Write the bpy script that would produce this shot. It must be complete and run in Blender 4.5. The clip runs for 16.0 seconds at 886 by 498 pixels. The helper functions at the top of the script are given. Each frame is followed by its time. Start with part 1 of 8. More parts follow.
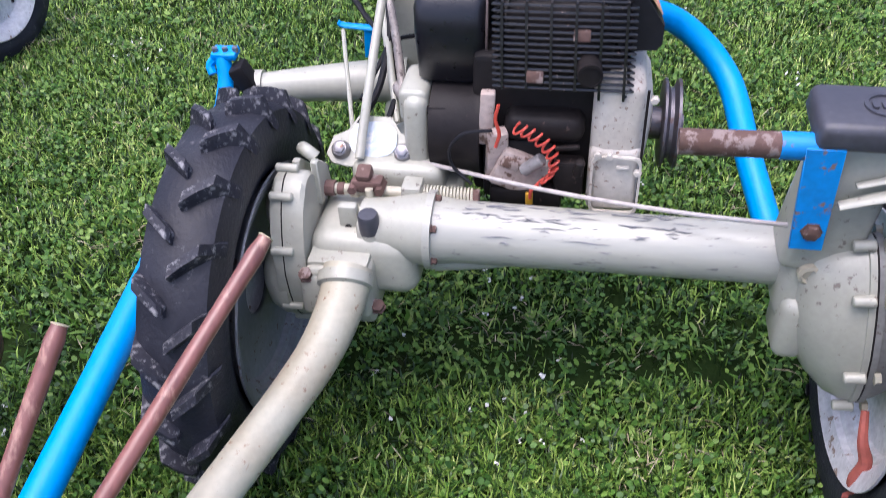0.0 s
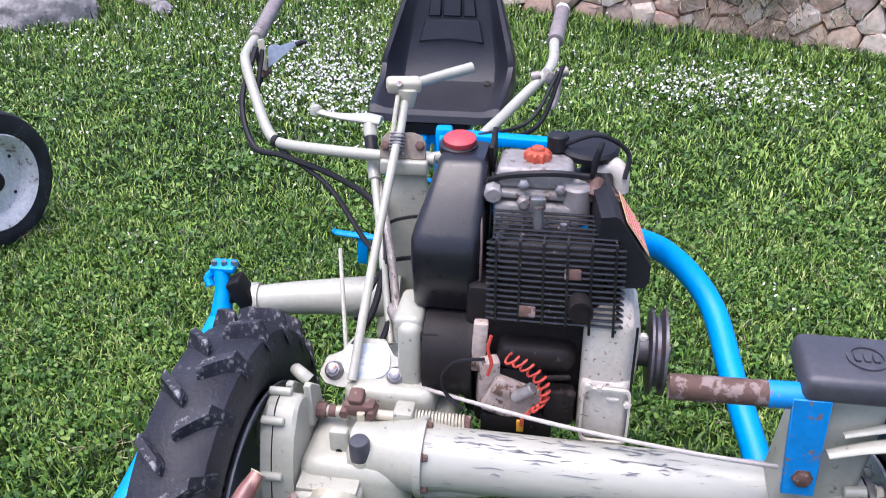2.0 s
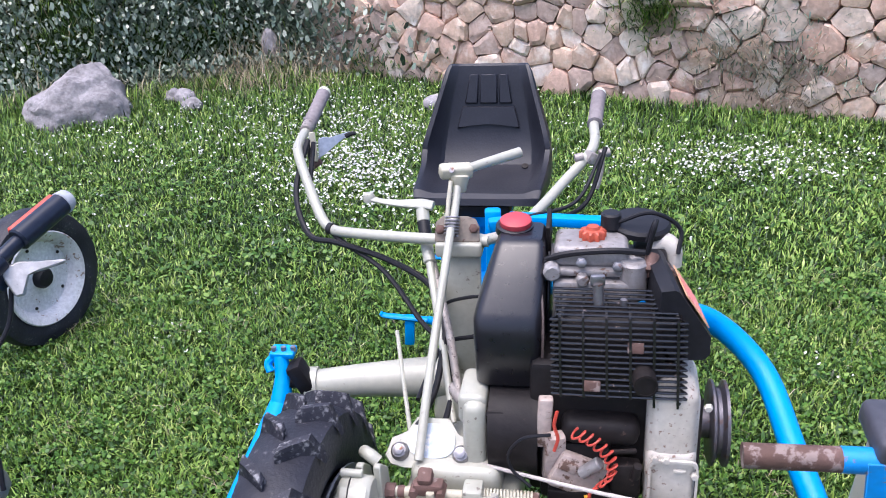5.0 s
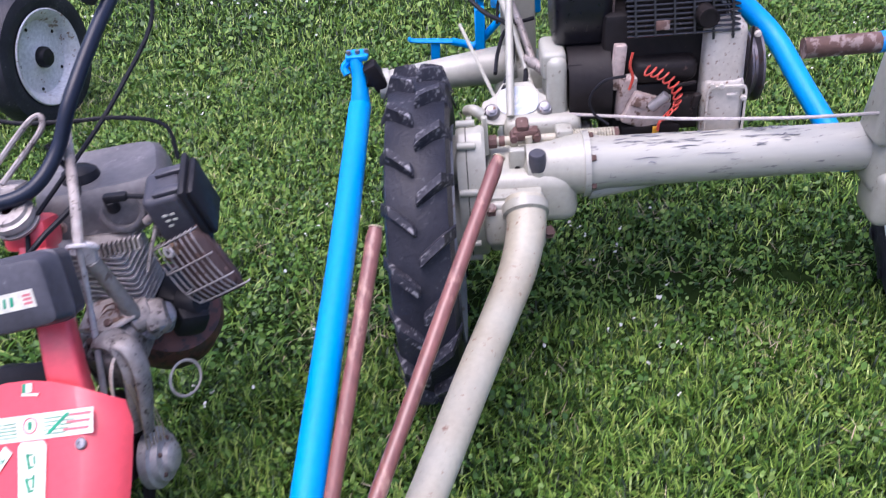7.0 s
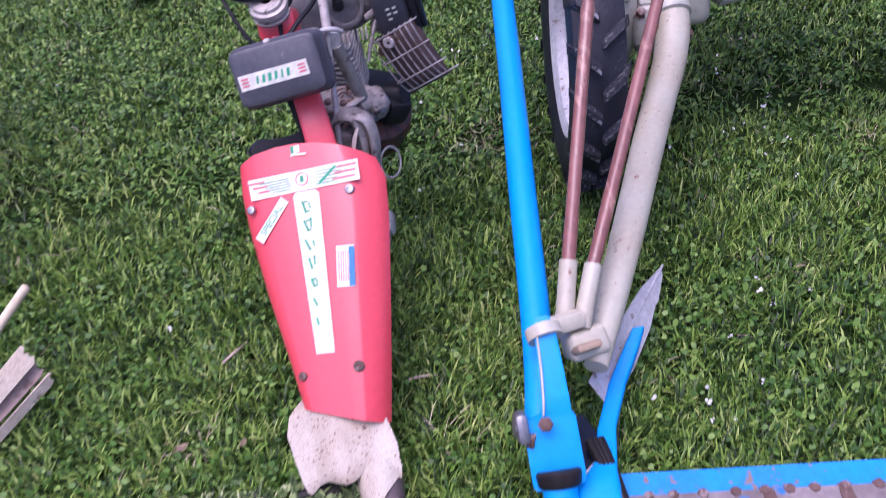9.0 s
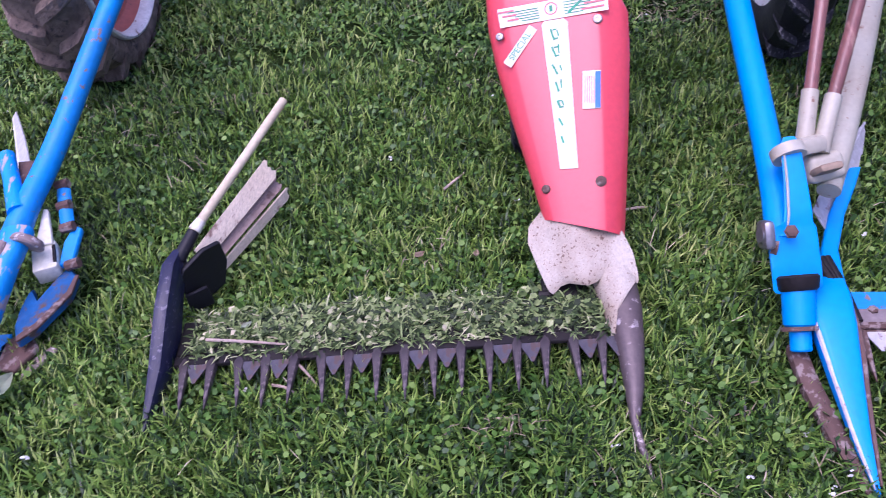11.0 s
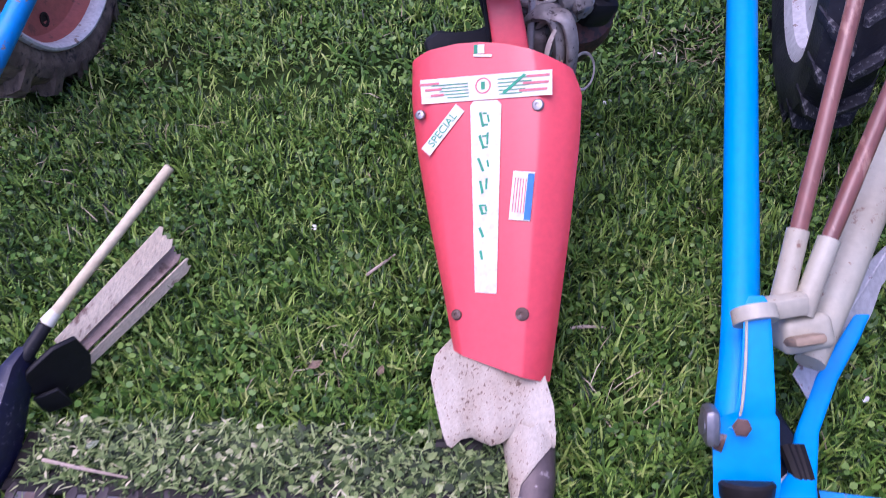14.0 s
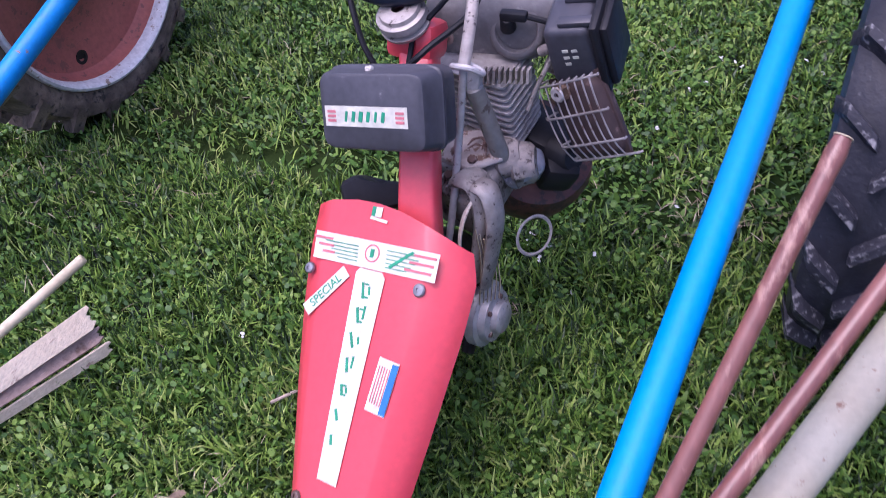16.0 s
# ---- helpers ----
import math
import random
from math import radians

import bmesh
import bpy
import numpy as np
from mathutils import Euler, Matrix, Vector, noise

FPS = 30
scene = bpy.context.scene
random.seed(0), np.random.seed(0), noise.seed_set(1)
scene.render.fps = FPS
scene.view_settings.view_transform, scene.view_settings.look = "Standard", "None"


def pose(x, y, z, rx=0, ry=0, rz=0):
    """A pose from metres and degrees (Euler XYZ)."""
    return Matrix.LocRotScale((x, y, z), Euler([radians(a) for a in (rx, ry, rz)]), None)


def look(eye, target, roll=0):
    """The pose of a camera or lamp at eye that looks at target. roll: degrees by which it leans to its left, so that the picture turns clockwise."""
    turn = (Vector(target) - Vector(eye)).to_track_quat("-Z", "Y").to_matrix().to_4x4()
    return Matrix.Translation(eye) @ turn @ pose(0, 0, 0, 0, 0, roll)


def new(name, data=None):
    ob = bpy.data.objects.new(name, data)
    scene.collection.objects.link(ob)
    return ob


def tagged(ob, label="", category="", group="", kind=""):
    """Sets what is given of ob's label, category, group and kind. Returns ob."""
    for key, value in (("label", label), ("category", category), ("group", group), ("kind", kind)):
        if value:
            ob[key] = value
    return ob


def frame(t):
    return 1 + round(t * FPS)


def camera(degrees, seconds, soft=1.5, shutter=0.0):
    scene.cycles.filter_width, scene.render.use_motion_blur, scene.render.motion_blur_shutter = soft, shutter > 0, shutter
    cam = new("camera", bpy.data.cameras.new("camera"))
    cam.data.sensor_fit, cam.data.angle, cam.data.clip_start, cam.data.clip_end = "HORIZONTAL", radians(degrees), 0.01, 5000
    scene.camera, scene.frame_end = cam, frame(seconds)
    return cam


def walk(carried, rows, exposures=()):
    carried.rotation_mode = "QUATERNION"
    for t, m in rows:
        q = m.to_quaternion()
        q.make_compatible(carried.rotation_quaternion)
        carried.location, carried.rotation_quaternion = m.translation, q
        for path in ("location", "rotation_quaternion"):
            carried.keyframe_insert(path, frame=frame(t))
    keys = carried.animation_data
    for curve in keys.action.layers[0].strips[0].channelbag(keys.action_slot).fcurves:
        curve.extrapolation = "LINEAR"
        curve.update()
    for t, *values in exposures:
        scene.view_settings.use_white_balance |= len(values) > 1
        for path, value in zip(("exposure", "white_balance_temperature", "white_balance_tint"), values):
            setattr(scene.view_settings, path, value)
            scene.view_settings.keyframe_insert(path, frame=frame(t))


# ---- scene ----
cam = camera(53.79, 16.0, soft=0.8, shutter=0.4)
PATH = [
    (0, 0.1248, -0.0563, 1.3555, 49.525, 2.580, 2.622),
    (0.5, 0.1267, -0.0502, 1.3864, 52.975, 2.307, 2.491),
    (1, 0.1244, -0.0396, 1.4098, 55.851, 1.561, 2.201),
    (1.5, 0.1159, -0.0314, 1.4325, 58.513, 1.080, 2.177),
    (2, 0.1043, -0.0230, 1.4474, 60.544, 0.699, 2.326),
    (2.5, 0.1005, -0.0162, 1.4581, 62.281, 0.861, 2.693),
    (3, 0.1004, -0.0183, 1.4751, 64.528, 1.085, 2.900),
    (3.2, 0.1007, -0.0229, 1.4869, 65.425, 1.190, 2.868),
    (5.3, -0.0122, -0.0924, 1.4629, 65.794, 3.334, 1.734),
    (5.5, -0.0590, -0.1153, 1.4401, 63.931, 4.032, 0.392),
    (6, -0.1617, -0.1500, 1.3694, 58.170, 4.673, -3.756),
    (6.5, -0.2546, -0.2692, 1.3475, 55.707, 3.902, -6.196),
    (7, -0.3611, -0.4190, 1.3552, 53.926, 4.630, -6.423),
    (7.5, -0.4819, -0.4647, 1.3446, 52.967, 4.109, -5.760),
    (8, -0.6369, -0.5243, 1.3336, 51.122, 4.895, -7.197),
    (8.5, -0.7479, -0.6052, 1.3333, 50.090, 5.496, -10.004),
    (9, -0.8110, -0.7580, 1.3248, 49.283, 5.452, -8.731),
    (9.5, -0.8782, -0.9312, 1.3498, 48.480, 5.691, -7.372),
    (10, -1.0181, -0.9588, 1.3020, 47.664, 5.221, -5.959),
    (10.2, -1.0892, -0.9635, 1.2810, 47.345, 5.026, -6.398),
    (12.3, -1.2522, -0.9672, 1.2667, 44.143, 3.983, 0.968),
    (12.5, -1.2299, -0.9438, 1.2581, 44.006, 4.053, 1.264),
    (13, -1.0691, -0.8072, 1.2465, 43.443, 5.348, 2.058),
    (13.5, -0.9443, -0.6789, 1.2508, 42.866, 5.838, 2.688),
    (14, -0.8796, -0.5274, 1.2404, 42.446, 5.871, 2.817),
    (14.5, -0.8213, -0.4355, 1.2586, 42.149, 6.103, 4.015),
    (15, -0.6794, -0.3633, 1.2675, 43.323, 6.008, 8.034),
    (15.5, -0.5465, -0.2900, 1.2812, 43.892, 5.863, 14.617),
    (16, -0.5172, -0.1751, 1.2662, 44.389, 5.899, 18.293),
]
walk(cam, [(t, pose(x, y, z, rx, ry, rz)) for t, x, y, z, rx, ry, rz in PATH],
     [(0, 1.00, 5760, 20), (3, 1.14, 5800, 18), (5.5, 1.10, 5760, 18), (7, 0.95, 5680, 28), (9.5, 0.69, 5420, 44), (12.5, 0.58, 5260, 46), (14.5, 0.55, 5360, 42), (16, 0.70, 5480, 38)])

# ---- light ----
world = bpy.data.worlds.new("sky")
scene.world = world
world.use_nodes = True
wn = world.node_tree.nodes
sky = wn.new("ShaderNodeTexSky")
sky.sky_type = "NISHITA"
sky.sun_disc = False
sky.sun_elevation, sky.sun_rotation = radians(76), radians(-128)
sky.dust_density, sky.air_density = 5.0, 1.0
world.node_tree.links.new(sky.outputs[0], wn["Background"].inputs[0])
wn["Background"].inputs[1].default_value = 0.15
sun = new("sun", bpy.data.lights.new("sun", "SUN"))
sun.data.energy, sun.data.angle, sun.data.color = 1.25, radians(55), (1.0, 0.93, 0.83)
sun.matrix_world = look((-1.3, -1.0, 6.8), (0, 0, 0))


# ---- materials ----
def nodes_of(name):
    m = bpy.data.materials.new(name)
    m.use_nodes = True
    return m, m.node_tree.nodes, m.node_tree.links, m.node_tree.nodes["Principled BSDF"]


def ramp_between(n, a, b, lo, hi):
    r = n.new("ShaderNodeValToRGB")
    r.color_ramp.elements[0].position, r.color_ramp.elements[1].position = lo, hi
    r.color_ramp.elements[0].color, r.color_ramp.elements[1].color = (*a, 1), (*b, 1)
    return r


def surface(name, base, second, rough=0.5, metal=0.0, large=6.0, small=90.0, worn=None, wear=0.62, bump=0.15,
            coat=0.0, stretch=(1, 1, 1), spec=0.5, wear_scale=45.0, soft=0.06, mottle=0.55):
    """base and second blend over patches; worn breaks through in small flakes where the fine noise passes wear."""
    m, n, l, p = nodes_of(name)
    tc = n.new("ShaderNodeTexCoord")
    mp = n.new("ShaderNodeMapping")
    mp.inputs["Scale"].default_value = stretch
    l.new(tc.outputs["Object"], mp.inputs[0])
    big = n.new("ShaderNodeTexNoise")
    big.inputs["Scale"].default_value, big.inputs["Detail"].default_value = large, 6
    fine = n.new("ShaderNodeTexNoise")
    fine.inputs["Scale"].default_value, fine.inputs["Detail"].default_value = small, 5
    for t in (big, fine):
        l.new(mp.outputs[0], t.inputs["Vector"])
    r = ramp_between(n, base, second, 0.35, 0.68)
    l.new(big.outputs["Fac"], r.inputs[0])
    colour = r.outputs[0]
    mix = n.new("ShaderNodeMix")
    mix.data_type, mix.blend_type = "RGBA", "MULTIPLY"
    mix.inputs["Factor"].default_value = mottle
    g = ramp_between(n, (0.55, 0.55, 0.55), (1.15, 1.15, 1.15), 0.3, 0.75)
    l.new(fine.outputs["Fac"], g.inputs[0])
    l.new(colour, mix.inputs["A"])
    l.new(g.outputs[0], mix.inputs["B"])
    colour = mix.outputs["Result"]
    rg = n.new("ShaderNodeMapRange")
    rg.inputs[3].default_value, rg.inputs[4].default_value = max(0.05, rough - 0.12), min(1, rough + 0.15)
    l.new(fine.outputs["Fac"], rg.inputs[0])
    l.new(rg.outputs[0], p.inputs["Roughness"])
    if worn:
        w = n.new("ShaderNodeTexNoise")
        w.inputs["Scale"].default_value, w.inputs["Detail"].default_value, w.inputs["Roughness"].default_value = wear_scale, 8, 0.62
        l.new(mp.outputs[0], w.inputs["Vector"])
        add = n.new("ShaderNodeMath")
        add.operation = "MULTIPLY_ADD"
        add.inputs[1].default_value = 0.35
        l.new(big.outputs["Fac"], add.inputs[0])
        l.new(w.outputs["Fac"], add.inputs[2])
        k = n.new("ShaderNodeMapRange")
        k.inputs[1].default_value, k.inputs[2].default_value = wear + 0.17, wear + 0.17 + soft
        l.new(add.outputs[0], k.inputs[0])
        mw = n.new("ShaderNodeMix")
        mw.data_type = "RGBA"
        l.new(k.outputs[0], mw.inputs["Factor"])
        l.new(colour, mw.inputs["A"])
        mw.inputs["B"].default_value = (*worn, 1)
        colour = mw.outputs["Result"]
    l.new(colour, p.inputs["Base Color"])
    p.inputs["Metallic"].default_value = metal
    p.inputs["Specular IOR Level"].default_value = spec
    p.inputs["Coat Weight"].default_value = coat
    p.inputs["Coat Roughness"].default_value = 0.25
    b = n.new("ShaderNodeBump")
    b.inputs["Strength"].default_value, b.inputs["Distance"].default_value = bump, 0.004
    l.new(fine.outputs["Fac"], b.inputs["Height"])
    l.new(b.outputs[0], p.inputs["Normal"])
    return m


cream = surface("cream_paint", (0.42, 0.415, 0.345), (0.345, 0.34, 0.28), 0.36, worn=(0.17, 0.145, 0.12), wear=0.645, bump=0.06, coat=0.25, wear_scale=80, mottle=0.2)
cream_worn = surface("worn_cream_paint", (0.46, 0.445, 0.35), (0.41, 0.365, 0.265), 0.42, worn=(0.22, 0.125, 0.08), wear=0.625, bump=0.12, wear_scale=70, large=9, mottle=0.25, soft=0.09)
blue = surface("blue_paint", (0.0, 0.30, 0.80), (0.0, 0.285, 0.77), 0.42, worn=(0.10, 0.30, 0.62), wear=0.76, bump=0.04, spec=0.35, mottle=0.2)
blue_worn = surface("worn_blue_paint", (0.0, 0.27, 0.74), (0.01, 0.22, 0.58), 0.48, worn=(0.20, 0.14, 0.125), wear=0.615, bump=0.15, wear_scale=48, large=9, soft=0.05, mottle=0.35)
red = surface("red_paint", (0.73, 0.072, 0.092), (0.68, 0.064, 0.082), 0.34, large=3, bump=0.02, coat=0.3, mottle=0.2)
rust = surface("rusty_steel", (0.17, 0.10, 0.085), (0.10, 0.055, 0.04), 0.75, metal=0.25, worn=(0.26, 0.20, 0.18), wear=0.55, bump=0.35)
steel = surface("bare_steel", (0.36, 0.35, 0.36), (0.26, 0.25, 0.26), 0.42, metal=0.85, worn=(0.18, 0.10, 0.07), wear=0.6, bump=0.1)
knife_steel = surface("knife_steel", (0.17, 0.16, 0.18), (0.11, 0.10, 0.11), 0.42, metal=0.6, worn=(0.13, 0.09, 0.08), wear=0.55, bump=0.1)
alloy = surface("cast_alloy", (0.56, 0.54, 0.53), (0.42, 0.40, 0.40), 0.48, metal=0.3, worn=(0.15, 0.12, 0.11), wear=0.62, bump=0.25, large=14, wear_scale=110)
dirty_alloy = surface("dirty_alloy", (0.46, 0.42, 0.385), (0.22, 0.19, 0.175), 0.55, metal=0.35, worn=(0.07, 0.055, 0.05), wear=0.6, bump=0.35, large=18, wear_scale=110)
pale_case = surface("pale_casing", (0.64, 0.60, 0.53), (0.54, 0.49, 0.42), 0.5, worn=(0.22, 0.14, 0.10), wear=0.63, bump=0.12, wear_scale=110, large=12, mottle=0.3)
lug_rubber = surface("worn_lug_rubber", (0.020, 0.021, 0.030), (0.042, 0.042, 0.054), 0.6, spec=0.3, large=24, small=140, bump=0.5, worn=(0.24, 0.235, 0.24), wear=0.545, wear_scale=95, soft=0.14)
rubber = surface("tyre_rubber", (0.015, 0.016, 0.024), (0.032, 0.033, 0.043), 0.5, spec=0.3, large=12, small=140, bump=0.35, worn=(0.13, 0.125, 0.13), wear=0.63, wear_scale=90, soft=0.14)
muddy = surface("muddy_rubber", (0.115, 0.085, 0.066), (0.29, 0.215, 0.165), 0.9, large=22, small=110, bump=1.0, worn=(0.035, 0.03, 0.03), wear=0.54, wear_scale=55, soft=0.15)
black = surface("black_plastic", (0.014, 0.014, 0.017), (0.022, 0.022, 0.026), 0.45, spec=0.22, bump=0.06, worn=(0.12, 0.12, 0.13), wear=0.68)
tankblack = surface("black_enamel", (0.008, 0.008, 0.012), (0.015, 0.013, 0.018), 0.30, spec=0.42, bump=0.03, coat=0.25, worn=(0.12, 0.06, 0.04), wear=0.755)
iron = surface("black_iron", (0.012, 0.011, 0.012), (0.024, 0.019, 0.018), 0.5, spec=0.18, bump=0.2, worn=(0.085, 0.055, 0.045), wear=0.66, wear_scale=70)
grey_plastic = surface("grey_plastic", (0.105, 0.100, 0.105), (0.22, 0.205, 0.20), 0.46, bump=0.15, worn=(0.28, 0.26, 0.25), wear=0.62, large=14, wear_scale=70, soft=0.14)
box_plastic = surface("dark_box_plastic", (0.052, 0.052, 0.064), (0.075, 0.075, 0.090), 0.42, bump=0.06, worn=(0.16, 0.16, 0.17), wear=0.68)
seat_vinyl = surface("seat_vinyl", (0.013, 0.014, 0.021), (0.020, 0.021, 0.029), 0.42, spec=0.38, large=12, small=180, bump=0.1)
rodwood = surface("varnished_wood", (0.25, 0.100, 0.080), (0.16, 0.062, 0.052), 0.36, large=5, small=60, bump=0.12, coat=0.3, worn=(0.46, 0.27, 0.20), wear=0.575, wear_scale=14, soft=0.1, stretch=(1.6, 0.6, 0.6))
pale_wood = surface("pale_wood", (0.66, 0.58, 0.39), (0.56, 0.48, 0.31), 0.6, large=10, small=70, bump=0.15)
old_board = surface("weathered_board", (0.58, 0.49, 0.36), (0.72, 0.63, 0.48), 0.8, large=9, small=120, bump=0.5, worn=(0.22, 0.14, 0.11), wear=0.58, wear_scale=30, stretch=(2.2, 0.7, 2.2), soft=0.12)
zinc = surface("galvanised_sheet", (0.60, 0.59, 0.59), (0.50, 0.49, 0.50), 0.5, metal=0.15, worn=(0.22, 0.15, 0.13), wear=0.62, bump=0.1)
decal = surface("white_decal", (0.74, 0.73, 0.62), (0.67, 0.66, 0.54), 0.4, bump=0.02, worn=(0.56, 0.42, 0.36), wear=0.7)
green_ink = surface("green_ink", (0.01, 0.30, 0.15), (0.02, 0.36, 0.2), 0.5, bump=0.0)
pink_ink = surface("pink_ink", (0.62, 0.16, 0.18), (0.68, 0.24, 0.26), 0.5, bump=0.0)
grey_ink = surface("grey_ink", (0.22, 0.22, 0.2), (0.3, 0.3, 0.28), 0.6, bump=0.0)
blue_ink = surface("blue_ink", (0.02, 0.16, 0.55), (0.03, 0.2, 0.6), 0.5, bump=0.0)
orange = surface("orange_plastic", (0.55, 0.10, 0.045), (0.45, 0.08, 0.04), 0.45, bump=0.05)
redcap = surface("red_cap_plastic", (0.50, 0.055, 0.07), (0.40, 0.04, 0.05), 0.5, bump=0.05, worn=(0.3, 0.12, 0.1), wear=0.62)
redwire = surface("red_wire", (0.62, 0.08, 0.05), (0.5, 0.06, 0.04), 0.4, bump=0.0)
yellow = surface("yellow_tag", (0.75, 0.42, 0.03), (0.65, 0.35, 0.03), 0.5, bump=0.0)
hose = surface("black_hose", (0.012, 0.012, 0.015), (0.02, 0.02, 0.024), 0.45, spec=0.2, bump=0.05)
cablewhite = surface("cable_sheath", (0.55, 0.50, 0.47), (0.42, 0.37, 0.34), 0.5, bump=0.1)
navy = surface("navy_paint", (0.008, 0.012, 0.026), (0.014, 0.02, 0.038), 0.32, spec=0.3, bump=0.03, coat=0.1, worn=(0.3, 0.3, 0.32), wear=0.72)
rimwhite = surface("white_rim_paint", (0.76, 0.75, 0.75), (0.62, 0.61, 0.62), 0.45, worn=(0.24, 0.17, 0.13), wear=0.62, bump=0.06)
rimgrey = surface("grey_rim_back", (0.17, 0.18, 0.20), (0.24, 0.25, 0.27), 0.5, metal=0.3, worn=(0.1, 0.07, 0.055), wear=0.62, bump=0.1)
rimred = surface("faded_red_rim", (0.44, 0.13, 0.10), (0.34, 0.10, 0.08), 0.6, worn=(0.20, 0.075, 0.06), wear=0.58, bump=0.1)
mudbrown = surface("brown_scroll", (0.17, 0.062, 0.045), (0.11, 0.045, 0.035), 0.6, worn=(0.05, 0.03, 0.025), wear=0.5, bump=0.2)
limestone = surface("limestone", (0.70, 0.51, 0.38), (0.56, 0.395, 0.30), 0.9, large=5, small=38, bump=0.9, worn=(0.80, 0.70, 0.60), wear=0.52, wear_scale=11, soft=0.2)
mortar = surface("earth_mortar", (0.30, 0.20, 0.16), (0.15, 0.10, 0.08), 0.95, large=9, small=60, bump=0.8)
greyrock = surface("grey_rock", (0.33, 0.31, 0.315), (0.23, 0.215, 0.22), 0.9, large=7, small=45, bump=1.0, worn=(0.11, 0.10, 0.10), wear=0.60, wear_scale=16, soft=0.12, mottle=0.8)


def random_tint(name, stops, rough=0.6, translucent=0.0, patch=1.3, spec=0.3):
    """Leaves and blades: a colour for each island, shifted over wide patches."""
    m, n, l, p = nodes_of(name)
    geo = n.new("ShaderNodeNewGeometry")
    r = n.new("ShaderNodeValToRGB")
    while len(r.color_ramp.elements) < len(stops):
        r.color_ramp.elements.new(0.5)
    for e, (at, c) in zip(r.color_ramp.elements, stops):
        e.position, e.color = at, (*c, 1)
    tc = n.new("ShaderNodeTexCoord")
    big = n.new("ShaderNodeTexNoise")
    big.inputs["Scale"].default_value, big.inputs["Detail"].default_value = patch, 4
    l.new(tc.outputs["Object"], big.inputs["Vector"])
    mid = n.new("ShaderNodeTexNoise")
    mid.inputs["Scale"].default_value, mid.inputs["Detail"].default_value = patch * 11, 3
    l.new(tc.outputs["Object"], mid.inputs["Vector"])
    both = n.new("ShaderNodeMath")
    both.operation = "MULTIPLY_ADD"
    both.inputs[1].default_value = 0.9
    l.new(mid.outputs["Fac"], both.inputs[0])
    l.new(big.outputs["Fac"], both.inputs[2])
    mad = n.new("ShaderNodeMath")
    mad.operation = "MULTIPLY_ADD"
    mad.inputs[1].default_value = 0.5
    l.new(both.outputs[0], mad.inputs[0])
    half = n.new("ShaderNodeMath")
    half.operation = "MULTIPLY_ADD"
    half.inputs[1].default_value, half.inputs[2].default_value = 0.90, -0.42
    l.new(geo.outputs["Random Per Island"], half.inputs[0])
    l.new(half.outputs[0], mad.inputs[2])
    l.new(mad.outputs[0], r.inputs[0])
    l.new(r.outputs[0], p.inputs["Base Color"])
    p.inputs["Roughness"].default_value = rough
    p.inputs["Specular IOR Level"].default_value = spec
    if translucent:
        tr = n.new("ShaderNodeBsdfTranslucent")
        l.new(r.outputs[0], tr.inputs[0])
        mx = n.new("ShaderNodeMixShader")
        mx.inputs[0].default_value = translucent
        l.new(p.outputs[0], mx.inputs[1])
        l.new(tr.outputs[0], mx.inputs[2])
        l.new(mx.outputs[0], n["Material Output"].inputs[0])
    return m


# Lowest stops go near black, painting the shade deep in the sward into blades.
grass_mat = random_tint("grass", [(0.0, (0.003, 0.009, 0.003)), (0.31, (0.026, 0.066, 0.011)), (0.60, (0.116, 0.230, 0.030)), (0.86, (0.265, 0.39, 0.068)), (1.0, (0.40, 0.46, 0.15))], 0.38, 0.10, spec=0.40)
clover_mat = random_tint("clover", [(0.0, (0.018, 0.058, 0.010)), (0.6, (0.080, 0.180, 0.024)), (1.0, (0.20, 0.31, 0.06))], 0.42, 0.12, spec=0.32)
cut_mat = random_tint("clippings", [(0.0, (0.010, 0.016, 0.007)), (0.30, (0.035, 0.060, 0.016)), (0.58, (0.13, 0.195, 0.055)), (0.86, (0.28, 0.34, 0.13)), (1.0, (0.58, 0.53, 0.36))], 0.55, 0.08, patch=9)
straw_mat = random_tint("straw", [(0.0, (0.16, 0.12, 0.08)), (0.6, (0.33, 0.27, 0.18)), (1.0, (0.48, 0.42, 0.30))], 0.8)
flower_mat = random_tint("petals", [(0.0, (0.70, 0.68, 0.66)), (1.0, (0.85, 0.84, 0.82))], 0.6, 0.2)
ivy_mat = random_tint("ivy", [(0.0, (0.020, 0.044, 0.028)), (0.36, (0.105, 0.16, 0.105)), (1.0, (0.36, 0.40, 0.31))], 0.36, 0.08, spec=0.8)
# Soil tinted green for grass; darkened further to stand in for shade between blades.
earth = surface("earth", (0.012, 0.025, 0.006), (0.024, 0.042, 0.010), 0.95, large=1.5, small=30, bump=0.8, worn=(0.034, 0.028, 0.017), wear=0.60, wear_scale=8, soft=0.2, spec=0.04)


cream_scratched = surface("scratched_cream_paint", (0.42, 0.415, 0.355), (0.36, 0.355, 0.305), 0.36, worn=(0.15, 0.145, 0.15), wear=0.62, bump=0.06, coat=0.25, wear_scale=170, stretch=(0.16, 1, 1), soft=0.05, mottle=0.2)
cage_black = surface("black_wire", (0.006, 0.006, 0.007), (0.012, 0.010, 0.010), 0.20, spec=0.55, bump=0.1, worn=(0.20, 0.15, 0.13), wear=0.64, wear_scale=90, coat=0.4)
engine_alloy = surface("engine_alloy", (0.36, 0.34, 0.335), (0.25, 0.23, 0.22), 0.5, metal=0.3, worn=(0.12, 0.075, 0.055), wear=0.6, bump=0.3, large=14, wear_scale=60)


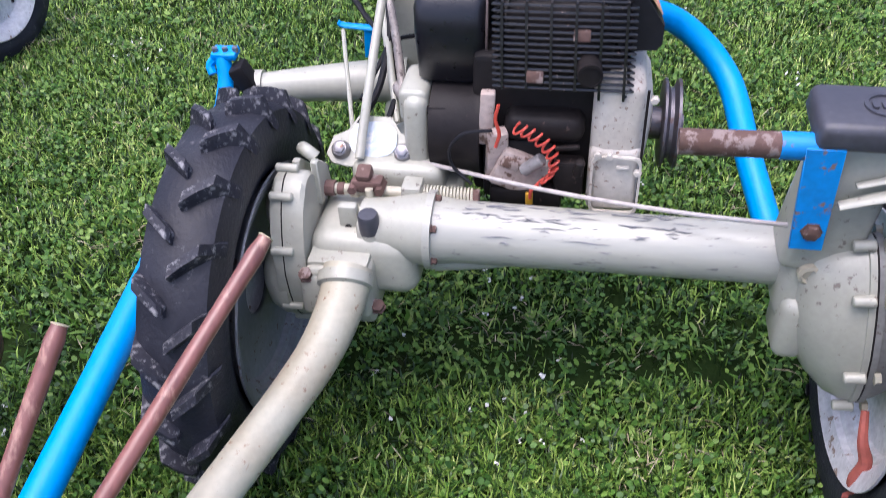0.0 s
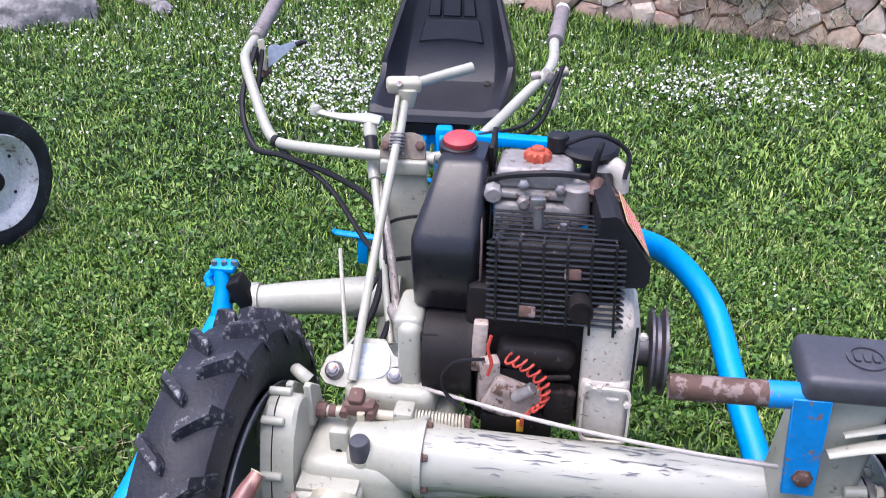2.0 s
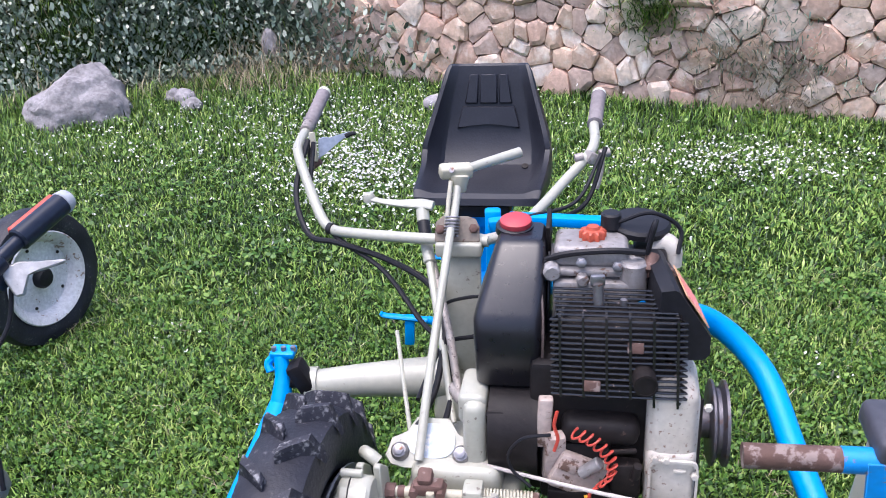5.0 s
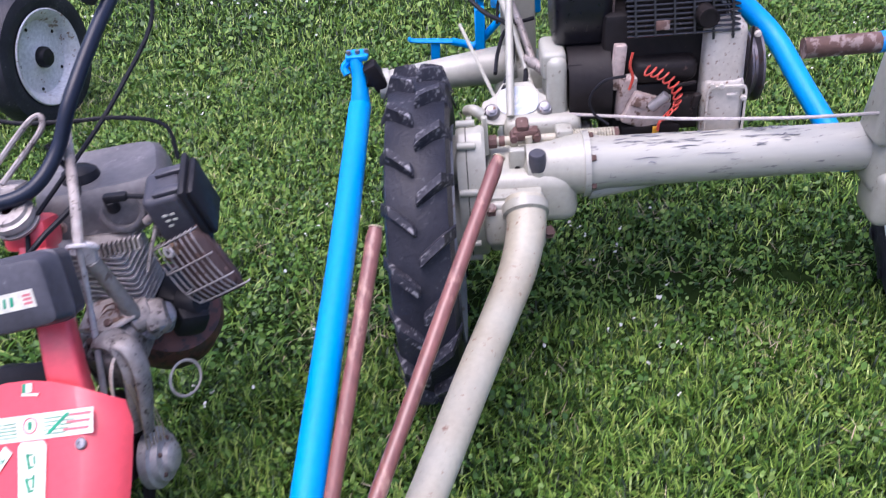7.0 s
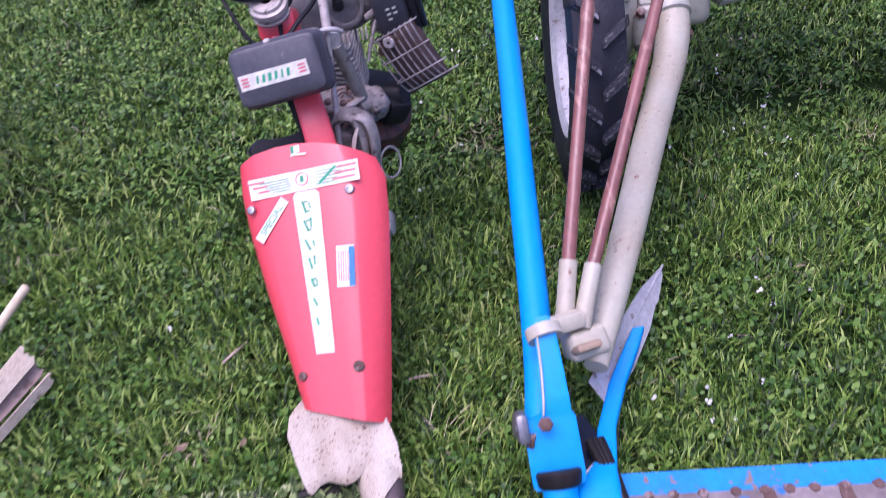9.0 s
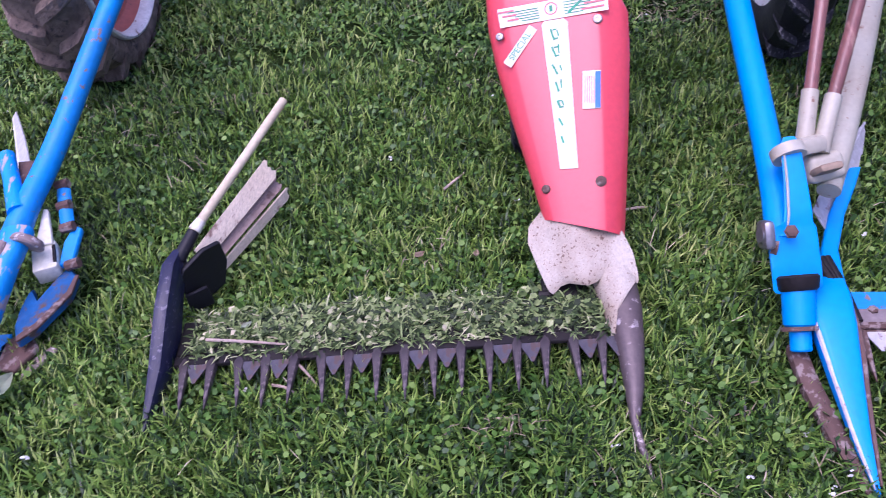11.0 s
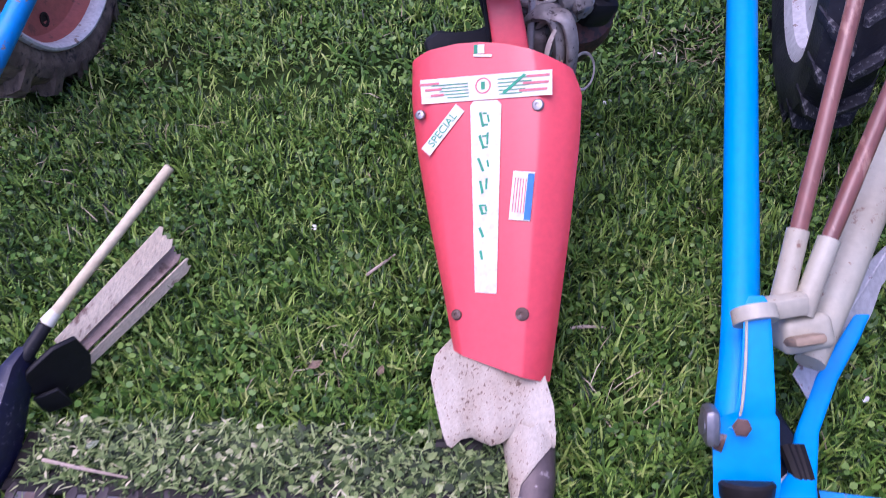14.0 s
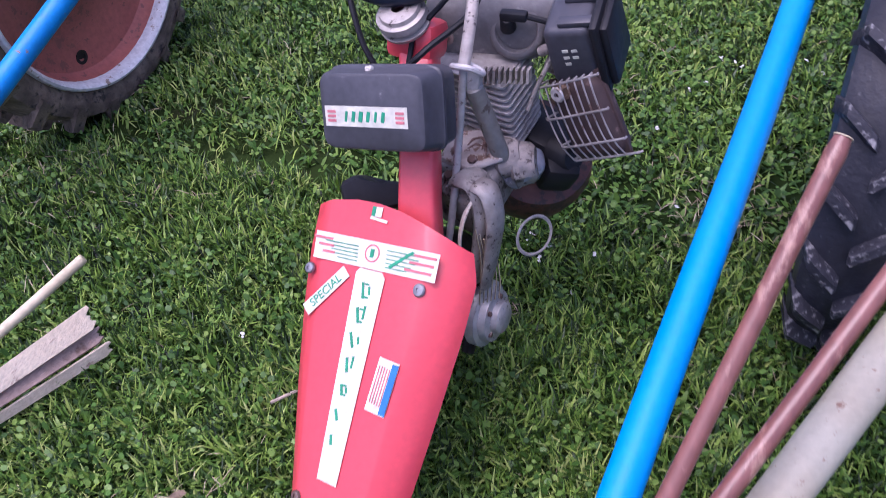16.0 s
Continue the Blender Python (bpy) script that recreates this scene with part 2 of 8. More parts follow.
# ---- builders ----
def frame_of(d):
    d = Vector(d).normalized()
    a = Vector((0, 0, 1)) if abs(d.z) < 0.9 else Vector((0, 1, 0))
    e1 = d.cross(a).normalized()
    return d, e1, d.cross(e1).normalized()


def spline(pts, n=6):
    """Points along a smooth curve through pts."""
    p = [Vector(q) for q in pts]
    if len(p) < 3:
        return p
    p = [2 * p[0] - p[1], *p, 2 * p[-1] - p[-2]]
    out = []
    for i in range(1, len(p) - 2):
        for k in range(n):
            t = k / n
            out.append(0.5 * (2 * p[i] + (p[i + 1] - p[i - 1]) * t + (2 * p[i - 1] - 5 * p[i] + 4 * p[i + 1] - p[i + 2]) * t * t
                              + (3 * p[i] - p[i - 1] - 3 * p[i + 1] + p[i + 2]) * t ** 3))
    return [*out, p[-2]]


def skin(bm, rings, closed=True, caps=True):
    """Joins rings of points into a surface."""
    vs = [[bm.verts.new(q) for q in ring] for ring in rings]
    n = len(vs[0])
    for a, b in zip(vs, vs[1:]):
        for i in range(n if closed else n - 1):
            bm.faces.new((a[i], a[(i + 1) % n], b[(i + 1) % n], b[i]))
    if caps and closed:
        bm.faces.new(vs[0][::-1])
        bm.faces.new(vs[-1])
    return vs


def tube(bm, pts, r, seg=12, n=6, flat=1.0, caps=True):
    """A pipe along pts; r is one radius or one for each point."""
    radii = list(r) if hasattr(r, "__len__") else [r] * len(pts)
    path = spline(pts, n)
    steps = len(path) - 1
    prev, rings = None, []
    for i, q in enumerate(path):
        d = (path[min(i + 1, steps)] - path[max(i - 1, 0)]).normalized()
        if prev is None:
            _, e1, e2 = frame_of(d)
        else:
            e1 = (prev - d * prev.dot(d)).normalized()
            e2 = d.cross(e1)
        prev = e1
        u = i / max(steps, 1) * (len(radii) - 1)
        k = min(int(u), len(radii) - 2)
        rr = radii[k] + (radii[k + 1] - radii[k]) * (u - k)
        rings.append([q + rr * (math.cos(a) * e1 + flat * math.sin(a) * e2) for a in (2 * math.pi * j / seg for j in range(seg))])
    skin(bm, rings, caps=caps)
    return bm


def lathe(bm, c, ax, prof, seg=28, caps=False):
    """Turns (offset along ax, radius) pairs about ax through c."""
    d, e1, e2 = frame_of(ax)
    c = Vector(c)
    skin(bm, [[c + d * s + r * (math.cos(a) * e1 + math.sin(a) * e2) for a in (2 * math.pi * j / seg for j in range(seg))] for s, r in prof], caps=caps)
    return bm


def rod(bm, a, b, r0, r1=None, seg=16, edge=0.0):
    a, b = Vector(a), Vector(b)
    r1 = r0 if r1 is None else r1
    h = (b - a).length
    e = min(edge, h / 3, r0 * 0.6, r1 * 0.6)
    prof = [(0, r0), (h, r1)] if e <= 0 else [(0, r0 - e), (e, r0), (h - e, r1), (h, r1 - e)]
    return lathe(bm, a, b - a, prof, seg, caps=True)


def block(bm, c, size, rot=(0, 0, 0), edge=0.004, taper=1.0, seg=2):
    """A bevelled box; taper scales its top."""
    t = bmesh.new()
    bmesh.ops.create_cube(t, size=1)
    for v in t.verts:
        k = taper if v.co.z > 0 else 1
        v.co = Vector((v.co.x * size[0] * k, v.co.y * size[1] * k, v.co.z * size[2]))
    if edge:
        bmesh.ops.bevel(t, geom=t.edges[:], offset=min(edge, 0.45 * min(size)), segments=seg, affect="EDGES", profile=0.5)
    m = pose(*c, *rot)
    off = {v: bm.verts.new(m @ v.co) for v in t.verts}
    for f in t.faces:
        bm.faces.new([off[v] for v in f.verts])
    t.free()
    return bm


def slabshape(bm, outline, thick, at, edge=0.0):
    """A flat plate: outline in its own plane, placed by the matrix at, thick along its z."""
    t = bmesh.new()
    lo = [t.verts.new((x, y, 0)) for x, y in outline]
    hi = [t.verts.new((x, y, thick)) for x, y in outline]
    n = len(lo)
    t.faces.new(lo[::-1])
    t.faces.new(hi)
    for i in range(n):
        t.faces.new((lo[i], lo[(i + 1) % n], hi[(i + 1) % n], hi[i]))
    if edge:
        bmesh.ops.bevel(t, geom=t.edges[:], offset=edge, segments=1, affect="EDGES")
    off = {v: bm.verts.new(at @ v.co) for v in t.verts}
    for f in t.faces:
        bm.faces.new([off[v] for v in f.verts])
    t.free()
    return bm


def basis(o, x, y):
    """The matrix at o whose x axis goes along x and whose y axis leans to y."""
    x = Vector(x).normalized()
    z = x.cross(Vector(y)).normalized()
    y = z.cross(x)
    m = Matrix((x, y, z)).transposed().to_4x4()
    m.translation = o
    return m


def oval(w, h, n=16, power=2.0):
    out = []
    for i in range(n):
        a = 2 * math.pi * i / n
        c, s = math.cos(a), math.sin(a)
        out.append((w / 2 * math.copysign(abs(c) ** (2 / power), c), h / 2 * math.copysign(abs(s) ** (2 / power), s)))
    return out


def mesh_of(name, bm, material, smooth=40):
    me = bpy.data.meshes.new(name)
    bmesh.ops.recalc_face_normals(bm, faces=bm.faces[:])
    bm.to_mesh(me)
    bm.free()
    me.materials.append(material)
    if smooth:
        for f in me.polygons:
            f.use_smooth = True
        me.set_sharp_from_angle(angle=radians(smooth))
    return me


def part(name, bm, material, parent, label="", smooth=40):
    ob = new(name, mesh_of(name, bm, material, smooth))
    ob.parent = parent
    ob.matrix_parent_inverse = parent.matrix_basis.inverted() if parent.parent is None else Matrix()
    return tagged(ob, label)


def solo(name, bm, material, label, category, group="", kind="", smooth=40):
    return tagged(new(name, mesh_of(name, bm, material, smooth)), label, category, group, kind)


def thing(name, at, label, category, group="", kind=""):
    e = new(name)
    e.empty_display_size = 0.1
    e.location = at
    return tagged(e, label, category, group, kind)


def B():
    return bmesh.new()


def bolt(bm, c, ax, r=0.008, h=0.007):
    lathe(bm, c, ax, [(0, r * 1.25), (0.0015, r * 1.25), (0.002, r), (h, r), (h + 0.001, r * 0.8)], 6, caps=True)
    return bm


def tyre(bm, c, ax, r, w, rim, lugs=0, lug=0.02, wide=0.03):
    """A tyre about ax with a rounded tread and, for a field tyre, slanting lugs in two rows."""
    d, e1, e2 = frame_of(ax)
    c = Vector(c)
    prof = [(-0.40 * w, rim), (-0.50 * w, rim + 0.25 * (r - rim)), (-0.52 * w, rim + 0.55 * (r - rim)), (-0.46 * w, r * 0.955), (-0.3 * w, r * 0.985), (0, r),
            (0.3 * w, r * 0.985), (0.46 * w, r * 0.955), (0.52 * w, rim + 0.55 * (r - rim)), (0.50 * w, rim + 0.25 * (r - rim)), (0.40 * w, rim), (0.3 * w, rim - 0.004), (-0.3 * w, rim - 0.004), (-0.40 * w, rim)]
    lathe(bm, c, ax, prof, 56)

    def at(s, a, up):
        x = abs(s) / w
        rr = r * (1 - 0.10 * x * x) + up if x < 0.47 else r * 0.962 + up * 0.3 - (x - 0.46) * 0.25
        return c + d * s + rr * (math.cos(a) * e1 + math.sin(a) * e2)

    for side in (-1, 1):
        for i in range(lugs):
            a0 = 2 * math.pi * (i + (0.5 if side > 0 else 0)) / lugs
            rings = []
            for s, up in ((0.01, lug * 0.7), (0.2, lug), (0.40, lug), (0.55, lug * 0.75)):
                am = a0 + 0.62 * wide / r * s * 8.0 * 0.55
                h = wide / r * 0.5
                rings.append([at(side * s * w, am - h, -0.004), at(side * s * w, am - h * 0.55, up), at(side * s * w, am + h * 0.55, up), at(side * s * w, am + h, -0.004)])
            skin(bm, rings)
    return bm


def letters(text, size, at, material, name, parent, label=""):
    cu = bpy.data.curves.new(name, "FONT")
    cu.body, cu.size, cu.align_x, cu.align_y, cu.extrude = text, size, "CENTER", "CENTER", 0.0004
    tmp = bpy.data.objects.new(name, cu)
    scene.collection.objects.link(tmp)
    me = bpy.data.meshes.new_from_object(tmp.evaluated_get(bpy.context.evaluated_depsgraph_get()))
    bpy.data.objects.remove(tmp)
    me.transform(at)
    me.materials.clear()
    me.materials.append(material)
    ob = new(name, me)
    ob.parent = parent
    ob.matrix_parent_inverse = parent.matrix_basis.inverted() if parent.parent is None else Matrix()
    return tagged(ob, label)


def tread_lugs(parent, c, ax, r, w, n, lug, wide, material):
    """The slanting lugs of a field tyre in two rows, each a part on a shared mesh."""
    d, e1, e2 = frame_of(ax)
    base = Matrix((e1, e2, d)).transposed().to_4x4()
    base.translation = Vector(c)

    def at(s, a, up):
        x = abs(s) / w
        rr = r * (1 - 0.10 * x * x) + up if x < 0.47 else r * 0.962 + up * 0.3 - (x - 0.46) * 0.25
        return Vector((rr * math.cos(a), rr * math.sin(a), s))

    for side in (-1, 1):
        b = B()
        rings = []
        for s, up in ((0.01, lug * 0.6), (0.05, lug * 0.95), (0.22, lug), (0.40, lug), (0.50, lug * 0.9), (0.56, lug * 0.55)):
            am = -2.7 * 0.034 / r * s
            h = wide / r * 0.5 * (0.8 if s < 0.03 else 1)
            rings.append([at(side * s * w, am - h, -0.005), at(side * s * w, am - h * 0.6, up), at(side * s * w, am + h * 0.6, up), at(side * s * w, am + h, -0.005)])
        skin(b, rings)
        me = mesh_of("tread_lug", b, material, 30)
        for i in range(n):
            ob = new("tread_lug", me)
            ob.parent = parent
            ob.matrix_basis = base @ Matrix.Rotation(2 * math.pi * (i + (0.5 if side > 0 else 0)) / n, 4, "Z")


# ---- ground ----
g = B()
for x0, x1 in ((-400, -30), (-30, 30), (30, 400)):
    for y0, y1 in ((-400, -30), (-30, 30), (30, 400)):
        g.faces.new([g.verts.new(q) for q in ((x0, y0, 0), (x1, y0, 0), (x1, y1, 0), (x0, y1, 0))])
bmesh.ops.remove_doubles(g, verts=g.verts[:], dist=0.01)
solo("ground", g, earth, "lawn soil, darkened for shade between blades, with short mown grass growing on it", "ground", kind="structure", smooth=0)

# ---- mowing tractor: cream casting, two tall wheels, diesel engine, seat and side cutter bar ----
TURN = -7.0
AX = Vector((math.cos(radians(TURN)), math.sin(radians(TURN)), 0))  # along the axle, to its right wheel
FW = Vector((-AX.y, AX.x, 0))  # away to the seat
UP = Vector((0, 0, 1))
tractor = thing("mowing_tractor", (0.15, 1.05, 0), "cream and blue riding mower tractor with black seat, on lawn", "tractor")


def P(name, bm, material, label="", smooth=40, to=None):
    return part(name, bm, material, to or tractor, label, smooth)


def on_axle(u, v, z):
    """u along the axle from the gearbox flange, v back to the seat, z up."""
    return Vector((0.02, 1.052, 0)) + AX * u + FW * v + UP * z


# axle tube with its flanges and a lower rib
b = B()
lathe(b, on_axle(-0.01, 0, 0.45), AX, [(0, 0.05), (0.0, 0.066), (0.012, 0.066), (0.013, 0.057), (0.05, 0.052), (0.30, 0.049), (0.545, 0.047), (0.57, 0.056)], 32)
tube(b, [on_axle(0.0, -0.012, 0.395), on_axle(0.08, -0.008, 0.402), on_axle(0.2, -0.004, 0.41)], [0.02, 0.018, 0.006], 10)
axle = P("axle_tube", b, cream_scratched, "cream axle tube with scratched paint")
scratch_mat = surface("bare_scratch", (0.17, 0.17, 0.19), (0.27, 0.27, 0.29), 0.5, metal=0.3, bump=0.1, large=40)
scratch_rng = random.Random(12)
for k in range(58):  # paint rubbed off in long thin lines along the top
    u0 = scratch_rng.uniform(0.05, 0.40)
    ln = scratch_rng.uniform(0.008, 0.05) * (1.6 if k % 6 == 0 else 0.8)
    a = radians(scratch_rng.choice((scratch_rng.gauss(72, 5), scratch_rng.gauss(98, 6), scratch_rng.uniform(20, 110))))
    pts = []
    for i in range(5):
        u = u0 + ln * i / 4
        rr = 0.0522 - 0.0042 * u / 0.545 + (0.0008 if u > 0.05 else 0.004)
        aa = a + 0.02 * math.sin(k + 1.7 * i)
        pts.append(on_axle(u - 0.01, -rr * math.cos(aa), 0.45 + rr * math.sin(aa)))
    b = B()
    w = scratch_rng.uniform(0.0004, 0.0010)
    tube(b, pts, [w * 0.3, w, w * 1.4, w, w * 0.3], 5, 2)
    P("paint_scratch", b, scratch_mat, to=axle)
for k in range(6):
    a = radians(60 * k + 20)
    b = B()
    bolt(b, on_axle(-0.001, 0, 0.45) + 0.058 * (math.cos(a) * FW + math.sin(a) * UP) + AX * 0.004, AX, 0.006, 0.008)
    P("flange_bolt", b, rust, to=axle)

# gearbox casting
b = B()
block(b, on_axle(-0.115, 0.02, 0.405), (0.19, 0.17, 0.115), (0, 0, TURN), 0.03, 0.92, 4)
block(b, on_axle(-0.145, -0.047, 0.374), (0.112, 0.105, 0.118), (3, 0, TURN), 0.012, 0.96, 3)
block(b, on_axle(-0.150, -0.090, 0.378), (0.118, 0.04, 0.085), (-8, 0, TURN), 0.014, 1, 3)
gear = P("gearbox", b, cream, "cream cast gearbox")
b = B()
lathe(b, on_axle(-0.07, 0, 0.45), AX, [(-0.06, 0.02), (-0.05, 0.045), (0.0, 0.050), (0.03, 0.058), (0.06, 0.061)], 32)
P("axle_boss", b, cream, to=gear)
b = B()
block(b, on_axle(-0.07, 0.12, 0.430), (0.21, 0.12, 0.06), (0, 0, TURN), 0.014, 0.96, 3)
P("rear_casting", b, cream, to=gear)
b = B()
block(b, on_axle(-0.146, -0.056, 0.434), (0.100, 0.062, 0.010), (3, 0, TURN), 0.003)
P("cover_plate", b, cream, to=gear)
for u, v, z in ((-0.196, -0.098, 0.416), (-0.100, -0.100, 0.414), (-0.085, -0.09, 0.35)):
    b = B()
    bolt(b, on_axle(u, v, z), Vector((0, -0.5, 0.87)), 0.011, 0.013)
    P("plate_bolt", b, rust, to=gear)
b = B()
lathe(b, on_axle(-0.098, -0.030, 0.425), (-0.03, -0.05, 1), [(0, 0.026), (0.012, 0.022), (0.016, 0.0185), (0.040, 0.018)], 22, caps=True)
neck = P("filler_neck", b, cream)
b = B()
lathe(b, on_axle(-0.100, -0.032, 0.463), (-0.03, -0.05, 1), [(0, 0.012), (0, 0.0175), (0.034, 0.0170), (0.038, 0.0150), (0.039, 0.006), (0.039, 0.0001)], 22)
P("filler_cap", b, box_plastic, "dark ribbed filler cap", to=neck)
b = B()
block(b, on_axle(-0.139, -0.014, 0.474), (0.032, 0.018, 0.056), (0, 0, TURN), 0.005)
lug = P("lug", b, cream, to=gear)
b = B()
lathe(b, on_axle(-0.139, -0.0235, 0.462), -FW, [(0, 0.006), (0.001, 0.006), (0.001, 0.0001)], 10)
P("lug_hole", b, iron, to=gear)
# final drive of the wheel beside the gearbox
b = B()
at_case = basis(on_axle(-0.256, -0.005, 0.405), FW, UP)
egg = [(0.5 * (0.165 - 0.05 * max(0, y / 0.14)) * x / 0.5, y) for x, y in ((p[0], p[1]) for p in oval(1, 0.29, 26, 2.3))]
slabshape(b, egg, 0.055, at_case, 0.006)
lathe(b, on_axle(-0.252, -0.012, 0.345), -AX, [(-0.02, 0.03), (-0.01, 0.076), (0.006, 0.074), (0.028, 0.062), (0.045, 0.035), (0.048, 0.0001)], 32)
lathe(b, on_axle(-0.252, 0.005, 0.475), -AX, [(-0.02, 0.03), (-0.01, 0.052), (0.012, 0.048), (0.026, 0.03), (0.03, 0.0001)], 28)
drive = P("final_drive", b, cream, "cream final drive case with bolted seam")
for x, y in egg[::3]:
    b = B()
    c = at_case @ Vector((x * 1.03, y * 1.03, 0.016))
    rod(b, c - AX * 0.016, c + AX * 0.022, 0.0075, seg=10, edge=0.002)
    P("case_bolt", b, cream, to=drive)
b = B()
slabshape(b, [(x * 1.006, y * 1.006) for x, y in egg], 0.002, at_case @ pose(0, 0, 0.018))
P("seam", b, iron, to=drive)
# wedge bracket over the final drive with a hose elbow
b = B()
slabshape(b, [(0, 0), (0.06, 0), (0.05, 0.05), (0.012, 0.085), (0, 0.085)], 0.012, basis(on_axle(-0.235, 0.02, 0.47), FW, UP), 0.002)
slabshape(b, [(0, 0), (0.06, 0), (0.05, 0.05), (0.012, 0.085), (0, 0.085)], 0.012, basis(on_axle(-0.205, 0.02, 0.47), FW, UP), 0.002)
tube(b, [on_axle(-0.232, 0.07, 0.548), on_axle(-0.218, 0.05, 0.558), on_axle(-0.202, 0.045, 0.548)], 0.011)
P("side_bracket", b, cream)

# cross shaft with spring, knuckle and collar
SH = lambda u: on_axle(u, 0.046, 0.487)
b = B()
rod(b, SH(-0.235), SH(0.055), 0.0095)
shaft = P("cross_shaft", b, cream_worn, "bare steel cross shaft with spring")
b = B()
d, e1, e2 = frame_of(AX)
tube(b, [SH(-0.028 + 0.085 * i / 120) + 0.0135 * (math.cos(i * 0.785) * e1 + math.sin(i * 0.785) * e2) for i in range(121)], 0.0023, 6, 1)
P("coil_spring", b, cream_worn, to=shaft)
b = B()
block(b, SH(-0.042) - FW * 0.004, (0.034, 0.040, 0.052), (0, 0, TURN), 0.006)
P("collar", b, cream, to=shaft)
for u0, u1, r, n in ((0.052, 0.068, 0.0135, 6), (-0.200, -0.176, 0.014, 8), (-0.172, -0.160, 0.011, 12)):
    b = B()
    rod(b, SH(u0), SH(u1), r, seg=n, edge=0.001)
    P("shaft_nut", b, rust, to=shaft)
b = B()
block(b, SH(-0.118) + UP * 0.014, (0.052, 0.028, 0.024), (0, 0, TURN), 0.006)
block(b, SH(-0.124) + UP * 0.03 + FW * 0.004, (0.026, 0.03, 0.024), (20, 0, TURN), 0.006)
P("knuckle", b, rust, "rusty lever knuckle", to=shaft)
for u in (-0.142, -0.096):
    b = B()
    rod(b, SH(u) - FW * 0.022 + UP * 0.012, SH(u) + FW * 0.01 + UP * 0.012, 0.008, seg=6)
    P("knuckle_bolt", b, rust, to=shaft)
b = B()
rod(b, SH(-0.150), SH(-0.134), 0.0135, edge=0.002)
P("clevis", b, cream_worn, to=shaft)
b = B()
rod(b, SH(-0.110) - UP * 0.035 - FW * 0.02, SH(-0.113) + UP * 0.016 - FW * 0.018, 0.008, 0.007)
P("clevis_pin", b, cream_worn, to=shaft)

# plate that carries the levers
b = B()
top = Vector((-0.090, 1.200, 0.518))
slabshape(b, [(-0.082, -0.02), (-0.07, -0.036), (-0.045, -0.04), (0.045, -0.04), (0.07, -0.036), (0.082, -0.018), (0.072, 0.012), (0.045, 0.022), (0.03, 0.05), (-0.03, 0.05), (-0.045, 0.022), (-0.072, 0.012)], 0.007,
          basis(top, AX, FW * 0.72 + UP * 0.69), 0.0015)
plate = P("lever_plate", b, cream, "cream lever plate with two bolts")
b = B()
slabshape(b, oval(0.085, 0.062, 20, 2.6), 0.0015, basis(top + Vector((0, 0.000, 0.0125)), AX, FW * 0.72 + UP * 0.69))
P("worn_patch", b, surface("pale_blue_undercoat", (0.50, 0.58, 0.68), (0.62, 0.66, 0.72), 0.5, worn=(0.72, 0.70, 0.66), wear=0.5, bump=0.05), "pale blue undercoat showing through", to=plate)
for s in (-1, 1):
    b = B()
    c = top + AX * (0.055 * s) + FW * (-0.012) + UP * (-0.006)
    nrm = AX.cross(FW * 0.72 + UP * 0.69).normalized()
    rod(b, c, c + nrm * 0.016, 0.017, 0.015, 20, 0.003)
    bolt(b, c + nrm * 0.016, nrm, 0.010, 0.007)
    P("pivot_bolt", b, steel, to=plate)

# long lever and its cranked grip
b = B()
tube(b, [(-0.112, 1.165, 0.515), (-0.088, 1.29, 0.645), (-0.052, 1.47, 0.815), (-0.045, 1.50, 0.838), (-0.036, 1.546, 0.890)], 0.0085, 10)
lever = P("gear_lever", b, cream, "long cream gear lever")
b = B()
block(b, (-0.040, 1.556, 0.909), (0.066, 0.030, 0.026), (12, 4, 14), 0.007, 1, 3)
rod(b, (-0.036, 1.546, 0.868), (-0.034, 1.554, 0.902), 0.015, 0.021, 16, 0.003)
P("lever_head", b, cream_worn, "cream cast lever head", to=lever)
b = B()
rod(b, (-0.046, 1.542, 0.914), (-0.047, 1.536, 0.918), 0.006, seg=6)
P("head_screw", b, steel, to=lever)
b = B()
tube(b, [(-0.012, 1.562, 0.912), (0.03, 1.582, 0.918), (0.088, 1.61, 0.925)], [0.0095, 0.0098, 0.0108], 14)
P("lever_grip", b, cream, to=lever)
b = B()
tube(b, [(-0.060, 1.485, 0.825), (-0.054, 1.515, 0.870), (-0.050, 1.535, 0.895)], 0.0045, 8)
P("lever_stay", b, cream_worn, to=lever)
b = B()
a0, a1 = Vector((-0.052, 1.475, 0.806)), Vector((-0.048, 1.492, 0.838))
d, e1, e2 = frame_of(a1 - a0)
tube(b, [a0 + (a1 - a0) * (i / 48) + 0.0135 * (math.cos(i * 0.785) * e1 + math.sin(i * 0.785) * e2) for i in range(49)], 0.002, 6, 1)
P("return_spring", b, steel, to=lever)
b = B()
tube(b, [(-0.052, 1.245, 0.535), (-0.072, 1.36, 0.63), (-0.100, 1.52, 0.735), (-0.114, 1.598, 0.806)], [0.006, 0.0075, 0.0085, 0.0095], 10)
lever2 = P("clutch_lever", b, cream, "cream side lever")
b = B()
rod(b, (-0.112, 1.583, 0.792), (-0.115, 1.603, 0.818), 0.0135, edge=0.002)
rod(b, (-0.099, 1.515, 0.731), (-0.107, 1.552, 0.764), 0.0125, edge=0.002)
tube(b, [(-0.092, 1.603, 0.818), (-0.118, 1.608, 0.821), (-0.165, 1.62, 0.820), (-0.205, 1.63, 0.823), (-0.228, 1.637, 0.828)], [0.016, 0.019, 0.0125, 0.009, 0.011], 12, flat=0.55)
lathe(b, (-0.228, 1.637, 0.820), (0, 0, 1), [(0, 0.0001), (0.001, 0.012), (0.012, 0.013), (0.018, 0.009), (0.02, 0.0001)], 14)
P("lever_handle", b, cream, to=lever2)
b = B()
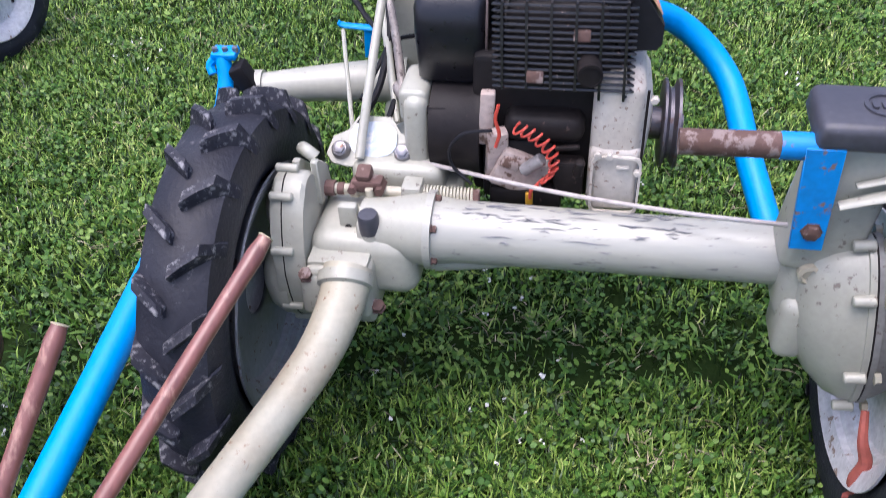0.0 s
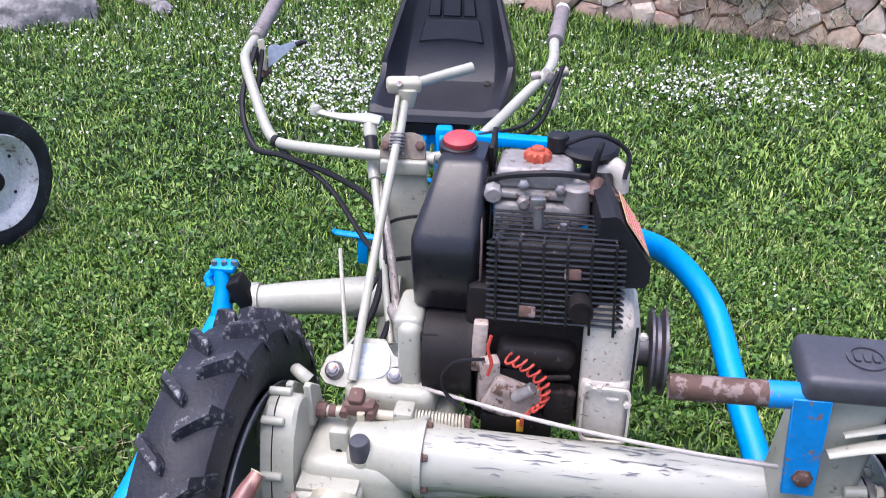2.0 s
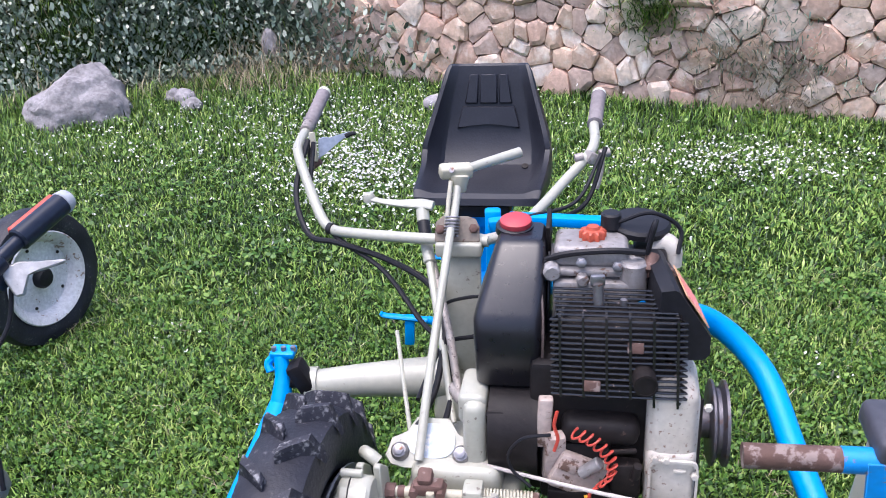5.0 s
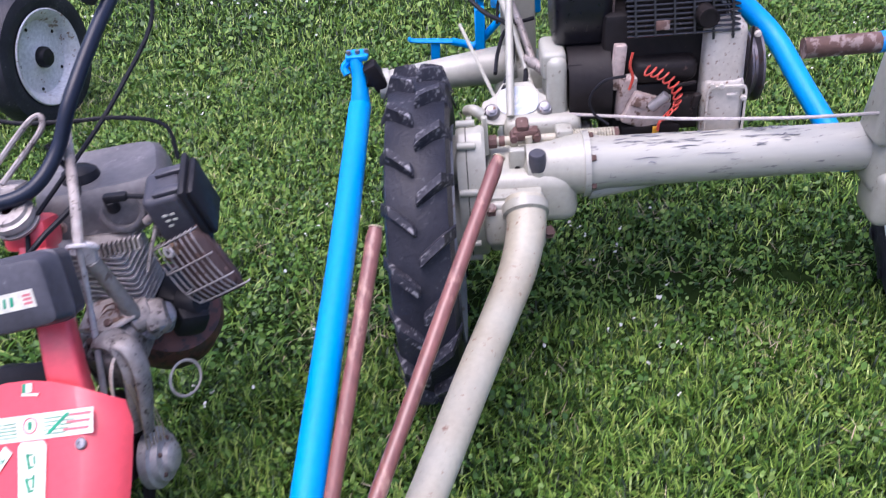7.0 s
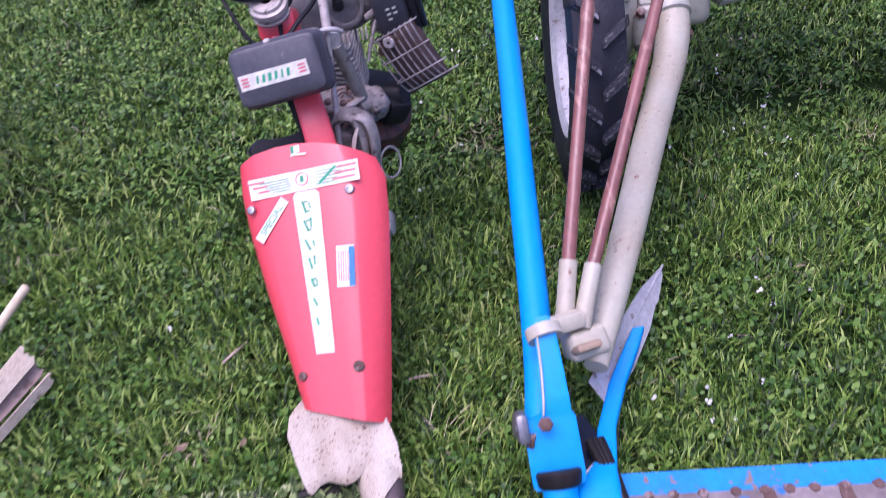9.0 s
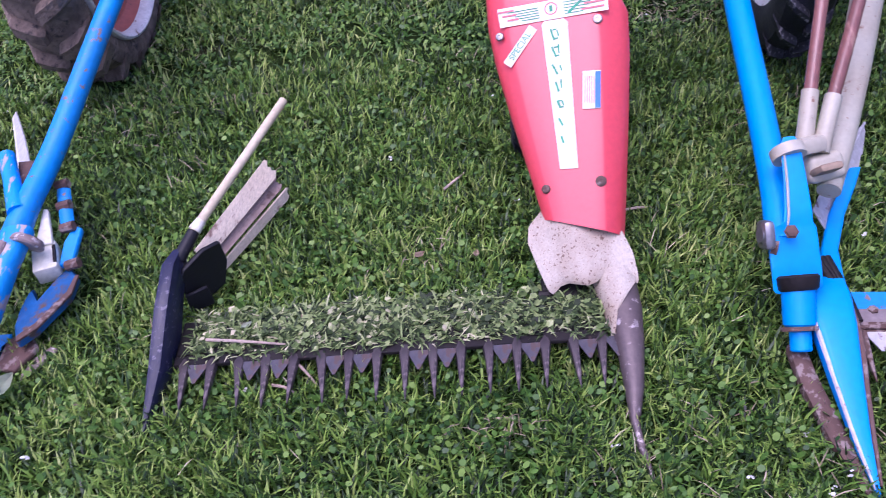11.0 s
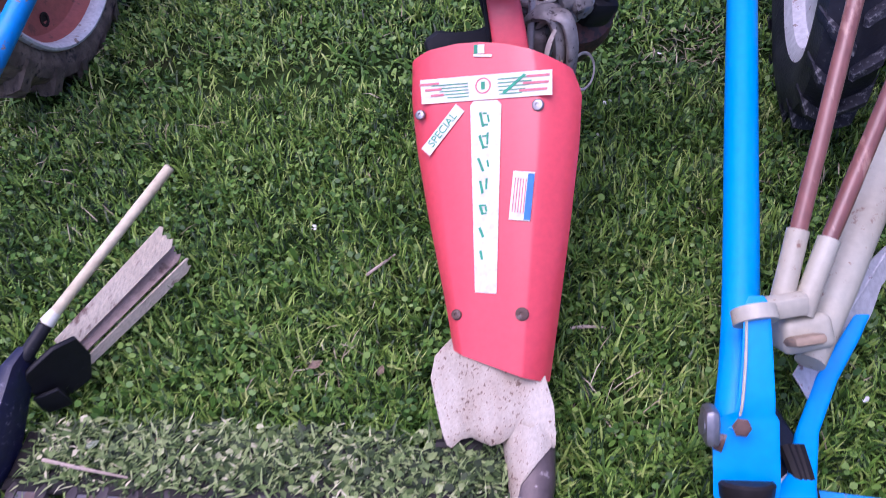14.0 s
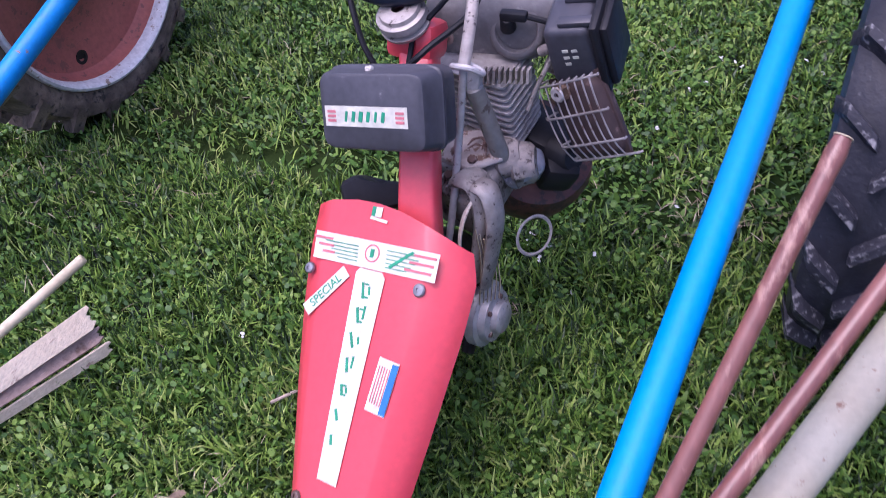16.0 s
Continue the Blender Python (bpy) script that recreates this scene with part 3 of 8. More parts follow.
rod(b, (-0.107, 1.553, 0.765), (-0.112, 1.582, 0.791), 0.0130)
P("black_band", b, black, to=lever2)
b = B()
tube(b, [(-0.128, 1.22, 0.515), (-0.150, 1.35, 0.558), (-0.171, 1.475, 0.598)], 0.0042, 8)
P("thin_rod", b, cream)

# steering column and handlebar
b = B()
block(b, (-0.036, 1.515, 0.62), (0.056, 0.07, 0.36), (-3, 0, TURN), 0.010, 0.9, 3)
block(b, (-0.036, 1.488, 0.63), (0.082, 0.016, 0.31), (-3, 0, TURN), 0.004, 0.94, 2)
block(b, (-0.036, 1.505, 0.772), (0.092, 0.06, 0.030), (0, 0, TURN), 0.006, 1, 3)
block(b, (-0.035, 1.50, 0.45), (0.13, 0.17, 0.09), (0, 0, TURN), 0.02, 0.8, 3)
P("steering_column", b, cream, "cream steering column")
b = B()
slabshape(b, [(-0.044, -0.024), (0.044, -0.024), (0.044, 0.004), (0.036, 0.020), (0.020, 0.026), (-0.028, 0.026), (-0.042, 0.014)], 0.005, basis((-0.040, 1.500, 0.808), (1, -0.1, 0), (0, 0.45, 1)), 0.001)
P("guide_plate", b, surface("brown_steel", (0.30, 0.25, 0.20), (0.22, 0.17, 0.13), 0.5, metal=0.4, worn=(0.13, 0.07, 0.045), wear=0.56, bump=0.2, wear_scale=60), "brownish bare steel guide plate")
for x in (-0.073, -0.008):
    b = B()
    bolt(b, (x, 1.492, 0.812), (0, -1, 0.45), 0.008, 0.008)
    P("guide_bolt", b, rust)
b = B()
tube(b, [(0.02, 1.49, 0.785), (-0.13, 1.532, 0.779), (-0.27, 1.615, 0.759), (-0.318, 1.648, 0.757), (-0.345, 1.68, 0.778), (-0.378, 1.74, 0.835), (-0.404, 1.80, 0.880), (-0.410, 1.86, 0.888), (-0.409, 1.95, 0.893), (-0.400, 2.03, 0.915)], 0.0112, 12)
handlebar = P("handlebar", b, cream, "cream tubular handlebar")
b = B()
tube(b, [(0.0, 1.49, 0.785), (0.07, 1.53, 0.787), (0.128, 1.60, 0.809), (0.186, 1.68, 0.838), (0.235, 1.735, 0.868), (0.256, 1.78, 0.885), (0.262, 1.84, 0.905), (0.268, 1.87, 0.914)], 0.0112, 12)
P("handlebar_arm", b, cream, to=handlebar)
grip_mat = surface("worn_grip", (0.17, 0.145, 0.15), (0.26, 0.23, 0.23), 0.8, bump=0.3)
for pts in ([(-0.408, 1.965, 0.896), (-0.390, 2.098, 0.938)], [(0.264, 1.845, 0.907), (0.286, 1.962, 0.942)]):
    b = B()
    a0, a1 = Vector(pts[0]), Vector(pts[1])
    h = (a1 - a0).length
    lathe(b, a0, a1 - a0, [(0, 0.014), (0.002, 0.018)] + [(h * k / 12, 0.0172 if k % 2 else 0.0158) for k in range(1, 12)] + [(h, 0.0175), (h + 0.002, 0.012)], 16, caps=True)
    gp = P("handle_grip", b, grip_mat, "worn grey rubber grip", to=handlebar)
    b = B()
    lathe(b, a1, a1 - a0, [(0, 0.0165), (0.012, 0.016), (0.018, 0.011), (0.019, 0.0001)], 16)
    P("end_cap", b, decal, to=handlebar)
b = B()
slabshape(b, [(0.0, 0.0), (0.020, 0.014), (0.046, 0.036), (0.078, 0.054), (0.078, 0.060), (0.050, 0.054), (0.030, 0.046), (0.016, 0.052), (0.002, 0.046)], 0.009, basis((-0.371, 1.862, 0.843), (1, 0.12, 0), (0, 0.25, 1)), 0.002)
P("brake_lever", b, surface("blued_alloy", (0.40, 0.44, 0.52), (0.30, 0.34, 0.42), 0.4, metal=0.4, worn=(0.15, 0.13, 0.13), wear=0.64, bump=0.1), "bluish alloy brake lever", to=handlebar)
b = B()
tube(b, [(-0.305, 1.868, 0.894), (-0.292, 1.87, 0.899), (-0.280, 1.87, 0.900)], [0.006, 0.006, 0.004], 8)
P("lever_tip", b, black, to=handlebar)
b = B()
slabshape(b, [(-0.007, 0.0), (0.006, -0.004), (0.004, 0.066), (-0.010, 0.066)], 0.012, basis((-0.378, 1.860, 0.842), (1, 0.1, 0), (-0.12, 0.15, 1)), 0.002)
P("lever_bracket", b, cream_worn, to=handlebar)
b = B()
rod(b, (-0.408, 1.925, 0.894), (-0.407, 1.965, 0.898), 0.0155, edge=0.002)
P("grip_clamp", b, dirty_alloy, "dirty alloy clamp below the grip", to=handlebar)
b = B()
rod(b, (-0.388, 1.860, 0.826), (-0.366, 1.862, 0.840), 0.008, edge=0.002)
P("lever_pivot", b, rust, to=handlebar)
b = B()
tube(b, [(-0.397, 1.88, 0.885), (-0.392, 1.87, 0.855), (-0.390, 1.86, 0.825), (-0.398, 1.84, 0.80)], 0.007, 8)
P("brake_cable", b, hose, to=handlebar)
b = B()
rod(b, (-0.322, 1.648, 0.757), (-0.312, 1.642, 0.757), 0.0128, seg=14)
P("cable_tie", b, black, to=handlebar)
b = B()
rod(b, (0.208, 1.72, 0.870), (0.226, 1.722, 0.873), 0.010)
rod(b, (0.262, 1.738, 0.872), (0.284, 1.742, 0.876), 0.010)
tube(b, [(0.268, 1.735, 0.865), (0.264, 1.728, 0.830), (0.255, 1.722, 0.80)], 0.006, 8)
block(b, (0.243, 1.73, 0.868), (0.026, 0.028, 0.026), (0, 30, 20), 0.006)
P("throttle_lever", b, dirty_alloy, to=handlebar)

# hoses and cables
for pts, r in (
    ([(-0.385, 1.83, 0.90), (-0.405, 1.74, 0.81), (-0.37, 1.66, 0.74), (-0.30, 1.62, 0.735), (-0.19, 1.56, 0.72), (-0.10, 1.48, 0.70), (-0.07, 1.40, 0.66), (-0.082, 1.30, 0.585), (-0.115, 1.225, 0.545)], 0.0065),
    ([(-0.375, 1.84, 0.89), (-0.37, 1.73, 0.80), (-0.31, 1.64, 0.745), (-0.20, 1.56, 0.695), (-0.12, 1.46, 0.63), (-0.075, 1.38, 0.62), (-0.055, 1.30, 0.575), (-0.072, 1.22, 0.535)], 0.0055),
    ([(0.27, 1.70, 0.90), (0.22, 1.63, 0.80), (0.12, 1.56, 0.79), (0.02, 1.53, 0.77)], 0.005),
    ([(0.26, 1.69, 0.89), (0.20, 1.60, 0.82), (0.10, 1.55, 0.81)], 0.004),
    ([(-0.012, 1.41, 0.62), (-0.07, 1.42, 0.60), (-0.10, 1.38, 0.565), (-0.12, 1.30, 0.55)], 0.0045),
    ([(0.04, 1.36, 0.73), (-0.02, 1.42, 0.70), (-0.075, 1.47, 0.655), (-0.09, 1.45, 0.60)], 0.0035),
):
    b = B()
    tube(b, pts, r, 8, 8)
    P("control_hose", b, hose)
b = B()
tube(b, [(-0.03, 1.175, 0.506), (0.2, 1.07, 0.515), (0.40, 0.99, 0.530), (0.552, 0.935, 0.548)], 0.0035, 8, 4)
P("bowden_cable", b, cablewhite, "pale taut cable to the side bracket")
b = B()
tube(b, [(-0.055, 1.30, 0.575), (-0.035, 1.26, 0.575), (-0.02, 1.235, 0.565)], 0.012, 10)
tube(b, [(-0.10, 1.55, 0.74), (-0.06, 1.38, 0.65), (-0.04, 1.27, 0.57)], 0.008, 10)
P("link_rod", b, dirty_alloy)

# bell housing between gearbox and engine
b = B()
block(b, (-0.005, 1.235, 0.545), (0.045, 0.15, 0.155), (0, 0, TURN), 0.016, 0.88, 3)
bell = P("clutch_housing", b, cream, "cream clutch housing")
b = B()
block(b, (-0.01, 1.235, 0.60), (0.05, 0.10, 0.06), (0, 0, TURN), 0.012, 1, 3)
P("housing_top", b, cream, to=bell)
b = B()
block(b, (-0.04, 1.22, 0.47), (0.16, 0.16, 0.08), (0, 0, TURN), 0.02, 1, 3)
P("housing_foot", b, cream, to=bell)
for v, z in ((-0.055, 0.60), (0.05, 0.61), (-0.065, 0.50)):
    b = B()
    rod(b, Vector((0.015, 1.235, z)) + FW * v, Vector((0.045, 1.232, z)) + FW * v, 0.007, seg=6)
    P("housing_bolt", b, iron, to=bell)
b = B()
lathe(b, (0.018, 1.232, 0.545), AX, [(0, 0.03), (0, 0.082), (0.065, 0.082), (0.075, 0.088), (0.085, 0.088), (0.085, 0.03)], 36)
P("clutch_drum", b, iron, "black clutch drum")
b = B()
tube(b, [(0.115, 1.13, 0.59), (0.07, 1.125, 0.588), (0.045, 1.13, 0.555), (0.05, 1.13, 0.52), (0.08, 1.12, 0.492)], 0.003, 6)
P("drum_wire", b, hose)

# engine
b = B()
block(b, (0.215, 1.27, 0.565), (0.25, 0.21, 0.26), (0, 0, TURN), 0.012, 0.96)
block(b, (0.16, 1.175, 0.50), (0.12, 0.06, 0.12), (0, 0, TURN), 0.01)
block(b, (0.20, 1.16, 0.585), (0.13, 0.06, 0.05), (0, 0, TURN), 0.02, 1, 3)
engine = P("engine_block", b, iron, "black diesel engine block with oily surface")
b = B()
block(b, (0.321, 1.20, 0.565), (0.085, 0.19, 0.23), (0, 0, TURN), 0.022, 0.93, 4)
block(b, (0.312, 1.125, 0.505), (0.085, 0.045, 0.125), (0, 0, TURN), 0.014, 0.96, 3)
lathe(b, (0.332, 1.255, 0.55), AX, [(0, 0.02), (0, 0.105), (0.03, 0.105), (0.045, 0.085), (0.055, 0.03)], 36)
case = P("flywheel_case", b, pale_case, "pale dusty flywheel case", to=engine)
for x, y, z in ((0.282, 1.104, 0.560), (0.300, 1.102, 0.558), (0.346, 1.095, 0.530), (0.36, 1.10, 0.66)):
    b = B()
    bolt(b, (x, y, z), -FW, 0.006, 0.006)
    P("case_screw", b, pale_case, to=case)
b = B()
m = basis((0.312, 1.1005, 0.503), AX, UP)
outer, inner = oval(0.080, 0.112, 28, 8), oval(0.072, 0.104, 28, 8)
skin(b, [[m @ Vector((x, y, 0)) for x, y in outer], [m @ Vector((x, y, 0.006)) for x, y in outer], [m @ Vector((x, y, 0.006)) for x, y in inner], [m @ Vector((x, y, 0.001)) for x, y in inner]], caps=False)
P("panel_rim", b, pale_case, to=case)
b = B()
block(b, (0.322, 1.097, 0.538), (0.02, 0.006, 0.005), (0, 0, TURN), 0.001)
P("panel_mark", b, pale_case, to=case)
b = B()
slabshape(b, [(0, 0), (0.004, 0), (0.004, 0.22), (0, 0.22)], 0.003, basis((0.348, 1.1015, 0.456), AX, UP))
P("case_seam", b, iron, to=case)
b = B()
block(b, (0.122, 1.150, 0.535), (0.040, 0.03, 0.10), (12, 0, 12), 0.006, 0.8)
block(b, (0.160, 1.135, 0.505), (0.085, 0.022, 0.070), (0, 24, 0), 0.006)
block(b, (0.106, 1.155, 0.600), (0.024, 0.02, 0.095), (0, 4, 0), 0.004)
block(b, (0.145, 1.128, 0.530), (0.030, 0.02, 0.020), (0, 30, 0), 0.004)
P("starter_plate", b, surface("greasy_pale_plate", (0.56, 0.46, 0.41), (0.40, 0.31, 0.27), 0.5, worn=(0.13, 0.075, 0.055), wear=0.575, bump=0.25, large=22, wear_scale=70), "pale greasy starter plate", to=engine)
b = B()
rod(b, (0.165, 1.12, 0.518), (0.195, 1.11, 0.548), 0.011, edge=0.002)
P("starter_plunger", b, engine_alloy, to=engine)
b = B()
rod(b, (0.182, 1.125, 0.535), (0.205, 1.118, 0.535), 0.008, edge=0.002)
P("starter_terminal", b, decal, to=engine)
b = B()
block(b, (0.235, 1.12, 0.562), (0.04, 0.008, 0.008), (0, -8, TURN), 0.003)
P("starter_arm", b, iron, to=engine)
b = B()
rod(b, (0.252, 1.11, 0.515), (0.256, 1.105, 0.545), 0.008, edge=0.002)
P("starter_stud", b, iron, to=engine)
b = B()
block(b, (0.17, 1.135, 0.455), (0.12, 0.03, 0.045), (0, 0, TURN), 0.006)
block(b, (0.24, 1.13, 0.50), (0.05, 0.03, 0.07), (0, 0, TURN), 0.008)
P("sump_cover", b, iron, to=engine)
b = B()
pts = []
base = spline([(0.150, 1.115, 0.605), (0.182, 1.108, 0.592), (0.208, 1.102, 0.565), (0.212, 1.10, 0.53), (0.190, 1.10, 0.505)], 40)
for i, q in enumerate(base):
    a = i * 0.42
    pts.append(q + Vector((0.0075 * math.cos(a), 0.006 * math.sin(a), 0.0075 * math.cos(a))))
tube(b, pts, 0.0021, 6, 1)
tube(b, [(0.19, 1.10, 0.505), (0.178, 1.098, 0.495), (0.176, 1.098, 0.478)], 0.003, 6)
P("coiled_wire", b, redwire, "red coiled wire", to=engine)
b = B()
block(b, (0.175, 1.108, 0.470), (0.012, 0.006, 0.022), (0, 0, 0), 0.001)
P("yellow_connector", b, yellow, to=engine)
b = B()
tube(b, [(0.125, 1.125, 0.640), (0.120, 1.122, 0.615), (0.126, 1.120, 0.59), (0.120, 1.120, 0.565)], 0.003, 6)
P("red_lead", b, redwire, to=engine)

# cylinder head and rocker cover
b = B()
block(b, (0.205, 1.31, 0.755), (0.145, 0.13, 0.11), (0, 0, TURN), 0.006, 0.97, 2)
block(b, (0.200, 1.315, 0.822), (0.150, 0.115, 0.012), (0, 0, TURN), 0.004, 1, 2)
block(b, (0.198, 1.318, 0.845), (0.132, 0.095, 0.036), (0, 0, TURN), 0.010, 0.92, 3)
rod(b, (0.262, 1.262, 0.775), (0.262, 1.262, 0.842), 0.024, 0.023, 24, 0.004)
head = P("cylinder_head", b, engine_alloy, "grey cast rocker cover and cylinder head", to=engine)
for p0, p1, r in (((0.126, 1.285, 0.826), (0.126, 1.252, 0.826), 0.015), ((0.176, 1.262, 0.815), (0.176, 1.242, 0.815), 0.011)):
    b = B()
    rod(b, p0, p1, r, edge=0.003, seg=8)
    P("head_plug", b, engine_alloy, to=engine)
for x, y, z in ((0.175, 1.26, 0.842), (0.235, 1.255, 0.835), (0.30, 1.245, 0.83)):
    b = B()
    bolt(b, (x, y, z), (0, -1, 0.3), 0.008, 0.008)
    P("head_bolt", b, steel, to=engine)
b = B()
rings = []
for z, r, lobe in ((0.0, 0.020, 0.0), (0.001, 0.021, 0.12), (0.013, 0.021, 0.12), (0.016, 0.018, 0.08), (0.017, 0.012, 0.0), (0.022, 0.010, 0.0)):
    rings.append([Vector((0.200, 1.318, 0.862 + z)) + r * (1 + lobe * math.cos(10 * a)) * Vector((math.cos(a), math.sin(a), 0)) for a in (2 * math.pi * k / 60 for k in range(60))])
skin(b, rings)
P("oil_cap", b, orange, "orange oil filler cap", to=engine)
b = B()
block(b, (0.300, 1.32, 0.80), (0.055, 0.10, 0.075), (0, 0, TURN), 0.008)
P("head_mount", b, iron, to=engine)
b = B()
tube(b, [(0.305, 1.335, 0.83), (0.325, 1.335, 0.842), (0.338, 1.33, 0.83), (0.340, 1.325, 0.80)], [0.017, 0.018, 0.018, 0.016], 14)
P("intake_elbow", b, pale_case, "pale intake elbow", to=engine)
b = B()
slabshape(b, [(0, 0), (0.05, 0.0), (0.055, 0.014), (0.03, 0.02), (0, 0.016)], 0.010, basis((0.275, 1.262, 0.815), AX, UP), 0.002)
P("pipe_bracket", b, rust, to=engine)
b = B()
lathe(b, (0.288, 1.365, 0.858), (0.05, -0.1, 1), [(0, 0.03), (0, 0.052), (0.010, 0.053), (0.015, 0.048), (0.017, 0.0001)], 36)
rod(b, (0.235, 1.35, 0.865), (0.235, 1.35, 0.895), 0.018, edge=0.003)
P("air_cleaner", b, black, "black round air cleaner", to=engine)
b = B()
rod(b, (0.295, 1.275, 0.845), (0.285, 1.25, 0.825), 0.012)
P("injector_nut", b, rust, to=engine)
b = B()
rod(b, (0.325, 1.25, 0.812), (0.31, 1.265, 0.83), 0.011)
P("injector_union", b, rust, to=engine)

b = B()
tube(b, [(0.04, 1.36, 0.845), (0.05, 1.315, 0.812), (0.08, 1.30, 0.815), (0.14, 1.275, 0.85), (0.22, 1.262, 0.862), (0.28, 1.265, 0.855)], 0.0055, 8, 8)
tube(b, [(0.29, 1.30, 0.86), (0.30, 1.29, 0.90), (0.295, 1.27, 0.90), (0.285, 1.27, 0.85)], 0.0045, 8)
tube(b, [(0.245, 1.34, 0.88), (0.30, 1.33, 0.90), (0.35, 1.33, 0.87), (0.345, 1.31, 0.83)], 0.004, 8)
P("fuel_line", b, hose, to=engine)

# shroud with the orange decal
b = B()
SLOPE0, SLOPE1 = Vector((0.374, 0, 0.748)), Vector((0.318, 0, 0.834))
rings = []
for y, dz, s in ((1.163, 0.0, 0.96), (1.172, 0.0, 1.0), (1.30, 0.006, 1.0), (1.312, 0.006, 0.95)):
    mid = Vector((0.325, 0, 0.77))
    rings.append([mid + (Vector((x, 0, z)) - mid) * s + Vector((-0.02 * (y - 1.2), y, dz)) for x, z in ((0.312, 0.705), (0.366, 0.706), (0.374, 0.716), (0.374, 0.748), (0.318, 0.834), (0.310, 0.838), (0.288, 0.836), (0.286, 0.76))])
skin(b, rings)
shroud = P("engine_shroud", b, black, "black engine shroud with an orange decal", 25, to=engine)
m = basis(Vector((0.3475, 1.226, 0.792)), (0, 1, 0.03), SLOPE1 - SLOPE0)
b = B()
slabshape(b, [(-0.055, -0.036), (0.040, -0.036), (0.050, -0.015), (0.050, 0.036), (-0.055, 0.036)], 0.0015, m)
b.transform(Matrix.Translation(m.to_3x3() @ Vector((0, 0, 0.003 if (m.to_3x3() @ UP).x > 0 else -0.0045))))
P("shroud_decal", b, surface("peach_decal", (0.72, 0.36, 0.18), (0.66, 0.42, 0.28), 0.5, bump=0.02), "peach warning decal", to=shroud)
for k in range(5):
    b = B()
    slabshape(b, [(-0.045, -0.026 + 0.012 * k), (0.035, -0.026 + 0.012 * k), (0.035, -0.022 + 0.012 * k), (-0.045, -0.022 + 0.012 * k)], 0.0012, m)
    b.transform(Matrix.Translation(m.to_3x3() @ Vector((0, 0, 0.0042 if (m.to_3x3() @ UP).x > 0 else -0.0056))))
    P("decal_line", b, pink_ink, to=shroud)

# caged exhaust box
b = B()
block(b, (0.222, 1.205, 0.722), (0.172, 0.09, 0.12), (-6, 0, TURN), 0.02, 0.95, 3)
muffler = P("exhaust_box", b, iron, "black exhaust box in a wire cage", to=engine)
for k in range(15):  # front wires, one below the other
    c = Vector((0.222, 1.150 - 0.0022 * k, 0.790 - 0.0093 * k))
    pts = [c - AX * 0.098 + FW * 0.075, c - AX * 0.098 + FW * 0.01, c - AX * 0.091, c + AX * 0.091, c + AX * 0.098 + FW * 0.01, c + AX * 0.098 + FW * 0.075]
    b = B()
    tube(b, pts[3:] if k == 14 else pts, 0.0024, 6, 2)
    P("cage_wire", b, cage_black, to=muffler)
for k in range(7):  # wires across the top
    c = Vector((0.222, 1.158 + 0.0125 * k, 0.795 + 0.0015 * k))
    b = B()
    rod(b, c - AX * 0.096, c + AX * 0.096, 0.0022, seg=6)
    P("cage_wire", b, cage_black, to=muffler)
for k in range(6):
    u = -0.092 + 0.0368 * k
    c = Vector((0.222, 1.1475, 0.794)) + AX * u
    q = Vector((0.222, 1.116, 0.655 if k > 3 else 0.668)) + AX * u
    b = B()
    slabshape(b, [(0, -0.002), ((q - c).length, -0.002), ((q - c).length, 0.002), (0, 0.002)], 0.003, basis(c, q - c, AX))
    P("cage_bar", b, cage_black, to=muffler)
    b = B()
    slabshape(b, [(0, -0.002), (0.085, -0.002), (0.085, 0.002), (0, 0.002)], 0.003, basis(c + UP * 0.002, FW, AX))
    P("cage_bar", b, cage_black, to=muffler)
for c in ((0.249, 1.136, 0.749), (0.180, 1.121, 0.690)):
    b = B()
    block(b, c, (0.026, 0.005, 0.018), (-18, 0, TURN), 0.002)
    plate_r = P("cage_clip", b, rust, to=muffler)
b = B()
rod(b, (0.262, 1.15, 0.702), (0.260, 1.095, 0.704), 0.020, 0.019, 18)
lathe(b, (0.260, 1.094, 0.704), -FW, [(0, 0.019), (0.0005, 0.016), (-0.03, 0.015), (-0.03, 0.0001)], 18)
P("tail_pipe", b, iron, to=muffler)
b = B()
rod(b, (0.236, 1.19, 0.795), (0.236, 1.19, 0.808), 0.006, seg=6)
P("cage_bolt", b, steel, to=muffler)
b = B()
rod(b, (0.198, 1.20, 0.795), (0.196, 1.205, 0.83), 0.009)
block(b, (0.196, 1.207, 0.835), (0.024, 0.01, 0.02), (0, 0, 0), 0.003)
P("cage_stud", b, steel, to=muffler)

# fuel tank
b = B()
rings = []
for k, (dz, sx, sy, oy, ox) in enumerate(((0, 0.047, 0.06, 0.03, 0.004), (0.004, 0.055, 0.07, 0.022, 0.004), (0.02, 0.059, 0.078, 0.014, 0.004), (0.10, 0.060, 0.080, 0.006, 0.004), (0.14, 0.060, 0.08, 0.012, 0.004), (0.155, 0.058, 0.078, 0.022, 0.006), (0.20, 0.050, 0.066, 0.045, 0.014), (0.242, 0.042, 0.050, 0.07, 0.020), (0.250, 0.036, 0.042, 0.072, 0.020))):
    c = Vector((0.052, 1.275, 0.617 + dz)) + FW * oy + AX * ox
    rings.append([c + AX * x * 2 * sx + FW * y * 2 * sy for x, y in oval(1, 1, 32, 7)])
skin(b, rings)
tank = P("fuel_tank", b, tankblack, "black fuel tank with a red cap")
b = B()
c = Vector((0.118, 1.285, 0.625))
slabshape(b, [(0, 0), (0.15, 0), (0.16, 0.13), (0.10, 0.22), (0.05, 0.22), (0, 0.12)], 0.006, basis(c, FW, UP), 0.001)
P("tank_seam", b, tankblack, to=tank)
b = B()
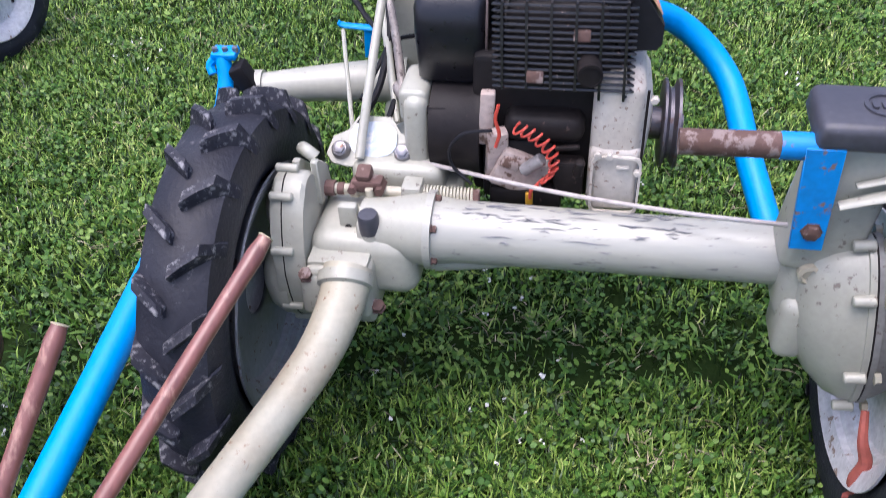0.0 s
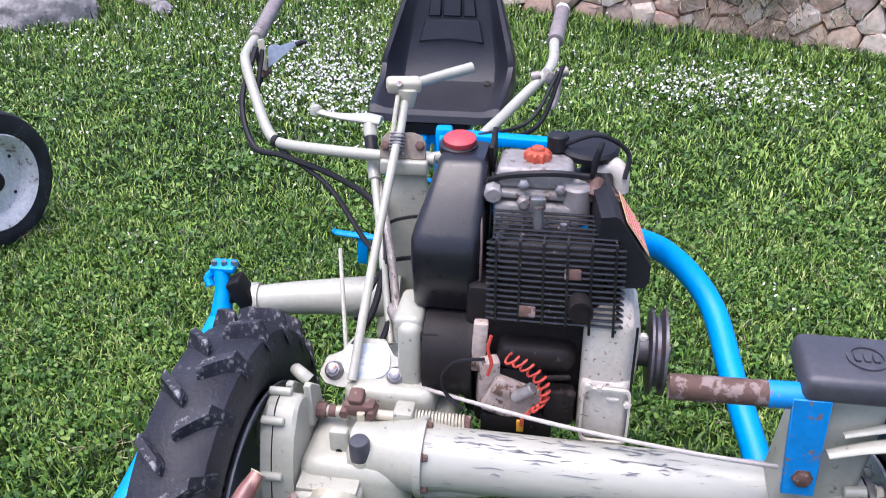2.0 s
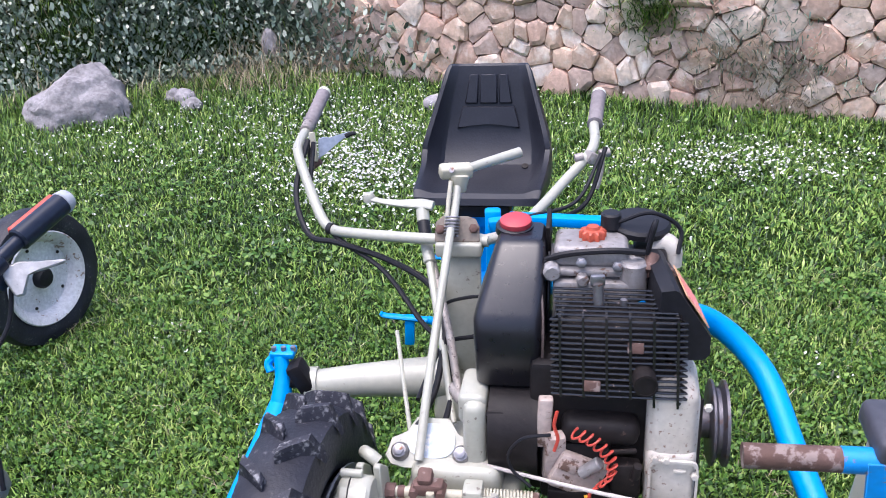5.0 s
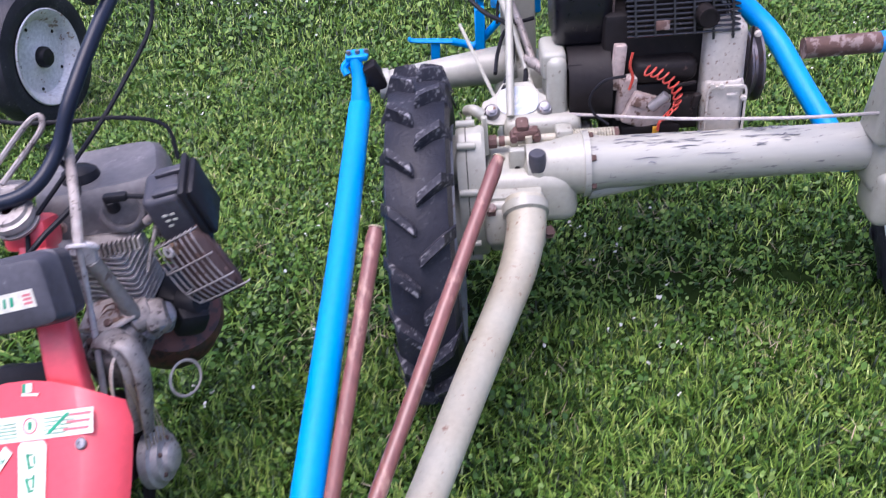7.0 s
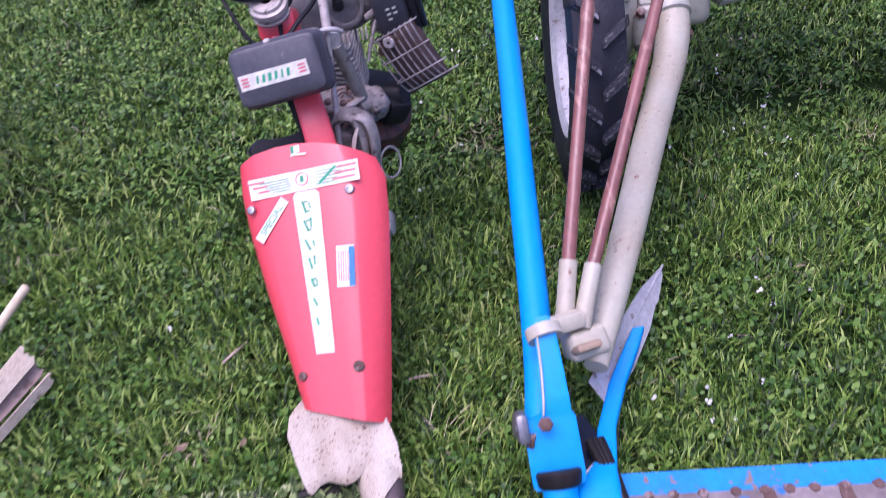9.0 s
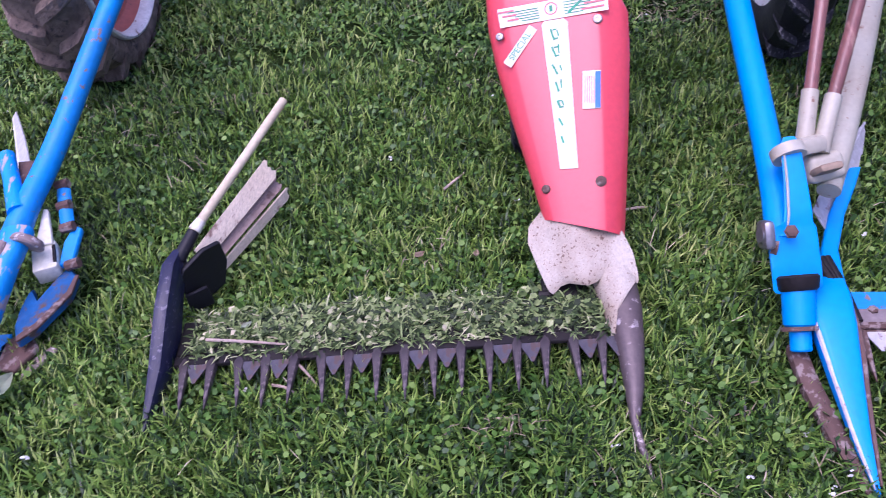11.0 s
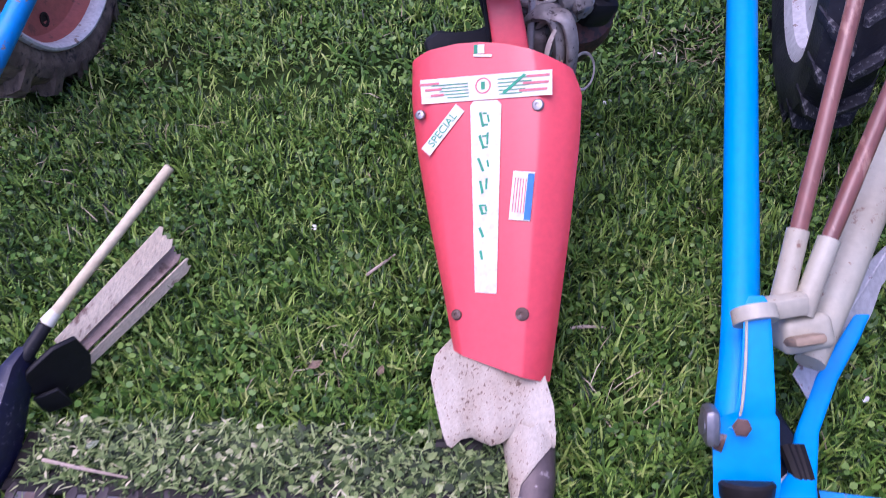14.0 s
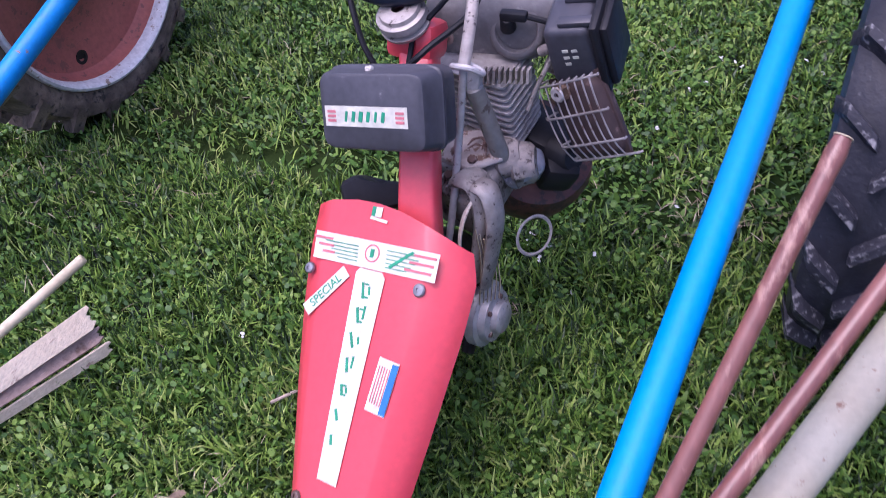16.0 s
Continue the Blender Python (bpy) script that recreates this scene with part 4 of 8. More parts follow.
lathe(b, (0.068, 1.365, 0.860), (0, -0.12, 1), [(0, 0.02), (0.0, 0.034), (0.012, 0.033), (0.014, 0.027)], 28)
P("filler_collar", b, tankblack, to=tank)
b = B()
lathe(b, (0.070, 1.364, 0.869), (0, -0.12, 1), [(0, 0.02), (0, 0.026), (0.004, 0.0285), (0.013, 0.028), (0.017, 0.022), (0.018, 0.0001)], 26)
P("fuel_cap", b, redcap, "faded red fuel cap", to=tank)
b = B()
tube(b, [(0.045, 1.318, 0.842), (0.044, 1.312, 0.850), (0.050, 1.305, 0.835), (0.056, 1.298, 0.812), (0.075, 1.288, 0.812), (0.12, 1.28, 0.838)], 0.0055, 8, 8)
P("tank_hose", b, hose, to=tank)
b = B()
tube(b, [(0.106, 1.205, 0.66), (0.107, 1.203, 0.72), (0.108, 1.222, 0.77), (0.106, 1.262, 0.815), (0.104, 1.30, 0.845)], 0.0026, 6)
P("rubbed_seam", b, surface("rubbed_seam", (0.10, 0.075, 0.07), (0.04, 0.033, 0.033), 0.5, worn=(0.26, 0.2, 0.18), wear=0.6, bump=0.1), "tank seam rubbed to bare metal", to=tank)
b = B()
block(b, (0.128, 1.352, 0.862), (0.008, 0.06, 0.06), (15, 0, TURN), 0.002)
for k in range(3):
    lathe(b, Vector((0.1325, 1.335 + 0.014 * k, 0.85 + 0.010 * k)), AX, [(0, 0.004), (0.001, 0.004), (0.001, 0.0001)], 10)
P("tank_bracket", b, iron, to=tank)

# pulley
b = B()
lathe(b, (0.392, 1.252, 0.524), AX, [(-0.02, 0.028), (0.012, 0.028), (0.012, 0.072), (0.014, 0.077), (0.018, 0.077), (0.024, 0.062), (0.030, 0.062), (0.036, 0.077), (0.041, 0.077), (0.041, 0.045), (0.034, 0.02), (0.05, 0.018), (0.05, 0.0001)], 40)
P("belt_pulley", b, knife_steel, "dark steel belt pulley")

# blue bow tube round the engine to the seat post
b = B()
tube(b, [(0.60, 1.09, 0.34), (0.598, 1.14, 0.357), (0.582, 1.294, 0.42), (0.564, 1.461, 0.493), (0.472, 1.518, 0.578), (0.335, 1.451, 0.655), (0.22, 1.47, 0.685), (0.12, 1.54, 0.675), (0.05, 1.66, 0.60), (0.02, 1.85, 0.48), (0.01, 2.08, 0.42)], [0.0245] * 11, 14, 8)
bow = P("bow_tube", b, blue, "bright blue bent frame tube")
b = B()
rod(b, (0.01, 2.08, 0.40), (0.005, 2.10, 0.60), 0.024)
block(b, (0.0, 2.09, 0.61), (0.16, 0.14, 0.03), (0, 0, TURN), 0.004)
block(b, (-0.04, 2.02, 0.60), (0.03, 0.10, 0.05), (0, 0, TURN), 0.006)
P("seat_post", b, blue, "blue seat post")
b = B()
block(b, (0.09, 1.63, 0.765), (0.14, 0.03, 0.03), (0, -4, 4), 0.005)
block(b, (0.03, 1.66, 0.66), (0.035, 0.04, 0.24), (-6, 0, 0), 0.006)
P("tank_stay", b, blue)
b = B()
block(b, (0.16, 1.55, 0.80), (0.20, 0.03, 0.02), (0, 2, TURN), 0.004)
P("cross_stay", b, blue)
b = B()
tube(b, [(0.015, 1.90, 0.46), (-0.03, 1.93, 0.40), (-0.081, 1.95, 0.343), (-0.12, 1.95, 0.352), (-0.15, 1.95, 0.362)], 0.011, 10)
slabshape(b, [(-0.014, -0.03), (0.014, -0.03), (0.018, 0.12), (-0.010, 0.12)], 0.03, basis((-0.070, 1.945, 0.340), AX, UP), 0.003)
tube(b, [(-0.150, 1.95, 0.362), (-0.21, 1.95, 0.370), (-0.262, 1.95, 0.378), (-0.272, 1.95, 0.386)], [0.012, 0.012, 0.011, 0.009], 10, flat=0.6)
block(b, (-0.199, 1.955, 0.330), (0.026, 0.022, 0.085), (0, 4, 0), 0.004)
P("foot_pedal", b, blue, "blue forked foot pedal")
b = B()
tube(b, [(-0.030, 2.30, 0.362), (-0.10, 2.30, 0.374), (-0.174, 2.30, 0.386)], 0.011, 10, flat=0.6)
slabshape(b, [(-0.014, -0.05), (0.014, -0.05), (0.014, 0.10), (-0.014, 0.10)], 0.03, basis((-0.020, 2.30, 0.270), AX, UP), 0.003)
tube(b, [(-0.020, 2.29, 0.35), (-0.005, 2.20, 0.40), (0.01, 2.09, 0.44)], 0.012, 10)
P("foot_rest", b, blue, "blue foot rest")

# seat
SEAT = Vector((-0.010, 2.005, 0.622))


SEAT_ROWS = [(-0.020, 0.044, 0.150, 0.002), (-0.013, 0.060, 0.160, 0.006), (0.004, 0.068, 0.164, 0.010), (0.09, 0.056, 0.170, 0.026), (0.18, 0.052, 0.176, 0.044), (0.238, 0.066, 0.179, 0.060),
             (0.268, 0.100, 0.177, 0.066), (0.286, 0.145, 0.168, 0.058), (0.304, 0.205, 0.150, 0.042), (0.320, 0.265, 0.131, 0.028), (0.331, 0.304, 0.119, 0.016), (0.336, 0.318, 0.112, 0.006), (0.344, 0.323, 0.106, 0.0)]
SEAT_CROSS = [(1.0, -0.35), (1.0, 0.75), (0.975, 1.0), (0.90, 0.97), (0.74, 0.12), (0.68, 0.0), (0.34, -0.02), (0.0, -0.03)]  # half across: share of the width, share of the bolster


def seat_shell():
    """Moulded pan and back in one, with raised bolsters along both sides."""
    b = B()
    rings, under = [], []
    for i, (v, z, hw, lift) in enumerate(SEAT_ROWS):
        v0, z0 = SEAT_ROWS[max(i - 1, 0)][:2]
        v1, z1 = SEAT_ROWS[min(i + 1, len(SEAT_ROWS) - 1)][:2]
        t = Vector((v1 - v0, z1 - z0, 0)).normalized()
        nrm = FW * -t.y + UP * t.x
        mid = SEAT + FW * v + UP * z
        half = [(x * hw, lift * h) for x, h in SEAT_CROSS]
        across = [(-x, h) for x, h in half] + [(x, h) for x, h in half[-2::-1]]
        rings.append([mid + AX * x + nrm * h for x, h in across])
        under.append([mid + AX * x * 0.97 + nrm * (min(h, 0.4 * lift) - 0.018) for x, h in across])
    vs, ws = skin(b, rings, closed=False, caps=False), skin(b, under, closed=False, caps=False)
    edge = [*vs[0], *[r[-1] for r in vs[1:]], *vs[-1][-2::-1], *[r[0] for r in vs[-2:0:-1]]]
    below = [*ws[0], *[r[-1] for r in ws[1:]], *ws[-1][-2::-1], *[r[0] for r in ws[-2:0:-1]]]
    for i in range(len(edge)):
        j = (i + 1) % len(edge)
        b.faces.new((edge[i], edge[j], below[j], below[i]))
    bmesh.ops.recalc_face_normals(b, faces=b.faces[:])
    return b


seat = P("seat", seat_shell(), seat_vinyl, "black moulded vinyl seat with ribbed back", 28)
back = basis(SEAT + FW * 0.318 + UP * 0.262, AX, FW * 0.26 + UP * 0.966)
for outline in ([(-0.066, -0.044), (-0.030, -0.044), (-0.028, 0.036), (-0.052, 0.036)], [(-0.025, -0.044), (0.025, -0.044), (0.023, 0.036), (-0.023, 0.036)], [(0.030, -0.044), (0.066, -0.044), (0.052, 0.036), (0.028, 0.036)]):
    b = B()
    slabshape(b, outline, 0.012, back @ pose(0, 0, -0.006), 0.003)
    P("back_pad", b, seat_vinyl, to=seat)
b = B()
slabshape(b, [(-0.088, -0.062), (-0.045, -0.050), (0.0, -0.046), (0.045, -0.050), (0.088, -0.062), (0.072, 0.0), (-0.072, 0.0)], 0.012, back @ pose(0, -0.052, -0.006, -3), 0.003)
P("lumbar_pad", b, seat_vinyl, to=seat)
for s in (-1, 1):
    b = B()
    lathe(b, SEAT + AX * 0.105 * s + FW * 0.225 + UP * 0.064, (0, -0.5, 1), [(0, 0.009), (0.004, 0.009), (0.005, 0.0001)], 14)
    P("seat_button", b, iron, to=seat)
b = B()
block(b, SEAT + FW * 0.09 + UP * 0.020, (0.17, 0.19, 0.034), (0, 0, TURN), 0.008)
P("seat_bracket", b, iron, "black bracket under the seat", to=seat)

# rear cross pipe beside the wheel
b = B()
tube(b, [(-0.36, 1.475, 0.475), (-0.22, 1.475, 0.485), (-0.05, 1.47, 0.492)], [0.030, 0.036, 0.046], 18)
lathe(b, (-0.345, 1.475, 0.477), (-1, 0, 0), [(0, 0.03), (0, 0.036), (0.025, 0.036), (0.026, 0.02)], 20)
P("rear_pipe", b, cream)

# right-hand final drive, wheel bracket and box
case_up = Vector((-0.12, 0.0, 1.0)).normalized()
case_at = basis((0.668, 0.905, 0.390), FW, case_up)
case_ax = (case_at.to_3x3() @ UP) * (1 if (case_at.to_3x3() @ UP).x > 0 else -1)
case_out = [(x * (1 - 0.22 * max(0.0, y / 0.17)), y) for x, y in oval(0.165, 0.315, 32, 2.3)]


def case_ring(k, off, dz=0.0, dv=0.0):
    return [case_at @ Vector((x * k + dv, y * k + dz, 0)) + case_ax * off for x, y in case_out]


b = B()
skin(b, [case_ring(0.42, -0.098, 0.035, 0.02), case_ring(0.56, -0.094, 0.030, 0.015), case_ring(0.74, -0.074, 0.018, 0.008), case_ring(0.88, -0.046, 0.006), case_ring(0.95, -0.022), case_ring(0.965, -0.010), case_ring(1.0, -0.009), case_ring(1.0, 0.0)])
block(b, (0.588, 0.962, 0.440), (0.085, 0.13, 0.14), (0, 0, TURN), 0.03, 0.92, 4)
block(b, (0.575, 0.935, 0.375), (0.050, 0.10, 0.12), (0, 0, TURN), 0.02, 1, 3)
drive2 = P("final_drive", b, cream, "cream final drive case with bolted seam")
b = B()
skin(b, [case_ring(1.0, 0.003), case_ring(1.0, 0.012), case_ring(0.95, 0.013), case_ring(0.93, 0.025), case_ring(0.84, 0.046), case_ring(0.62, 0.058), case_ring(0.3, 0.062)])
P("case_cover", b, surface("grey_cast_cover", (0.27, 0.265, 0.25), (0.20, 0.195, 0.185), 0.5, worn=(0.12, 0.1, 0.09), wear=0.64, bump=0.15), "grey cast cover of the final drive", to=drive2)
for x, y in case_out[1::4]:
    c = case_at @ Vector((x * 1.03, y * 1.03, 0))
    b = B()
    rod(b, c - case_ax * 0.032, c - case_ax * 0.001, 0.0085, 0.0095, 12, 0.002)
    lug = P("case_lug", b, cream, to=drive2)
    b = B()
    bolt(b, c + case_ax * 0.010, case_ax, 0.0085, 0.009)
    P("case_bolt", b, cream_worn, to=drive2)
b = B()
skin(b, [case_ring(0.992, -0.001), case_ring(0.992, 0.004)])
P("seam", b, iron, to=drive2)
b = B()
lathe(b, (0.572, 0.900, 0.486), -FW, [(-0.02, 0.017), (0.004, 0.017), (0.006, 0.012), (0.002, 0.010), (0.002, 0.0001)], 18)
P("drain_plug", b, cream_worn, to=drive2)
b = B()
block(b, (0.597, 0.950, 0.590), (0.105, 0.095, 0.22), (0, 6, TURN), 0.014, 0.97, 3)
P("axle_tower", b, cream)
b = B()
slabshape(b, [(-0.014, -0.165), (0.030, -0.165), (0.024, 0.0), (-0.025, 0.0)], 0.008, basis((0.541, 0.893, 0.712), AX, UP), 0.001)
br = P("side_bracket", b, blue_worn, "blue steel side bracket with rust")
b = B()
bolt(b, (0.549, 0.884, 0.58), -FW, 0.012, 0.008)
P("bracket_bolt", b, rust, to=br)
b = B()
rod(b, (0.362, 0.925, 0.702), (0.49, 0.910, 0.704), 0.0178, seg=20)
stub = P("support_bar", b, rust, "brown rusty bar with blue end")
b = B()
rod(b, (0.488, 0.910, 0.704), (0.548, 0.904, 0.704), 0.0184, seg=20)
P("bar_end", b, blue_worn, to=stub)
b = B()
block(b, (0.616, 0.930, 0.729), (0.172, 0.110, 0.040), (3, 0, TURN), 0.012, 0.96, 3)
toolbox = P("lamp_box", b, box_plastic, "dusty black lamp box with embossed oval")
b = B()
m = pose(0.616, 0.930, 0.729, 3, 0, TURN) @ pose(0.0, 0.0, 0.020)
lathe(b, m @ Vector((0, 0, 0)), (m.to_3x3() @ UP), [(0, 0.021), (0.003, 0.021), (0.003, 0.026), (0, 0.026)], 28)
for k in (-1, 0, 1):
    slabshape(b, oval(0.009, 0.017, 10, 4), 0.003, m @ pose(0.012 * k, 0, 0))
P("emblem", b, box_plastic, to=toolbox)
b = B()
tube(b, [(0.572, 0.878, 0.628), (0.63, 0.875, 0.645), (0.70, 0.868, 0.655), (0.80, 0.86, 0.665)], [0.009, 0.012, 0.014, 0.014], 10, flat=0.5)
tube(b, [(0.59, 0.885, 0.655), (0.66, 0.885, 0.672), (0.74, 0.88, 0.69), (0.82, 0.87, 0.695)], [0.006, 0.009, 0.010, 0.010], 10, flat=0.5)
P("fork_handle", b, cream)

# wheels
def tractor_wheel(c, out, back_mat):
    c = Vector(c)
    b = B()
    tyre(b, c, AX, 0.325, 0.115, 0.215)
    w = P("wheel", b, rubber, "black lugged field tyre on a white rim")
    tread_lugs(w, c, AX, 0.325, 0.115, 20, 0.021, 0.026, lug_rubber)
    b = B()
    lathe(b, c, AX * out, [(0.012, 0.185), (0.036, 0.20), (0.040, 0.222), (0.047, 0.222), (0.044, 0.208), (0.034, 0.188), (0.010, 0.178), (0.006, 0.14), (0.014, 0.09), (0.018, 0.05), (0.018, 0.0001)], 48)
    part("rim", b, rimwhite, w, "white painted steel rim")
    b = B()
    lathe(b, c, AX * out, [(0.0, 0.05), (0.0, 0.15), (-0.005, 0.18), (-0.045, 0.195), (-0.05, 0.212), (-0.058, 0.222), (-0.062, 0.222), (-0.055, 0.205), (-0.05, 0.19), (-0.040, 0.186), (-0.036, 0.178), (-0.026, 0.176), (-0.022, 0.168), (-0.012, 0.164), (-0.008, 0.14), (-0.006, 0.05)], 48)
    part("rim_back", b, back_mat, w, "back of the rim, grey on the left wheel and white on the right")


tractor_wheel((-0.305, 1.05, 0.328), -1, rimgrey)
tractor_wheel((0.742, 0.900, 0.328), 1, rimwhite)
b = B()
tube(b, [(0.676, 0.815, 0.285), (0.672, 0.785, 0.25), (0.680, 0.77, 0.215), (0.668, 0.765, 0.18), (0.682, 0.76, 0.15), (0.670, 0.765, 0.13)], [0.006, 0.008, 0.011, 0.008, 0.012, 0.009], 8)
P("hanging_strap", b, surface("red_strap", (0.40, 0.10, 0.07), (0.3, 0.08, 0.06), 0.7, bump=0.2), "faded red strap hanging by the wheel")

# blue side tube with its upper fork
b = B()
tube(b, [(-0.421, 1.435, 0.447), (-0.479, 1.03, 0.363), (-0.542, 0.62, 0.287), (-0.599, 0.245, 0.218), (-0.634, 0.085, 0.185)], [0.026, 0.027, 0.027, 0.0265, 0.025], 22, 6)
arm = P("side_tube", b, blue, "long bright blue side tube")
b = B()
tube(b, [(-0.420, 1.432, 0.447), (-0.414, 1.46, 0.505), (-0.418, 1.478, 0.545)], [0.024, 0.017, 0.015], 12)
block(b, (-0.412, 1.482, 0.552), (0.052, 0.034, 0.014), (10, 0, TURN), 0.004)
tube(b, [(-0.43, 1.48, 0.545), (-0.445, 1.475, 0.53), (-0.44, 1.465, 0.515)], 0.009, 8)
fork = P("tube_fork", b, blue, to=arm)
b = B()
block(b, (-0.375, 1.462, 0.505), (0.035, 0.045, 0.07), (0, -25, 0), 0.008)
rod(b, (-0.40, 1.455, 0.50), (-0.34, 1.47, 0.485), 0.016)
P("ball_joint", b, iron, to=arm)
for k in range(3):
    b = B()
    rod(b, (-0.43 + 0.02 * k, 1.478, 0.556), (-0.43 + 0.02 * k, 1.478, 0.566), 0.006, seg=6)
    P("fork_bolt", b, steel, to=arm)

# cream drive pipe down to the cutter bar
b = B()
tube(b, [(-0.118, 0.985, 0.425), (-0.128, 0.93, 0.392), (-0.158, 0.86, 0.355), (-0.205, 0.775, 0.328), (-0.275, 0.645, 0.302), (-0.37, 0.46, 0.268), (-0.455, 0.30, 0.238), (-0.515, 0.185, 0.205)], [0.040, 0.038, 0.036, 0.034, 0.033, 0.031, 0.028, 0.021], 24, 6)
pipe = P("drive_pipe", b, cream_worn, "scuffed cream bent drive pipe")
b = B()
lathe(b, (-0.121, 0.975, 0.42), Vector((-0.05, -0.85, -0.5)), [(0, 0.03), (0, 0.045), (0.018, 0.045), (0.022, 0.038)], 26)
P("pipe_flange", b, cream, to=pipe)
# two swath sticks in their sockets
for tip, sock, foot in (((-0.183, 0.838, 0.623), (-0.493, 0.292, 0.322), (-0.53, 0.222, 0.265)), ((-0.397, 0.663, 0.636), (-0.531, 0.303, 0.329), (-0.555, 0.235, 0.272))):
    t0, s0, f0 = Vector(tip), Vector(sock), Vector(foot)
    b = B()
    n = 26
    d, e1, e2 = frame_of(t0 - s0)
    rings = []
    for k in range(n + 1):
        c = s0 + (t0 - s0) * (k / n) - d * 0.01
        rr = 0.0118 + 0.0012 * noise.noise(c * 9) + (0.0008 if k == n - 1 else 0) - (0.0022 if k == n else 0)
        rings.append([c + rr * (1 + 0.05 * noise.noise(c * 14 + Vector((j, 0, 0)))) * (math.cos(a) * e1 + math.sin(a) * e2) for j, a in ((j, 2 * math.pi * j / 14) for j in range(14))])
    skin(b, rings)
    st = P("swath_stick", b, rodwood, "reddish varnished wooden stick, chipped to bare wood")
    b = B()
    rod(b, t0 - d * 0.0098, t0 - d * 0.0085, 0.0112, seg=14)
    P("sawn_end", b, pale_wood, to=st)
    b = B()
    tube(b, [s0 + d * 0.012, s0 + (f0 - s0) * 0.5, f0], [0.0155, 0.0155, 0.0165], 16)
    P("stick_socket", b, cream_worn)

# inner shoe of the cutter bar
b = B()
block(b, (-0.525, 0.218, 0.235), (0.075, 0.06, 0.05), (-38, 0, 12), 0.012, 0.9, 3)
lathe(b, (-0.598, 0.215, 0.29), (0.1, -0.9, -0.4), [(0, 0.017), (0, 0.03), (0.02, 0.03), (0.02, 0.017)], 26)
block(b, (-0.555, 0.222, 0.285), (0.06, 0.03, 0.03), (-30, 0, 10), 0.008)
shoe = P("pivot_bracket", b, cream_worn, "cream pivot bracket with chipped paint")
b = B()
block(b, (-0.533, 0.192, 0.248), (0.044, 0.072, 0.014), (-52, 0, 10), 0.006)
P("greasy_cap", b, surface("tan_grease", (0.36, 0.27, 0.18), (0.28, 0.2, 0.13), 0.7, bump=0.2), to=shoe)
b = B()
rings = []
for c, w, h in (((-0.597, 0.212, 0.308), 0.022, 0.016), ((-0.597, 0.202, 0.301), 0.034, 0.020), ((-0.600, 0.15, 0.264), 0.040, 0.024), ((-0.604, 0.105, 0.228), 0.048, 0.030), ((-0.607, 0.088, 0.212), 0.052, 0.036), ((-0.616, 0.080, 0.200), 0.082, 0.048), ((-0.618, 0.072, 0.192), 0.086, 0.052), ((-0.619, 0.030, 0.156), 0.086, 0.052)):
    m = basis(c, (1, 0, 0), (0, 0.6, 0.8))
    rings.append([m @ Vector((x, y, 0)) for x, y in oval(w, h, 24, 5.5)])
skin(b, rings)
hinge = P("hinge_arm", b, blue, "blue hinge arm with a rubbed edge", 30)
b = B()
tube(b, [(-0.611, 0.200, 0.307), (-0.616, 0.15, 0.273), (-0.623, 0.105, 0.239), (-0.627, 0.090, 0.225)], [0.0016, 0.0022, 0.0022, 0.0016], 6)
P("rubbed_edge", b, cream_worn, "edge rubbed to pale primer", to=hinge)
b = B()
block(b, (-0.664, 0.085, 0.212), (0.020, 0.045, 0.05), (-40, 0, 0), 0.008)
rod(b, (-0.676, 0.085, 0.215), (-0.655, 0.085, 0.212), 0.017, 0.017, 16, 0.003)
P("side_bearing", b, steel, "bare steel side bearing", to=hinge)
b = B()
slabshape(b, [(-0.590, 0.025), (-0.545, 0.050), (-0.520, 0.135), (-0.538, 0.190), (-0.560, 0.175), (-0.580, 0.085)], 0.030, pose(0, 0, 0.060), 0.004)
P("hinge_web", b, navy, "dark greasy web between hinge and divider", to=hinge)
b = B()
rod(b, (-0.619, 0.034, 0.158), (-0.620, 0.014, 0.140), 0.037, 0.034, seg=24, edge=0.004)
P("hinge_bush", b, iron, to=hinge)
b = B()
rod(b, (-0.620, 0.02, 0.144), (-0.626, -0.030, 0.098), 0.028, 0.027, 22, 0.004)
rod(b, (-0.626, -0.034, 0.094), (-0.629, -0.062, 0.070), 0.019, seg=10, edge=0.003)
P("hinge_pin", b, blue, to=hinge)
b = B()
bolt(b, (-0.628, 0.072, 0.226), (-0.1, -0.6, 0.8), 0.010, 0.006)
P("hinge_bolt", b, rust, to=hinge)
b = B()
rod(b, (-0.655, 0.075, 0.19), (-0.645, 0.07, 0.19), 0.014)
P("side_bolt", b, rust, to=hinge)
b = B()
lathe(b, (-0.626, -0.030, 0.098), (-0.07, -0.75, -0.65), [(0, 0.012), (0, 0.031), (0.007, 0.031), (0.007, 0.012)], 18)
P("pin_washer", b, rust, to=hinge)
b = B()
rings = []
for c, w, h in (((-0.395, 0.318, 0.128), 0.024, 0.018), ((-0.418, 0.285, 0.118), 0.03, 0.02), ((-0.462, 0.225, 0.098), 0.034, 0.022), ((-0.507, 0.14, 0.088), 0.034, 0.026), ((-0.528, 0.075, 0.09), 0.040, 0.032), ((-0.545, 0.045, 0.096), 0.056, 0.040), ((-0.562, 0.015, 0.098), 0.082, 0.046), ((-0.568, -0.04, 0.09), 0.072, 0.045), ((-0.577, -0.13, 0.062), 0.050, 0.038), ((-0.584, -0.22, 0.033), 0.028, 0.024), ((-0.590, -0.31, 0.014), 0.006, 0.006)):
    rings.append([Vector(c) + Vector((x, 0, y)) for x, y in oval(w, h, 20, 4.5)])
skin(b, rings)
divider = P("swath_divider", b, blue, "blue pointed swath divider")
